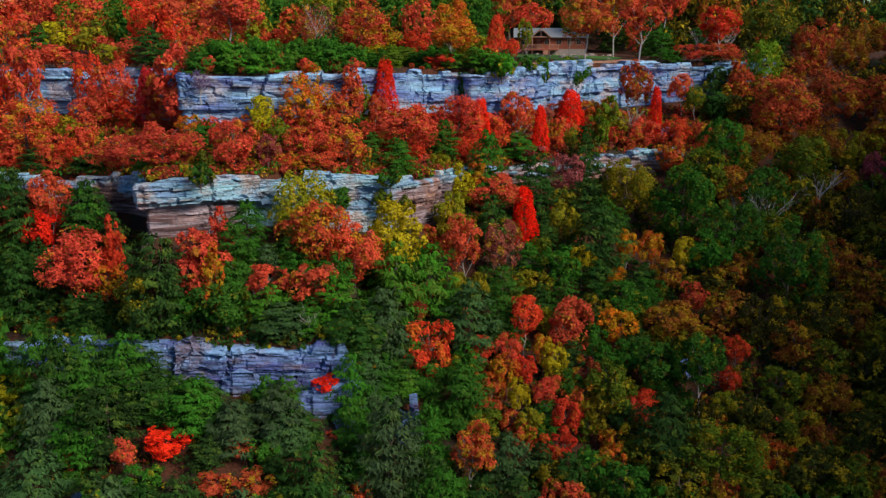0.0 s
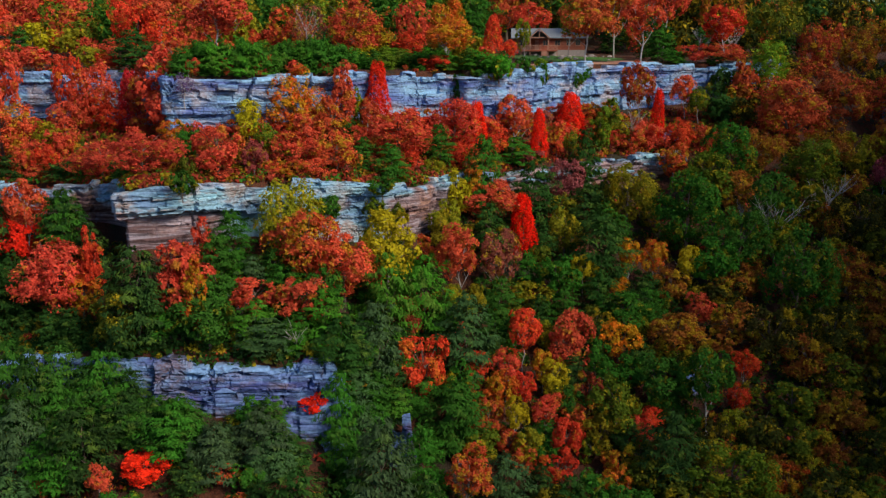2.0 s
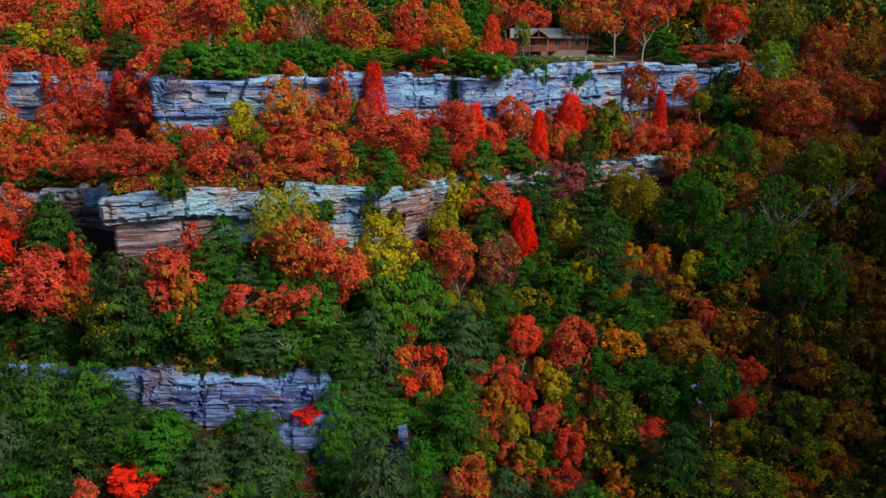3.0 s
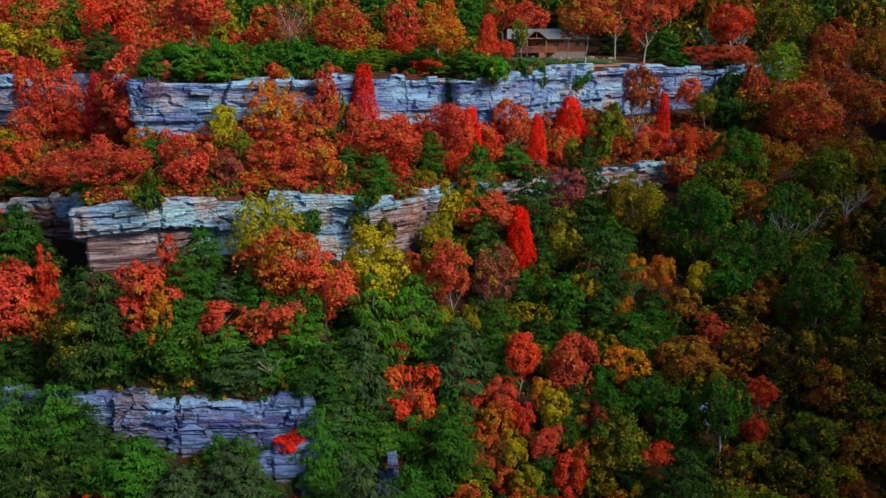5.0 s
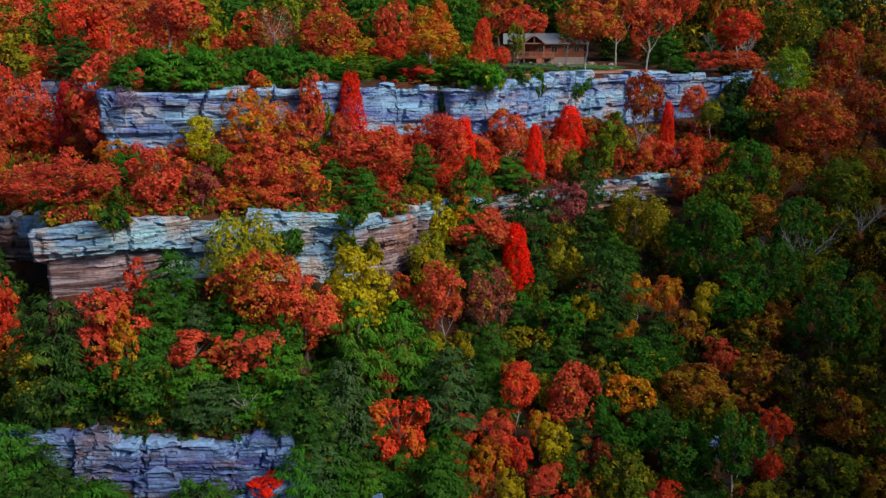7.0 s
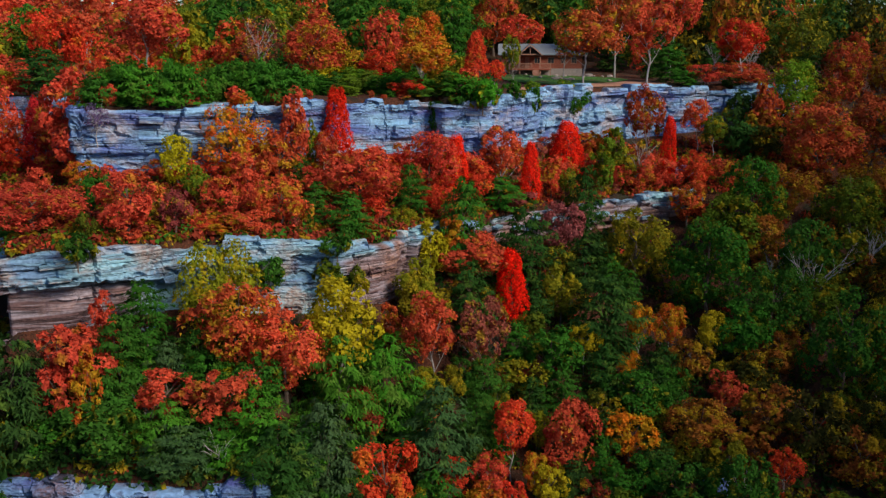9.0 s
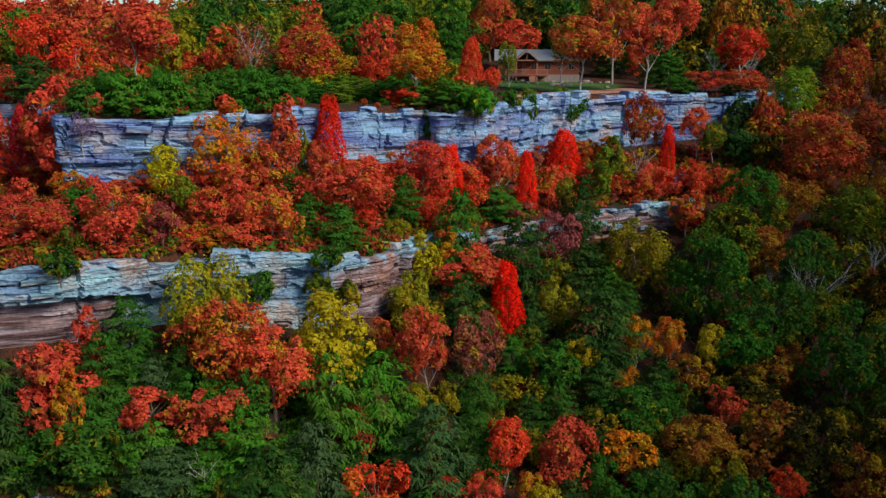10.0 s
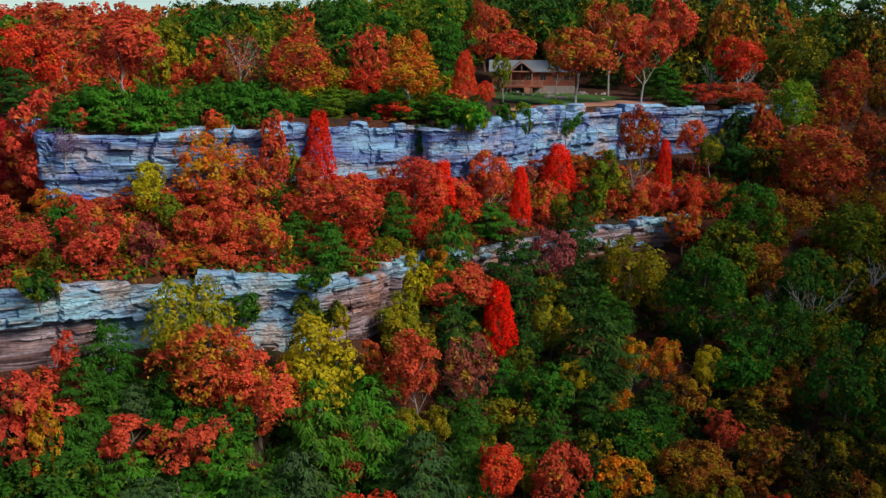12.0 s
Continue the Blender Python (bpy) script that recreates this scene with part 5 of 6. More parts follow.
ledge_shrub(6.3, 149.2, -0.7, 2.4, 3.6, "green")
ledge_shrub(15.7, 160.0, -2.7, 4.0, 2.0, "green")
ledge_shrub(22.4, 166.5, -3.1, 2.2, 1.8, "green")
ledge_shrub(12.8, 156.0, -0.6, 2.6, 2.6, "green")
ledge_shrub(-28.1, 111.0, -11.8, 3.0, 3.2, "green")
ledge_shrub(-6.9, 121.6, -13.4, 2.6, 3.0, "green")
snag(46.5, 139.0, 9.0)
snag(56.0, 146.0, 10.0)
snag(43.0, 144.0, 4.5)
snag(53.0, 187.0, 6.0)
snag(-21.0, 106.0, 4.0)
snag(-15.0, 103.0, 3.5)
snag(30.0, 160.0, 6.5)
snag(45.0, 181.0, 6.0)
distant_woods("rust-red trees along the skyline of the plateau", "rust", [
    (-107.8, 262, 13, 8.5),
    (-101.1, 259, 13.1, 11.2),
    (-94.9, 259, 12.7, 9.8),
    (-88.9, 259, 12.5, 11.6),
    (-82.9, 259, 12.5, 10.8),
    (-76.7, 262, 12.5, 10.9),
    (-70, 259, 13, 9.5),
    (-62.8, 259, 12.9, 9.4),
    (-102, 253, 13, 9.8),
    (-96.4, 250, 12.3, 10.9),
    (-91.8, 253, 12.2, 10.1),
    (-86.8, 250, 11.7, 10.8),
    (-79.6, 247, 12.9, 11.7),
    (-74.2, 247, 12.1, 11),
    (-68.8, 247, 11.6, 10.6),
    (-62.8, 253, 12.9, 8.1),
], False, 0.16)
distant_woods("orange and rust trees along the skyline of the plateau", "rusty", [
    (-56.1, 265, 12.3, 11.6),
    (-43.4, 262, 12.8, 10.9),
    (-55.7, 247, 11.9, 8.7),
], False, 0.16)
distant_woods("olive-green trees along the skyline of the plateau", "olive", [
    (-49.6, 265, 12.9, 11.8),
    (-36.1, 262, 12.4, 8.5),
    (-29.2, 265, 12.6, 9.4),
    (14.8, 259, 9.1, 10.3),
    (-48.6, 247, 12.3, 10.4),
    (-42.7, 250, 12.2, 8.5),
    (-36.6, 253, 12.1, 9.8),
    (-2.4, 250, 10.6, 8.9),
    (2.9, 253, 9.2, 11.4),
    (8.9, 250, 8.9, 10.6),
], False, 0.16)
distant_woods("green trees along the skyline of the plateau", "green", [
    (-22.5, 262, 12, 8.6),
    (-16.1, 265, 14.5, 11.7),
    (-9.8, 262, 15, 9.4),
    (9.9, 259, 8.3, 9.2),
    (-24.5, 247, 12.3, 9.8),
    (-19.6, 253, 13.7, 9.5),
    (-13.8, 253, 15.4, 8.9),
    (-7.8, 247, 13.8, 9.2),
], False, 0.16)
distant_woods("dark green trees along the skyline of the plateau", "dark", [
    (-4.2, 262, 10, 11.3),
    (3.2, 259, 10.4, 8.7),
    (-30.1, 253, 11.5, 9.6),
    (13.8, 253, 10.1, 11.4),
], True, 0.16)
distant_woods("dense brown woods behind the plateau edge", "brown", [
    (80, 248, 15.6, 6.5),
    (67, 269, 13, 8.4),
    (48, 233, 12.8, 8),
    (56, 206, 17, 8.5),
    (87, 255, 11.9, 8),
    (98, 260, 7, 5.2),
], False, 0.16)
distant_woods("dense dark olive woods behind the plateau edge", "darkolive", [
    (66, 249, 12.1, 7.4),
    (59, 197, 6, 4.4),
    (79, 267, 13.1, 7.8),
    (27, 251, 13.2, 8.7),
    (89, 249, 11.2, 8.2),
    (46, 260, 16.7, 6.7),
    (95, 250, 14.6, 7),
    (30, 268, 11.3, 7.4),
    (61, 214, 16.7, 7.8),
    (93, 233, 15.3, 8.4),
    (68, 243, 13, 6.7),
    (43, 230, 13.7, 9),
    (58, 268, 16.5, 8.3),
    (108, 257, 14.5, 8.4),
    (52, 256, 15.2, 8.1),
    (36, 220, 14.9, 8.6),
    (25, 258, 12.3, 7.8),
    (53, 241, 11.8, 8.7),
    (21, 212, 12.5, 6.7),
    (41, 248, 16.2, 6.8),
    (100, 250, 5, 4.4),
    (65, 228, 5.3, 4.7),
    (45, 199, 4.2, 3.5),
    (46, 198, 7.7, 5.9),
], False, 0.16)
distant_woods("dense dark olive woods behind the plateau edge", "darkolive", [
    (49, 210, 17, 8.8),
], False, 0.16)
distant_woods("dense dark green woods behind the plateau edge", "dark", [
    (86, 236, 14.2, 7.1),
    (62, 256, 14.2, 8.9),
    (34, 248, 16.1, 8.4),
    (29, 234, 16.8, 8),
    (60, 241, 15.9, 6.6),
    (46, 243, 11.9, 7.4),
    (54, 263, 16.6, 7.2),
    (43, 222, 16.5, 6.5),
    (32, 259, 13, 7),
    (35, 264, 11.4, 8.5),
    (29, 225, 16.2, 8.9),
    (104, 264, 13.8, 7.3),
    (66, 262, 16.1, 6.9),
    (17, 229, 14.7, 7.7),
    (16, 261, 14.6, 9),
    (16, 244, 12, 8.4),
    (47, 267, 11.2, 7.1),
    (28, 218, 11.4, 6.8),
    (74, 257, 15.4, 7.7),
    (68, 223, 14.6, 8.3),
    (73, 263, 16.5, 8.2),
    (57, 252, 12.3, 8.5),
    (-56, 270, 12.5, 8.1),
    (-17, 222, 13.5, 6.6),
], True, 0.16)
distant_woods("dense dark green woods behind the plateau edge", "dark", [
    (-34, 264, 10.1, 8.3),
    (-24, 182, 8.3, 7.2),
    (-36, 211, 11.8, 6.8),
    (-37, 258, 11.5, 7.2),
    (-16, 200, 8.5, 7.1),
    (-32, 222, 12, 7.5),
    (-10, 261, 12.4, 8.7),
    (-49, 268, 10.4, 7.4),
    (1, 236, 9, 4.1),
    (29, 240, 13.7, 7.7),
    (20, 235, 15.2, 7.7),
    (76, 235, 11.1, 6.6),
    (106, 241, 12.9, 7.3),
    (66, 193.8, 5, 4.4),
], True, 0.16)
distant_woods("dense olive-green woods behind the plateau edge", "olive", [
    (51, 223, 16, 8.9),
    (122, 280, 15.1, 12.6),
    (39, 214, 6, 4.7),
    (1, 189, 10.6, 8.5),
    (11, 268, 9, 6.7),
    (-31, 269, 10.4, 7),
    (-5, 247, 9, 7.4),
    (-20, 269, 13.2, 8.9),
    (-75, 201, 10.5, 7),
    (-48, 223, 8.5, 7.3),
    (-54, 239, 9.2, 6.5),
    (-53, 202, 9.6, 8.1),
    (-95, 248, 8, 7.4),
    (-78, 251, 9.3, 8.3),
    (-64, 270, 11.2, 7.4),
    (-9, 197, 8.2, 8.1),
    (-12, 267, 12.6, 8.5),
    (-66, 204, 9.8, 8.8),
    (-40, 239, 11.1, 6.6),
    (-62, 180, 8.2, 7.6),
    (-70, 246, 11.6, 9),
    (-22, 208, 10.5, 7.2),
    (-76, 223, 10.1, 7.8),
    (-70, 253, 8.1, 8.6),
], False, 0.16)
distant_woods("dense olive-green woods behind the plateau edge", "olive", [
    (-126, 341, 9.3, 6.8),
    (-118, 304, 6.9, 5.9),
    (-112, 281, 9.3, 7.3),
    (-81, 219, 6.8, 6.3),
    (-60, 211, 5, 3.8),
    (4, 184, 4, 3),
    (-49, 176, 4.8, 3.7),
    (7, 175, 4.1, 2.9),
    (-40, 171, 3.6, 2.7),
    (-28, 164, 3.8, 2.6),
    (-52, 155, 3.6, 2.5),
    (-27, 234, 11.2, 6.5),
    (-39, 203, 8.6, 6.5),
    (-19, 242, 12.7, 8.1),
    (-25, 191, 11.2, 7),
    (1, 200, 11.7, 6.9),
    (-40, 229, 12.5, 5),
    (87, 243, 14.9, 8),
    (73, 247, 14, 8.2),
    (37, 241, 14.9, 8.4),
    (75, 241, 7.2, 5.6),
], False, 0.16)
distant_woods("dense green woods behind the plateau edge", "green", [
    (27, 212, 13.8, 6.7),
    (26, 245, 12.6, 7.7),
    (125, 342, 19.3, 15.6),
    (12, 212, 4.4, 3.6),
    (3, 248, 9.4, 7.7),
    (10, 258, 9.2, 8.5),
    (13, 220, 11.8, 7),
    (-46, 212, 8.2, 6.6),
    (17, 253, 15.2, 8.5),
    (-70, 262, 10.2, 8),
    (91, 264, 11.7, 8.9),
    (3, 228, 10.3, 7.6),
    (-56, 178, 8.9, 6.7),
    (34, 228, 11.7, 7.7),
    (80, 256, 16.9, 6.8),
    (98, 270, 13.1, 8.4),
    (122, 269, 15.5, 8.6),
    (23, 264, 16.5, 8.1),
    (-59, 185, 11.3, 7.3),
    (-68, 228, 12, 6.6),
    (107, 247, 12.4, 8.6),
    (-60, 224, 8.3, 6.8),
    (-13, 249, 11.7, 8.8),
    (4, 256, 9.4, 7.4),
], False, 0.16)
distant_woods("dense green woods behind the plateau edge", "green", [
    (-3, 225, 10.9, 8.2),
    (41, 236, 11.3, 7.1),
    (-91, 243, 11, 8.5),
    (-57, 254, 11.1, 8.1),
    (22, 225, 12.3, 8.7),
    (117, 259, 14.4, 7.7),
    (-73, 268, 11.3, 6.9),
    (-58, 196, 10.4, 8.9),
    (-77, 231, 10.9, 8),
    (-8, 183, 10.8, 7.9),
    (84, 262, 14.8, 7),
    (14, 238, 13.3, 8.4),
    (-35, 244, 9.7, 7.2),
    (-47, 237, 10, 7.5),
    (-23, 228, 11.6, 9),
    (-41, 224, 11.9, 8.3),
    (-12, 212, 13, 4.9),
    (-33, 206, 11.8, 3.5),
    (-31, 187, 9.3, 6.8),
    (-25, 254, 12.1, 7.6),
    (-8, 227, 13.8, 6.9),
    (-5, 254, 9, 7.7),
    (-40, 249, 10.7, 6.9),
    (-19, 250, 13.2, 6.6),
], False, 0.16)
distant_woods("dense green woods behind the plateau edge", "green", [
    (10, 226, 10.3, 7.1),
    (-29, 227, 9.8, 8.9),
    (2, 261, 9, 4.5),
    (-27, 220, 10.1, 3.6),
    (41, 256, 14.6, 6.8),
    (57, 245, 6, 4.6),
    (69, 234, 5.8, 4.3),
], False, 0.16)
distant_woods("dense light green woods behind the plateau edge", "lime", [
    (9, 252, 9, 6.9),
    (6, 214, 12, 8.7),
    (1, 219, 10.8, 7.5),
    (8, 245, 9, 8.4),
    (-2, 269, 9, 6.7),
    (-5, 202, 11.4, 6.9),
    (-11, 242, 13.5, 8.7),
    (-16, 258, 12.8, 8.2),
    (-1, 213, 10.7, 7.5),
    (2, 207, 13, 7.7),
    (-2, 194, 10.5, 8.9),
    (-26, 197, 10.1, 9),
], False, 0.16)
distant_woods("dense yellow-green woods behind the plateau edge", "yellowgreen", [
    (-47, 261, 10, 7.9),
    (-43, 256, 9.6, 7.9),
    (-41, 219, 11.5, 3.6),
    (-41, 268, 11, 8),
    (-53, 262, 10.6, 7.5),
    (-50, 249, 11.2, 8.4),
    (-35, 182, 10, 6.7),
    (-62, 174, 6.2, 4.9),
    (5, 159, 5, 3.5),
    (3, 154, 4.5, 3.3),
    (-51, 149.5, 4, 4.2),
], False, 0.16)
distant_woods("dense orange and rust woods behind the plateau edge", "rusty", [
    (6, 237, 9, 6.9),
    (-4, 264, 9, 8.8),
    (-16, 182, 9.8, 7.7),
    (-35, 235, 10.7, 6.8),
    (-29, 203, 8.4, 7.8),
    (-3, 232, 9.8, 7.6),
    (-17, 190, 8, 8.5),
    (-45, 244, 11.7, 8.9),
    (-8, 191, 8.9, 7),
    (-41, 189, 10.9, 7.2),
    (-70, 239, 9.2, 7),
    (-82, 237, 8, 7.6),
    (-20, 214, 12, 7.3),
    (-95, 258, 8.3, 8.6),
    (-63, 256, 9, 6.9),
    (-76, 258, 10.2, 8.8),
    (-83, 225, 8.9, 7.1),
    (-54, 217, 11.4, 8.2),
    (-27, 261, 9.9, 8.8),
    (-83, 255, 10.3, 9),
    (-55, 233, 10.5, 6.7),
    (-25, 171, 9.3, 7.5),
    (-83, 262, 8.5, 7.8),
    (-68, 189, 9.3, 8.4),
], False, 0.16)
distant_woods("dense orange and rust woods behind the plateau edge", "rusty", [
    (-130, 306, 11.9, 10.7),
    (-93, 286, 7, 5.8),
    (-75, 211, 5, 3.7),
    (-52, 209, 6.3, 5),
    (-62, 190, 5.1, 3.9),
    (-68, 184, 5.3, 4.9),
    (-39, 178, 5.1, 4.1),
    (-42, 167, 4.5, 3.1),
    (-71, 163, 6.7, 5.5),
    (-33, 160, 3.9, 2.6),
    (-58, 150.1, 2.8, 2.5),
], False, 0.16)
distant_woods("dense red woods behind the plateau edge", "red", [
    (-148, 376, 10.5, 21.2),
    (-86, 233, 12.1, 11.3),
    (-101, 232, 9.3, 7.6),
    (-69, 218, 5.8, 4.5),
    (-50, 184, 4.5, 3.1),
    (-37, 165, 3.9, 2.6),
    (-28, 155, 3.5, 2.5),
    (-49, 149.3, 3, 2.3),
    (-47, 149.1, 2.5, 2.2),
], False, 0.16)
distant_woods("dense rust-red woods behind the plateau edge", "rust", [
    (-64, 248, 10.7, 8.7),
    (-64, 236, 11.2, 8.1),
    (-46, 199, 9, 8.6),
    (-4, 176, 11.2, 7.1),
    (-63, 262, 8.9, 8.1),
    (-80, 268, 8.2, 8.9),
    (-56, 245, 10.5, 8.6),
    (-70, 199, 11.2, 7.1),
    (-77, 243, 10.8, 8.7),
    (-91, 266, 8.6, 7.2),
    (-60, 204, 9.1, 7.8),
    (-80, 213, 8.1, 7.4),
    (-91, 234, 11.6, 6.7),
    (-97, 269, 8.3, 7.4),
    (-83, 247, 8.6, 7.6),
    (-62, 242, 8.8, 8.7),
    (-100, 255, 8.1, 7.3),
    (-111, 319, 8.6, 6.4),
    (-72, 288, 6.5, 5.7),
    (-85, 241, 6.6, 4.8),
    (-97, 237, 7.1, 5.8),
    (-60, 229, 6, 4.6),
    (-104, 229, 12.5, 11.7),
    (-100, 224, 6, 4.6),
], False, 0.16)
distant_woods("dense rust-red woods behind the plateau edge", "rust", [
    (-93, 221, 7.1, 6.2),
    (39, 205, 5, 3.5),
    (-50, 191, 5.5, 4.5),
    (-43, 185, 6.3, 5),
    (-44, 179, 5.2, 3.9),
    (-29, 176, 5.7, 5.2),
    (-60, 174, 5.1, 4.2),
    (-49, 168, 3.5, 2.6),
    (-44, 167, 4, 2.9),
    (-41, 165, 3.9, 2.6),
    (-37, 159, 3.5, 2.6),
    (7, 153, 3.8, 2.8),
    (-49, 152, 5, 3.9),
    (-61, 150.5, 4.1, 4.4),
    (-56, 149.9, 3.1, 2.8),
    (-59, 150.2, 3.9, 4.7),
    (-43, 148.8, 2.9, 3),
], False, 0.16)
distant_woods("dense green woods behind the plateau edge", "green", [
    (-30, 214, 11.6, 8.8),
    (-11, 207, 13.8, 8.6),
    (-25, 245, 9.4, 7.4),
    (-3, 238, 9, 7.6),
    (-35, 198, 11.7, 7.3),
    (-31, 256, 9.4, 8.3),
    (3, 268, 9.1, 7.6),
    (-8, 221, 12.4, 6.5),
    (-16, 236, 12.1, 8.2),
    (-11, 234, 12.4, 4.3),
    (-9, 213, 13.6, 3.5),
], True, 0.16)
distant_woods("dense dull russet woods behind the plateau edge", "rustbrown", [
    (71, 229, 15.1, 8.3),
    (58, 235, 11, 7.3),
    (98, 242, 11.5, 8.2),
    (107, 290, 10, 8.7),
    (118, 265, 8.5, 7.2),
    (87, 227, 6.7, 4.9),
    (68, 215, 4.9, 3.7),
    (52, 180.2, 2.6, 2.9),
], False, 0.16)
distant_woods("grey-green woods along the edge of the hillside", "blue", [
    (-55.4, 110.1, 7.9, 5.5),
    (-26.7, 85.7, 3.3, 2.3),
    (-32.2, 85.8, 6.5, 4.6),
    (-63.5, 118.4, 8.4, 5.9),
    (-32.8, 81.1, 6.6, 4.4),
    (-19.7, 85.3, 6.5, 4.6),
    (-47.3, 81.8, 6.6, 4.4),
    (-23.8, 85.4, 3.7, 2.5),
    (-59.9, 113.9, 8.5, 5.7),
    (-58.1, 102.7, 7.9, 5.3),
], True, 0.16)
distant_woods("brown woods along the edge of the hillside", "brown", [
    (37.2, 86.9, 7.8, 6.2),
    (25.7, 87.3, 6.5, 5.8),
    (70.6, 144.9, 10.4, 9.5),
    (65.7, 127.6, 10.0, 7.7),
    (26.9, 90.0, 7.0, 6.0),
    (87.0, 176.8, 9.2, 8.6),
    (54.6, 103.8, 9.1, 7.1),
    (30.0, 85.1, 7.1, 5.8),
    (51.7, 89.1, 8.5, 7.2),
    (65.1, 119.2, 8.8, 7.3),
    (83.4, 177.8, 12.4, 10.8),
    (37.9, 90.9, 7.1, 5.6),
    (51.7, 98.5, 8.8, 7.1),
    (77.9, 164.5, 14.4, 11.8),
], False, 0.16)
distant_woods("dark green woods along the edge of the hillside", "dark", [
    (-27.6, 82.4, 6.4, 4.5),
    (-59.2, 111.5, 8.0, 5.6),
    (-20.3, 81.9, 6.2, 4.4),
    (-50.1, 88.2, 6.9, 4.7),
    (-40.1, 86.6, 4.3, 3.1),
    (-17.3, 82.1, 6.5, 4.4),
    (-55.9, 111.8, 8.4, 5.6),
    (1.8, 87.2, 6.3, 4.4),
    (-4.0, 86.7, 6.7, 4.7),
    (14.9, 88.8, 6.4, 4.5),
    (-6.0, 82.1, 6.4, 4.5),
    (10.3, 91.7, 4.8, 3.2),
], True, 0.16)
distant_woods("dark olive woods along the edge of the hillside", "darkolive", [
    (93.4, 181.0, 10.3, 8.8),
    (51.9, 87.9, 6.1, 5.2),
    (60.1, 105.4, 9.0, 6.6),
    (93.6, 193.2, 12.0, 8.9),
    (72.2, 130.8, 8.8, 7.4),
    (21.1, 85.1, 6.4, 5.9),
    (89.9, 171.2, 12.3, 9.7),
    (87.9, 189.7, 12.1, 11.4),
], False, 0.16)
distant_woods("green woods along the edge of the hillside", "green", [
    (-51.9, 92.6, 8.1, 5.5),
    (-53.1, 102.9, 7.8, 5.3),
    (82.8, 152.2, 10.3, 8.4),
    (-47.2, 88.2, 6.3, 4.4),
    (-39.3, 83.4, 4.8, 4.3),
    (-54.8, 96.2, 7.5, 5.1),
    (67.4, 135.4, 9.8, 8.0),
    (-60.6, 117.6, 6.8, 5.5),
    (41.3, 90.5, 8.0, 6.4),
    (-70.0, 152.1, 5.3, 3.8),
    (82.5, 164.3, 11.0, 10.0),
    (75.3, 156.8, 11.1, 9.9),
    (-47.8, 93.2, 8.0, 5.5),
    (11.0, 88.7, 6.2, 4.2),
    (80.8, 156.1, 11.6, 10.4),
    (-4.3, 83.6, 7.5, 5.1),
    (-57.0, 110.5, 5.1, 5.2),
    (-35.6, 80.2, 7.3, 4.9),
    (-55.5, 102.8, 7.9, 5.3),
    (16.6, 85.1, 6.0, 4.1),
    (17.3, 91.2, 4.9, 4.3),
    (-23.5, 81.0, 6.4, 4.4),
], False, 0.16)
distant_woods("green woods along the edge of the hillside", "green", [
    (-33.8, 84.5, 6.8, 4.5),
    (-30.3, 83.1, 7.3, 5.0),
    (-51.4, 97.8, 8.4, 5.7),
    (64.7, 115.7, 7.6, 7.4),
    (-8.3, 83.1, 7.1, 5.0),
    (-76.9, 147.4, 9.5, 3.9),
    (-43.9, 82.7, 6.5, 4.5),
    (-15.5, 82.5, 4.5, 4.2),
    (-1.2, 84.9, 6.1, 4.3),
    (-47.7, 85.2, 5.5, 4.3),
    (-41.6, 84.9, 6.6, 4.6),
    (-13.2, 83.7, 6.4, 4.3),
    (-58.0, 104.3, 10.6, 6.1),
    (-48.8, 91.4, 6.5, 4.6),
    (10.3, 86.7, 4.4, 4.1),
    (66.9, 124.2, 9.5, 7.2),
    (-7.8, 87.5, 5.2, 4.2),
    (-14.3, 87.1, 4.0, 2.8),
    (-57.6, 117.5, 8.1, 5.5),
    (-11.2, 83.4, 5.4, 4.3),
    (12.4, 85.1, 5.9, 4.1),
    (-77.1, 145.1, 5.5, 3.8),
], False, 0.16)
distant_woods("green woods along the edge of the hillside", "green", [
    (24.8, 92.9, 4.8, 4.3),
    (-61.2, 111.6, 7.0, 5.2),
    (-41.5, 82.2, 6.6, 4.5),
    (-10.5, 85.1, 7.4, 5.0),
    (-44.7, 85.0, 6.8, 4.6),
    (-51.3, 103.1, 12.1, 5.2),
    (8.3, 87.2, 5.4, 4.2),
    (-15.2, 84.3, 6.6, 4.5),
    (-17.6, 85.6, 5.3, 4.3),
    (-49.5, 84.1, 7.5, 5.1),
    (-37.1, 83.0, 7.4, 5.0),
    (-23.2, 87.2, 3.5, 2.4),
    (-56.7, 100.6, 6.2, 4.9),
    (-13.2, 81.0, 7.1, 4.9),
    (-21.6, 84.2, 5.7, 4.3),
    (34.1, 85.5, 6.6, 6.1),
    (-56.0, 114.5, 8.0, 5.4),
    (3.0, 89.8, 6.3, 4.3),
    (-92.9, 179.1, 6.8, 4.6),
    (-45.3, 82.0, 6.4, 4.5),
    (-25.2, 84.8, 3.3, 2.8),
    (2.5, 85.1, 4.7, 4.1),
], False, 0.16)
distant_woods("green woods along the edge of the hillside", "green", [
    (-28.7, 80.2, 7.3, 4.9),
    (-72.1, 135.3, 5.3, 3.5),
    (-0.6, 87.7, 5.9, 4.4),
], False, 0.16)
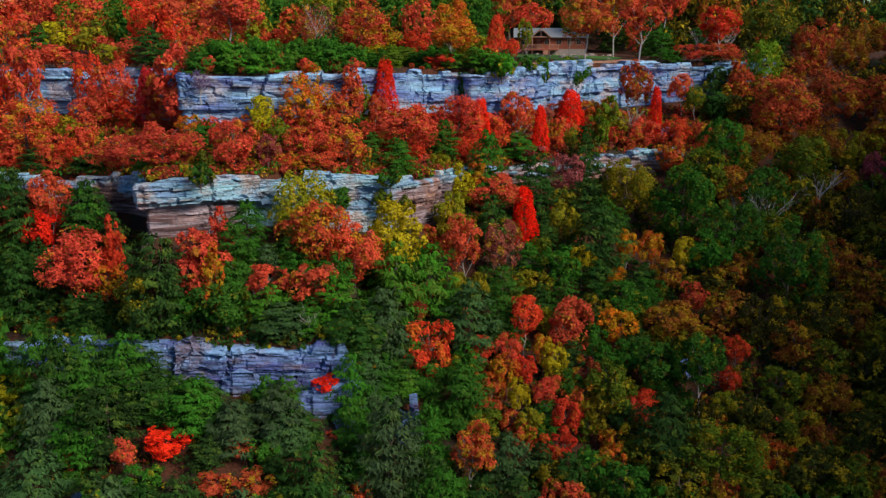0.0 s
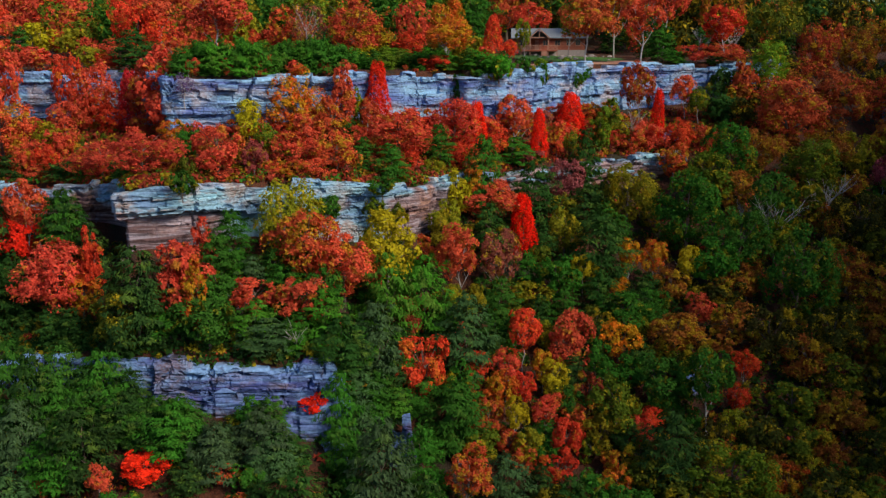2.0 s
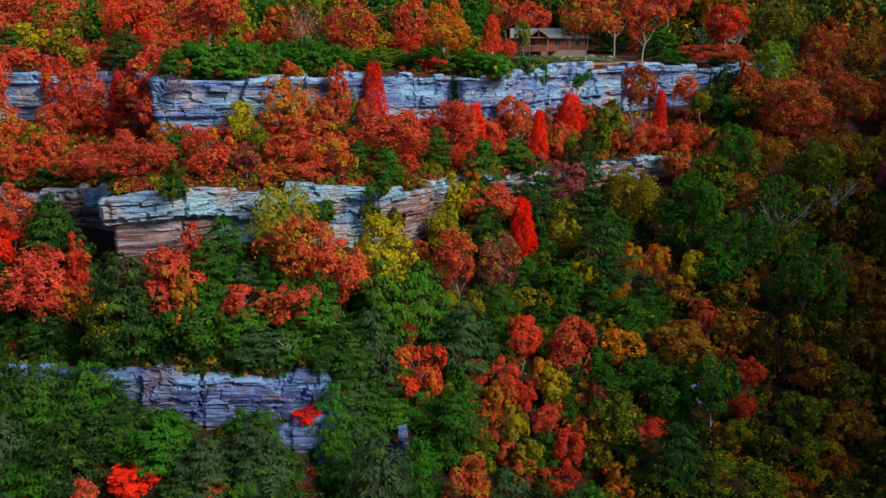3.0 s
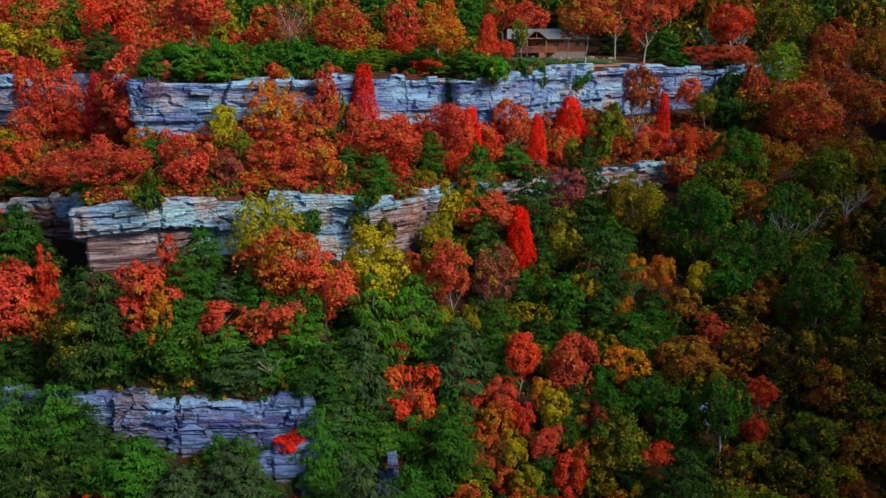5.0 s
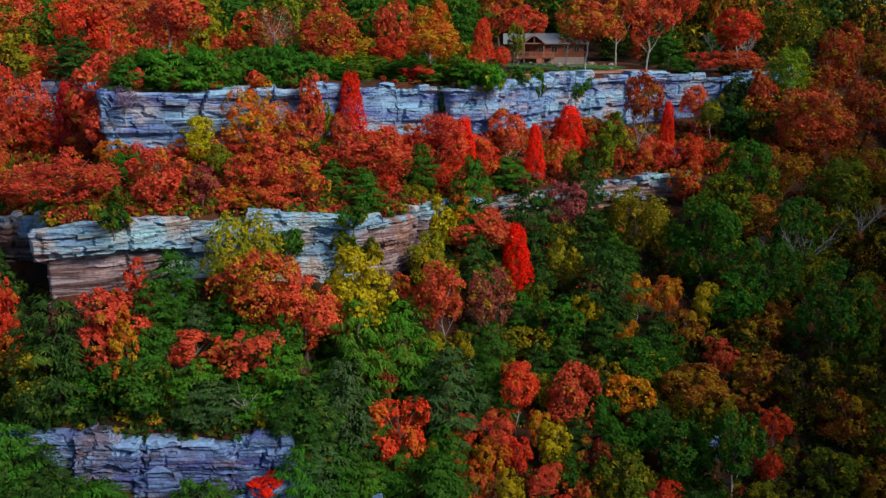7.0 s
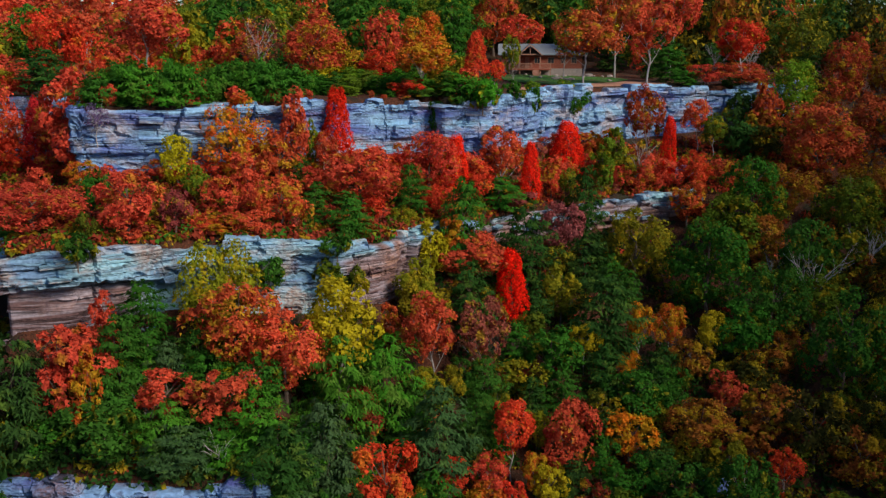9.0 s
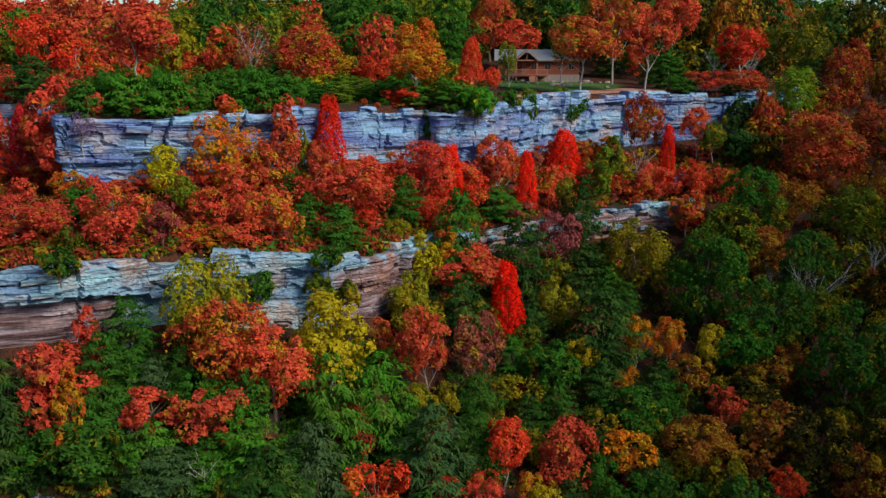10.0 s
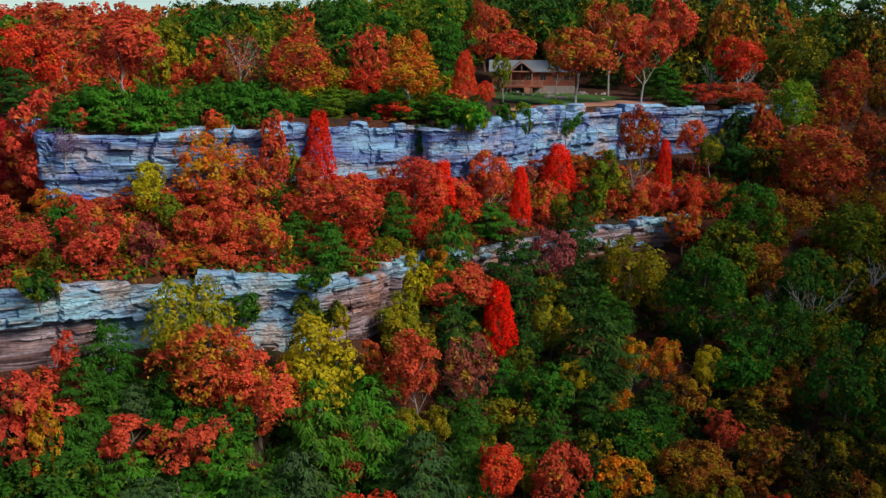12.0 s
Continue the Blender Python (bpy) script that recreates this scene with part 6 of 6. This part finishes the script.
distant_woods("olive-green woods along the edge of the hillside", "olive", [
    (46.7, 87.6, 6.8, 6.4),
    (21.0, 88.2, 6.7, 5.9),
    (52.4, 93.1, 8.7, 7.5),
    (55.3, 98.6, 10.1, 7.9),
    (59.3, 109.3, 8.2, 6.8),
    (71.1, 134.4, 10.9, 8.9),
    (74.7, 141.2, 11.4, 10.1),
    (13.4, 88.1, 4.9, 3.9),
    (62.2, 128.4, 11.0, 8.4),
    (34.0, 89.8, 5.7, 5.2),
    (4.0, 86.8, 4.4, 3.9),
    (56.7, 112.8, 7.2, 6.4),
    (48.7, 90.4, 7.5, 7.1),
    (23.7, 88.5, 8.3, 7.1),
    (18.3, 88.0, 4.9, 3.9),
    (45.7, 91.2, 7.1, 6.5),
    (60.5, 114.3, 8.9, 8.5),
    (-80.8, 154.1, 10.5, 9.9),
    (-137.8, 259.9, 17.3, 12.8),
], False, 0.16)
distant_woods("red woods along the edge of the hillside", "red", [
    (-71.0, 138.6, 4.9, 4.0),
    (-59.8, 126.6, 3.9, 3.5),
    (-65.1, 131.8, 4.6, 3.8),
    (-67.6, 145.6, 8.5, 4.3),
], False, 0.16)
distant_woods("rust-red woods along the edge of the hillside", "rust", [
    (-70.0, 146.0, 11.5, 5.7),
    (-67.3, 127.8, 6.5, 5.6),
    (-62.8, 119.0, 12.3, 6.0),
    (-79.7, 153.9, 4.2, 4.8),
    (-76.2, 153.3, 6.4, 6.7),
    (-59.7, 126.6, 7.3, 5.8),
    (-78.3, 164.6, 6.0, 5.6),
    (-58.1, 117.7, 9.5, 4.1),
    (-69.9, 145.9, 6.8, 4.7),
    (-66.4, 137.3, 7.5, 6.0),
    (-66.4, 130.2, 6.3, 5.8),
    (-71.7, 140.3, 7.6, 6.8),
    (-154.5, 306.5, 17.9, 15.8),
    (-75.5, 153.1, 9.4, 9.4),
], False, 0.16)
distant_woods("dull russet woods along the edge of the hillside", "rustbrown", [
    (100.4, 198.5, 11.2, 9.8),
    (90.7, 184.5, 11.7, 9.7),
    (92.7, 199.1, 14.5, 11.8),
    (98.4, 190.6, 10.6, 9.5),
    (105.4, 200.5, 15.6, 11.5),
], False, 0.16)
distant_woods("orange and rust woods along the edge of the hillside", "rusty", [
    (-74.4, 147.0, 10.0, 5.2),
    (-63.8, 127.2, 5.3, 4.4),
    (-76.7, 147.3, 7.8, 5.2),
    (-89.7, 189.6, 11.0, 9.9),
    (-98.7, 205.4, 17.5, 13.5),
], False, 0.16)
distant_woods("yellow-green woods along the edge of the hillside", "yellowgreen", [
    (30.9, 89.6, 7.2, 5.4),
    (60.7, 118.9, 9.0, 6.7),
    (4.2, 89.9, 4.3, 3.4),
    (6.5, 86.6, 4.0, 3.3),
    (14.3, 87.5, 3.8, 3.3),
    (-72.5, 146.7, 6.4, 4.3),
    (41.8, 86.7, 6.4, 6.0),
    (5.9, 89.9, 4.3, 3.1),
    (-59.9, 118.3, 9.7, 3.6),
    (1.2, 86.0, 4.1, 3.3),
    (85.9, 161.4, 13.8, 10.9),
], False, 0.16)
distant_woods("brown trees crowded together on the shaded hillside", "brown", [
    (86.7, 205.8, 9.1, 7.5),
    (61.8, 182.1, 5.1, 4.3),
    (73.9, 169.4, 5.9, 5.4),
    (50.2, 173.3, 6.0, 5.6),
    (57.3, 165.6, 4.4, 3.4),
    (64.0, 156.6, 5.6, 5.0),
    (54.0, 154.2, 4.6, 3.9),
    (55.3, 145.2, 6.6, 5.1),
    (43.0, 145.9, 3.9, 3.2),
    (57.7, 127.5, 10.1, 7.8),
    (42.3, 134.7, 3.7, 2.9),
], False, 0.50)
distant_woods("brown trees crowded together on the shaded hillside", "brown", [
    (53.0, 120.8, 3.5, 2.7),
    (37.3, 130.2, 4.2, 3.2),
    (36.8, 122.2, 6.8, 5.1),
    (49.0, 110.5, 4.3, 3.2),
    (35.0, 120.6, 5.1, 4.5),
    (43.4, 109.7, 3.7, 2.8),
    (43.5, 107.8, 3.8, 2.8),
    (44.9, 105.2, 4.4, 3.2),
], False, 0.50)
distant_woods("dark olive trees crowded together on the shaded hillside", "darkolive", [
    (81.2, 191.4, 7.8, 6.8),
    (63.5, 186.7, 5.1, 3.9),
    (54.9, 175.7, 5.0, 3.8),
    (50.2, 168.4, 7.3, 5.4),
    (67.7, 151.2, 4.6, 3.7),
    (57.9, 149.9, 5.3, 4.4),
    (48.7, 128.5, 3.7, 3.0),
    (36.7, 127.6, 5.6, 5.5),
    (53.2, 108.1, 4.6, 4.0),
    (50.1, 101.7, 6.1, 5.4),
], False, 0.50)
distant_woods("green trees crowded together on the shaded hillside", "green", [
    (66.9, 156.7, 4.2, 3.3),
    (32.8, 141.5, 4.5, 3.2),
    (55.8, 115.7, 4.2, 3.7),
    (28.7, 128.3, 3.8, 2.7),
    (18.3, 134.8, 4.0, 3.0),
    (27.0, 124.8, 4.6, 3.8),
    (13.2, 123.1, 4.4, 3.5),
], False, 0.50)
distant_woods("olive-green trees crowded together on the shaded hillside", "olive", [
    (71.1, 154.1, 7.4, 6.5),
    (60.5, 155.3, 5.2, 4.5),
    (48.2, 155.9, 4.1, 3.2),
    (53.3, 146.5, 8.6, 6.7),
    (51.2, 143.8, 4.8, 3.5),
    (54.5, 128.3, 4.9, 4.1),
    (30.5, 146.5, 3.9, 3.2),
    (54.6, 122.2, 3.9, 2.8),
    (45.3, 126.4, 4.7, 3.8),
    (44.9, 122.7, 4.2, 2.9),
    (33.2, 129.5, 3.9, 2.7),
], False, 0.50)
distant_woods("olive-green trees crowded together on the shaded hillside", "olive", [
    (51.3, 112.6, 3.9, 2.7),
    (47.2, 115.1, 7.0, 5.6),
    (38.2, 118.6, 4.0, 2.9),
    (13.2, 131.1, 4.1, 3.1),
    (36.2, 114.0, 3.9, 2.9),
    (28.4, 119.1, 3.6, 2.6),
    (29.4, 117.7, 3.9, 2.6),
    (26.3, 119.2, 3.9, 3.1),
], False, 0.50)
distant_woods("red trees crowded together on the shaded hillside", "red", [
    (-64.7, 144.8, 10.9, 4.2),
    (7.7, 144.1, 5.2, 4.2),
    (-51.6, 142.8, 11.3, 4.2),
    (-48.0, 142.8, 5.6, 4.1),
    (-45.0, 140.5, 4.8, 4.0),
    (2.7, 138.0, 4.8, 4.0),
    (-4.0, 131.9, 3.6, 2.9),
    (-48.3, 124.6, 4.6, 3.6),
], False, 0.50)
distant_woods("rust-red trees crowded together on the shaded hillside", "rust", [
    (35.3, 160.8, 4.4, 4.1),
    (32.1, 159.9, 3.5, 2.8),
    (31.6, 159.8, 5.8, 4.6),
    (26.9, 158.9, 4.0, 3.4),
    (23.2, 159.1, 4.4, 3.8),
    (19.4, 156.2, 3.8, 3.3),
    (-61.7, 144.2, 12.6, 5.8),
    (-48.3, 142.7, 10.3, 7.1),
    (-49.9, 142.6, 3.9, 2.9),
    (-55.6, 139.5, 3.8, 2.8),
    (-40.6, 138.7, 3.8, 3.0),
    (-10.4, 134.0, 4.1, 2.9),
    (-40.2, 133.6, 4.2, 3.0),
    (-60.8, 132.2, 4.0, 2.7),
    (-49.4, 131.0, 4.6, 3.6),
    (-15.8, 126.8, 3.9, 2.6),
    (-51.2, 126.7, 4.3, 3.4),
    (-18.8, 126.5, 4.6, 4.0),
    (-30.0, 125.0, 4.1, 3.2),
    (-56.7, 126.0, 4.5, 3.7),
], False, 0.50)
distant_woods("dull russet trees crowded together on the shaded hillside", "rustbrown", [
    (71.7, 192.4, 5.3, 4.1),
    (79.1, 179.7, 11.6, 8.7),
    (67.0, 186.5, 6.4, 5.2),
    (53.1, 173.3, 5.1, 4.0),
    (51.6, 174.1, 10.0, 3.7),
    (51.2, 174.0, 8.5, 5.3),
    (42.4, 161.9, 5.3, 4.0),
], False, 0.50)
distant_woods("orange and rust trees crowded together on the shaded hillside", "rusty", [
    (29.5, 158.7, 3.8, 2.7),
    (-49.9, 142.9, 5.9, 4.2),
    (-48.5, 133.1, 3.5, 2.8),
    (-51.6, 125.1, 4.0, 2.7),
], False, 0.50)
distant_woods("yellow-green trees crowded together on the shaded hillside", "yellowgreen", [
    (68.4, 162.8, 9.1, 6.8),
    (55.4, 140.3, 4.6, 3.8),
    (28.9, 160.2, 4.8, 4.0),
    (51.5, 129.8, 3.9, 3.0),
    (57.3, 119.2, 9.5, 7.3),
    (17.4, 142.4, 4.8, 3.7),
    (52.2, 111.4, 5.4, 4.2),
    (-51.9, 134.1, 4.8, 3.9),
    (8.8, 132.5, 3.8, 2.8),
    (25.0, 123.3, 3.7, 2.8),
    (11.1, 123.4, 5.1, 4.4),
], False, 0.50)


# ---- the cabin above the cliff ----
def box(bm, x0, x1, y0, y1, z0, z1):
    made = bmesh.ops.create_cube(bm, size=1.0)["verts"]
    for v in made:
        v.co = Vector(((x0 + x1) / 2 + v.co.x * (x1 - x0), (y0 + y1) / 2 + v.co.y * (y1 - y0), (z0 + z1) / 2 + v.co.z * (z1 - z0)))
    return made


def part(name, bm, material, parent, label=""):
    ob = new(name, bm_mesh(name, bm, material))
    ob.parent = parent
    return tagged(ob, label)


def slope(bm, low, high, thick):
    """A roof plane: low and high are the two ends of its eave and of its ridge."""
    quad = [Vector(q) for q in (*low, *reversed(high))]
    n = (quad[1] - quad[0]).cross(quad[3] - quad[0]).normalized() * thick
    if n.z < 0:
        n = -n
    a = [bm.verts.new(q) for q in quad]
    b = [bm.verts.new(q + n) for q in quad]
    bm.faces.new(reversed(a))
    bm.faces.new(b)
    for i in range(4):
        bm.faces.new((a[i], a[(i + 1) % 4], b[(i + 1) % 4], b[i]))


def build_cabin():
    cabin = new("cabin")
    cabin.matrix_basis = pose(19.1, 195.5, -0.1, 0, 0, -4) @ Matrix.Diagonal((0.84, 0.84, 0.94, 1))
    tagged(cabin, "red-brown log cabin with grey roof and a raised porch", "house")
    floor_z, eave, ridge = 2.35, 4.75, 6.5
    bm = bmesh.new()
    box(bm, -6.3, 9.9, 0.4, 8.0, 0.4, floor_z)
    part("foundation", bm, STONE, cabin, "pinkish stone foundation")
    # walls of stacked logs, with openings left between the courses' ends
    openings = ((-5.0, -3.6), (-1.5, -0.6), (0.3, 1.6), (3.0, 4.3), (5.6, 6.6), (7.7, 8.8))
    z = floor_z
    n = 0
    while z < eave - 0.05:
        runs, x = [], -6.2
        for a, b in openings:
            low = floor_z if a == -1.5 else floor_z + 0.85
            if low <= z < floor_z + 2.0:
                runs.append((x, a))
                x = b
        runs.append((x, 9.8))
        course = bmesh.new()
        for a, b in runs:
            box(course, a, b, 0.5 + 0.02 * (n % 2), 0.75, z, z + 0.215)
        for x0 in (-6.2, 9.55):
            box(course, x0, x0 + 0.25, 0.76, 7.64, z, z + 0.215)
        box(course, -6.2, 9.8, 7.65, 7.9, z, z + 0.215)
        part("log_course", course, LOGS, cabin)
        z += 0.225
        n += 1
    for a, b in openings:
        if a == -1.5:
            bm = bmesh.new()
            box(bm, a + 0.03, b - 0.03, 0.6, 0.66, floor_z, floor_z + 2.0)
            door = part("door", bm, TRIM, cabin)
            bm = bmesh.new()
            box(bm, a + 0.72, a + 0.78, 0.54, 0.6, floor_z + 0.95, floor_z + 1.08)
            part("handle", bm, ROOFING, door)
            continue
        bm = bmesh.new()
        z0, z1 = floor_z + 0.85, floor_z + 2.0
        for q in ((a, b, z0, z0 + 0.09), (a, b, z1 - 0.09, z1), (a, a + 0.09, z0 + 0.09, z1 - 0.09), (b - 0.09, b, z0 + 0.09, z1 - 0.09),
                  ((a + b) / 2 - 0.03, (a + b) / 2 + 0.03, z0 + 0.09, z1 - 0.09)):
            box(bm, q[0], q[1], 0.44, 0.62, q[2], q[3])
        window = part("window", bm, TRIM, cabin)
        bm = bmesh.new()
        box(bm, a + 0.05, b - 0.05, 0.64, 0.66, z0 + 0.05, z1 - 0.05)
        part("pane", bm, GLASS, window)
    bm = bmesh.new()
    slope(bm, ((-6.9, -0.3, eave - 0.1), (10.5, -0.3, eave - 0.1)), ((-6.9, 4.2, ridge), (10.5, 4.2, ridge)), 0.16)
    slope(bm, ((-6.9, 8.7, eave - 0.1), (10.5, 8.7, eave - 0.1)), ((-6.9, 4.2, ridge), (10.5, 4.2, ridge)), 0.16)
    part("roof", bm, ROOFING, cabin, "grey metal roof")
    for x0 in (-6.15, 9.55):
        bm = bmesh.new()
        tri = [(x0, 0.5, eave), (x0, 7.9, eave), (x0, 4.2, ridge - 0.08)]
        a = [bm.verts.new(q) for q in tri]
        b = [bm.verts.new((q[0] + 0.2, q[1], q[2])) for q in tri]
        bm.faces.new(a)
        bm.faces.new(reversed(b))
        for i in range(3):
            bm.faces.new((a[i], b[i], b[(i + 1) % 3], a[(i + 1) % 3]))
        part("gable", bm, LOGS, cabin)
    # the porch: a steep gable on posts over a deck
    bm = bmesh.new()
    slope(bm, ((-2.9, -3.2, 4.75), (-2.9, 2.5, 4.75)), ((-0.6, -3.2, 6.55), (-0.6, 2.5, 6.55)), 0.14)
    slope(bm, ((1.7, -3.2, 4.75), (1.7, 2.5, 4.75)), ((-0.6, -3.2, 6.55), (-0.6, 2.5, 6.55)), 0.14)
    part("porch_roof", bm, ROOFING, cabin)
    for way in (-1, 1):
        bm = bmesh.new()
        slope(bm, ((-0.6 + way * 2.32, -3.3, 4.62), (-0.6 + way * 2.32, -3.12, 4.62)), ((-0.6, -3.3, 6.42), (-0.6, -3.12, 6.42)), 0.17)
        part("barge_board", bm, TRIM, cabin, "pale timber barge board")
    for x0, z0, z1, w in ((-2.6, 0.9, 4.9, 0.1), (1.4, 0.9, 4.9, 0.1), (-0.6, 4.9, 6.4, 0.07), (3.4, 0.9, 3.3, 0.08), (-4.6, 0.9, 3.3, 0.08)):
        bm = bmesh.new()
        box(bm, x0 - w, x0 + w, -3.0, -3.0 + 2 * w, z0, z1)
        part("post", bm, TRIM, cabin)
    bm = bmesh.new()
    box(bm, -2.6, 1.4, -3.0, -2.85, 4.78, 4.95)
    part("tie_beam", bm, TRIM, cabin)
    bm = bmesh.new()
    box(bm, -4.7, 3.5, -3.1, 0.38, floor_z - 0.2, floor_z)
    part("deck", bm, LOGS, cabin)
    for x0, x1 in ((-4.6, -0.1), (1.1, 3.4)):
        bm = bmesh.new()
        box(bm, x0, x1, -3.02, -2.94, floor_z + 0.9, floor_z + 1.0)
        box(bm, x0, x1, -3.02, -2.94, floor_z + 0.12, floor_z + 0.18)
        x = x0 + 0.15
        while x < x1:
            box(bm, x - 0.02, x + 0.02, -3.0, -2.96, floor_z + 0.18, floor_z + 0.9)
            x += 0.16
        part("railing", bm, TRIM, cabin)
    bm = bmesh.new()
    for k in range(6):
        box(bm, -0.1, 1.1, -3.1 - 0.28 * (k + 1), -3.1 - 0.28 * k, 0.8, floor_z - 0.2 - 0.19 * k)
    part("steps", bm, TRIM, cabin)
    bm = bmesh.new()
    box(bm, 5.2, 6.1, 4.4, 5.3, 5.6, 7.3)
    part("chimney", bm, STONE, cabin)


build_cabin()


def build_patch(name, label, category, x0, x1, ylow, yhigh, material, lift):
    """A patch of ground cover with a ragged edge, lying on the plateau."""
    verts, n = [], 30
    for i in range(n + 1):
        x = x0 + (x1 - x0) * i / n
        taper = math.sin(math.pi * min(1, max(0, i / n))) ** 0.4 if 0 < i < n else 0.0
        a, b = ylow(x) + 0.8 * smooth_noise(x * 0.5, 3), yhigh(x) + 0.8 * smooth_noise(x * 0.4, 9)
        a, b = (a + b) / 2 - (b - a) / 2 * taper, (a + b) / 2 + (b - a) / 2 * taper
        for k in range(17):
            y = a + (b - a) * k / 16
            verts.append((x, y, lie(x, y) + lift))
    faces = [tuple(reversed(f)) for f in grid_faces(n + 1, 17)]
    return tagged(new(name, mesh_of(name, verts, faces, material, True)), label, category, kind="structure")


build_patch("lawn", "short green lawn in front of the cabin", "lawn", 12.0, 34.0, lambda x: max(175.0, along(UPPER, x) + 7), lambda x: 195.0, LAWN, 0.09)


def build_boulder(x, y, size, stock):
    ob = new("boulder", dice.choice(stock))
    ob.matrix_basis = pose(x, y, lie(x, y) + size * 0.22, dice.uniform(-10, 10), dice.uniform(-10, 10), dice.uniform(0, 360)) @ Matrix.Diagonal((size * 1.2, size * 0.9, size * 0.6, 1))
    return tagged(ob, "pale grey boulder at the edge of the lawn", "boulder", "boulders round the lawn")

build_patch("bare_earth", "strip of bare tan earth behind the cliff edge", "earth", 13.0, 52.0, lambda x: along(UPPER, x) + 1.6, lambda x: along(UPPER, x) + 9.0, EARTH, 0.05)


def boulder_mesh(seed):
    bm = bmesh.new()
    bmesh.ops.create_icosphere(bm, subdivisions=2, radius=0.6)
    for v in bm.verts:
        v.co *= 1 + 0.5 * noise.noise(v.co * 1.8 + Vector((seed, 0, 0)))
    return bm_mesh("boulder", bm, STONE)


BOULDERS = [boulder_mesh(70 + k) for k in range(5)]
for k in range(22):
    build_boulder(17.0 + dice.uniform(0, 1) * 16, (194.3 if k % 3 else 187.0) + dice.uniform(-0.9, 0.9), dice.uniform(0.35, 1.0), BOULDERS)
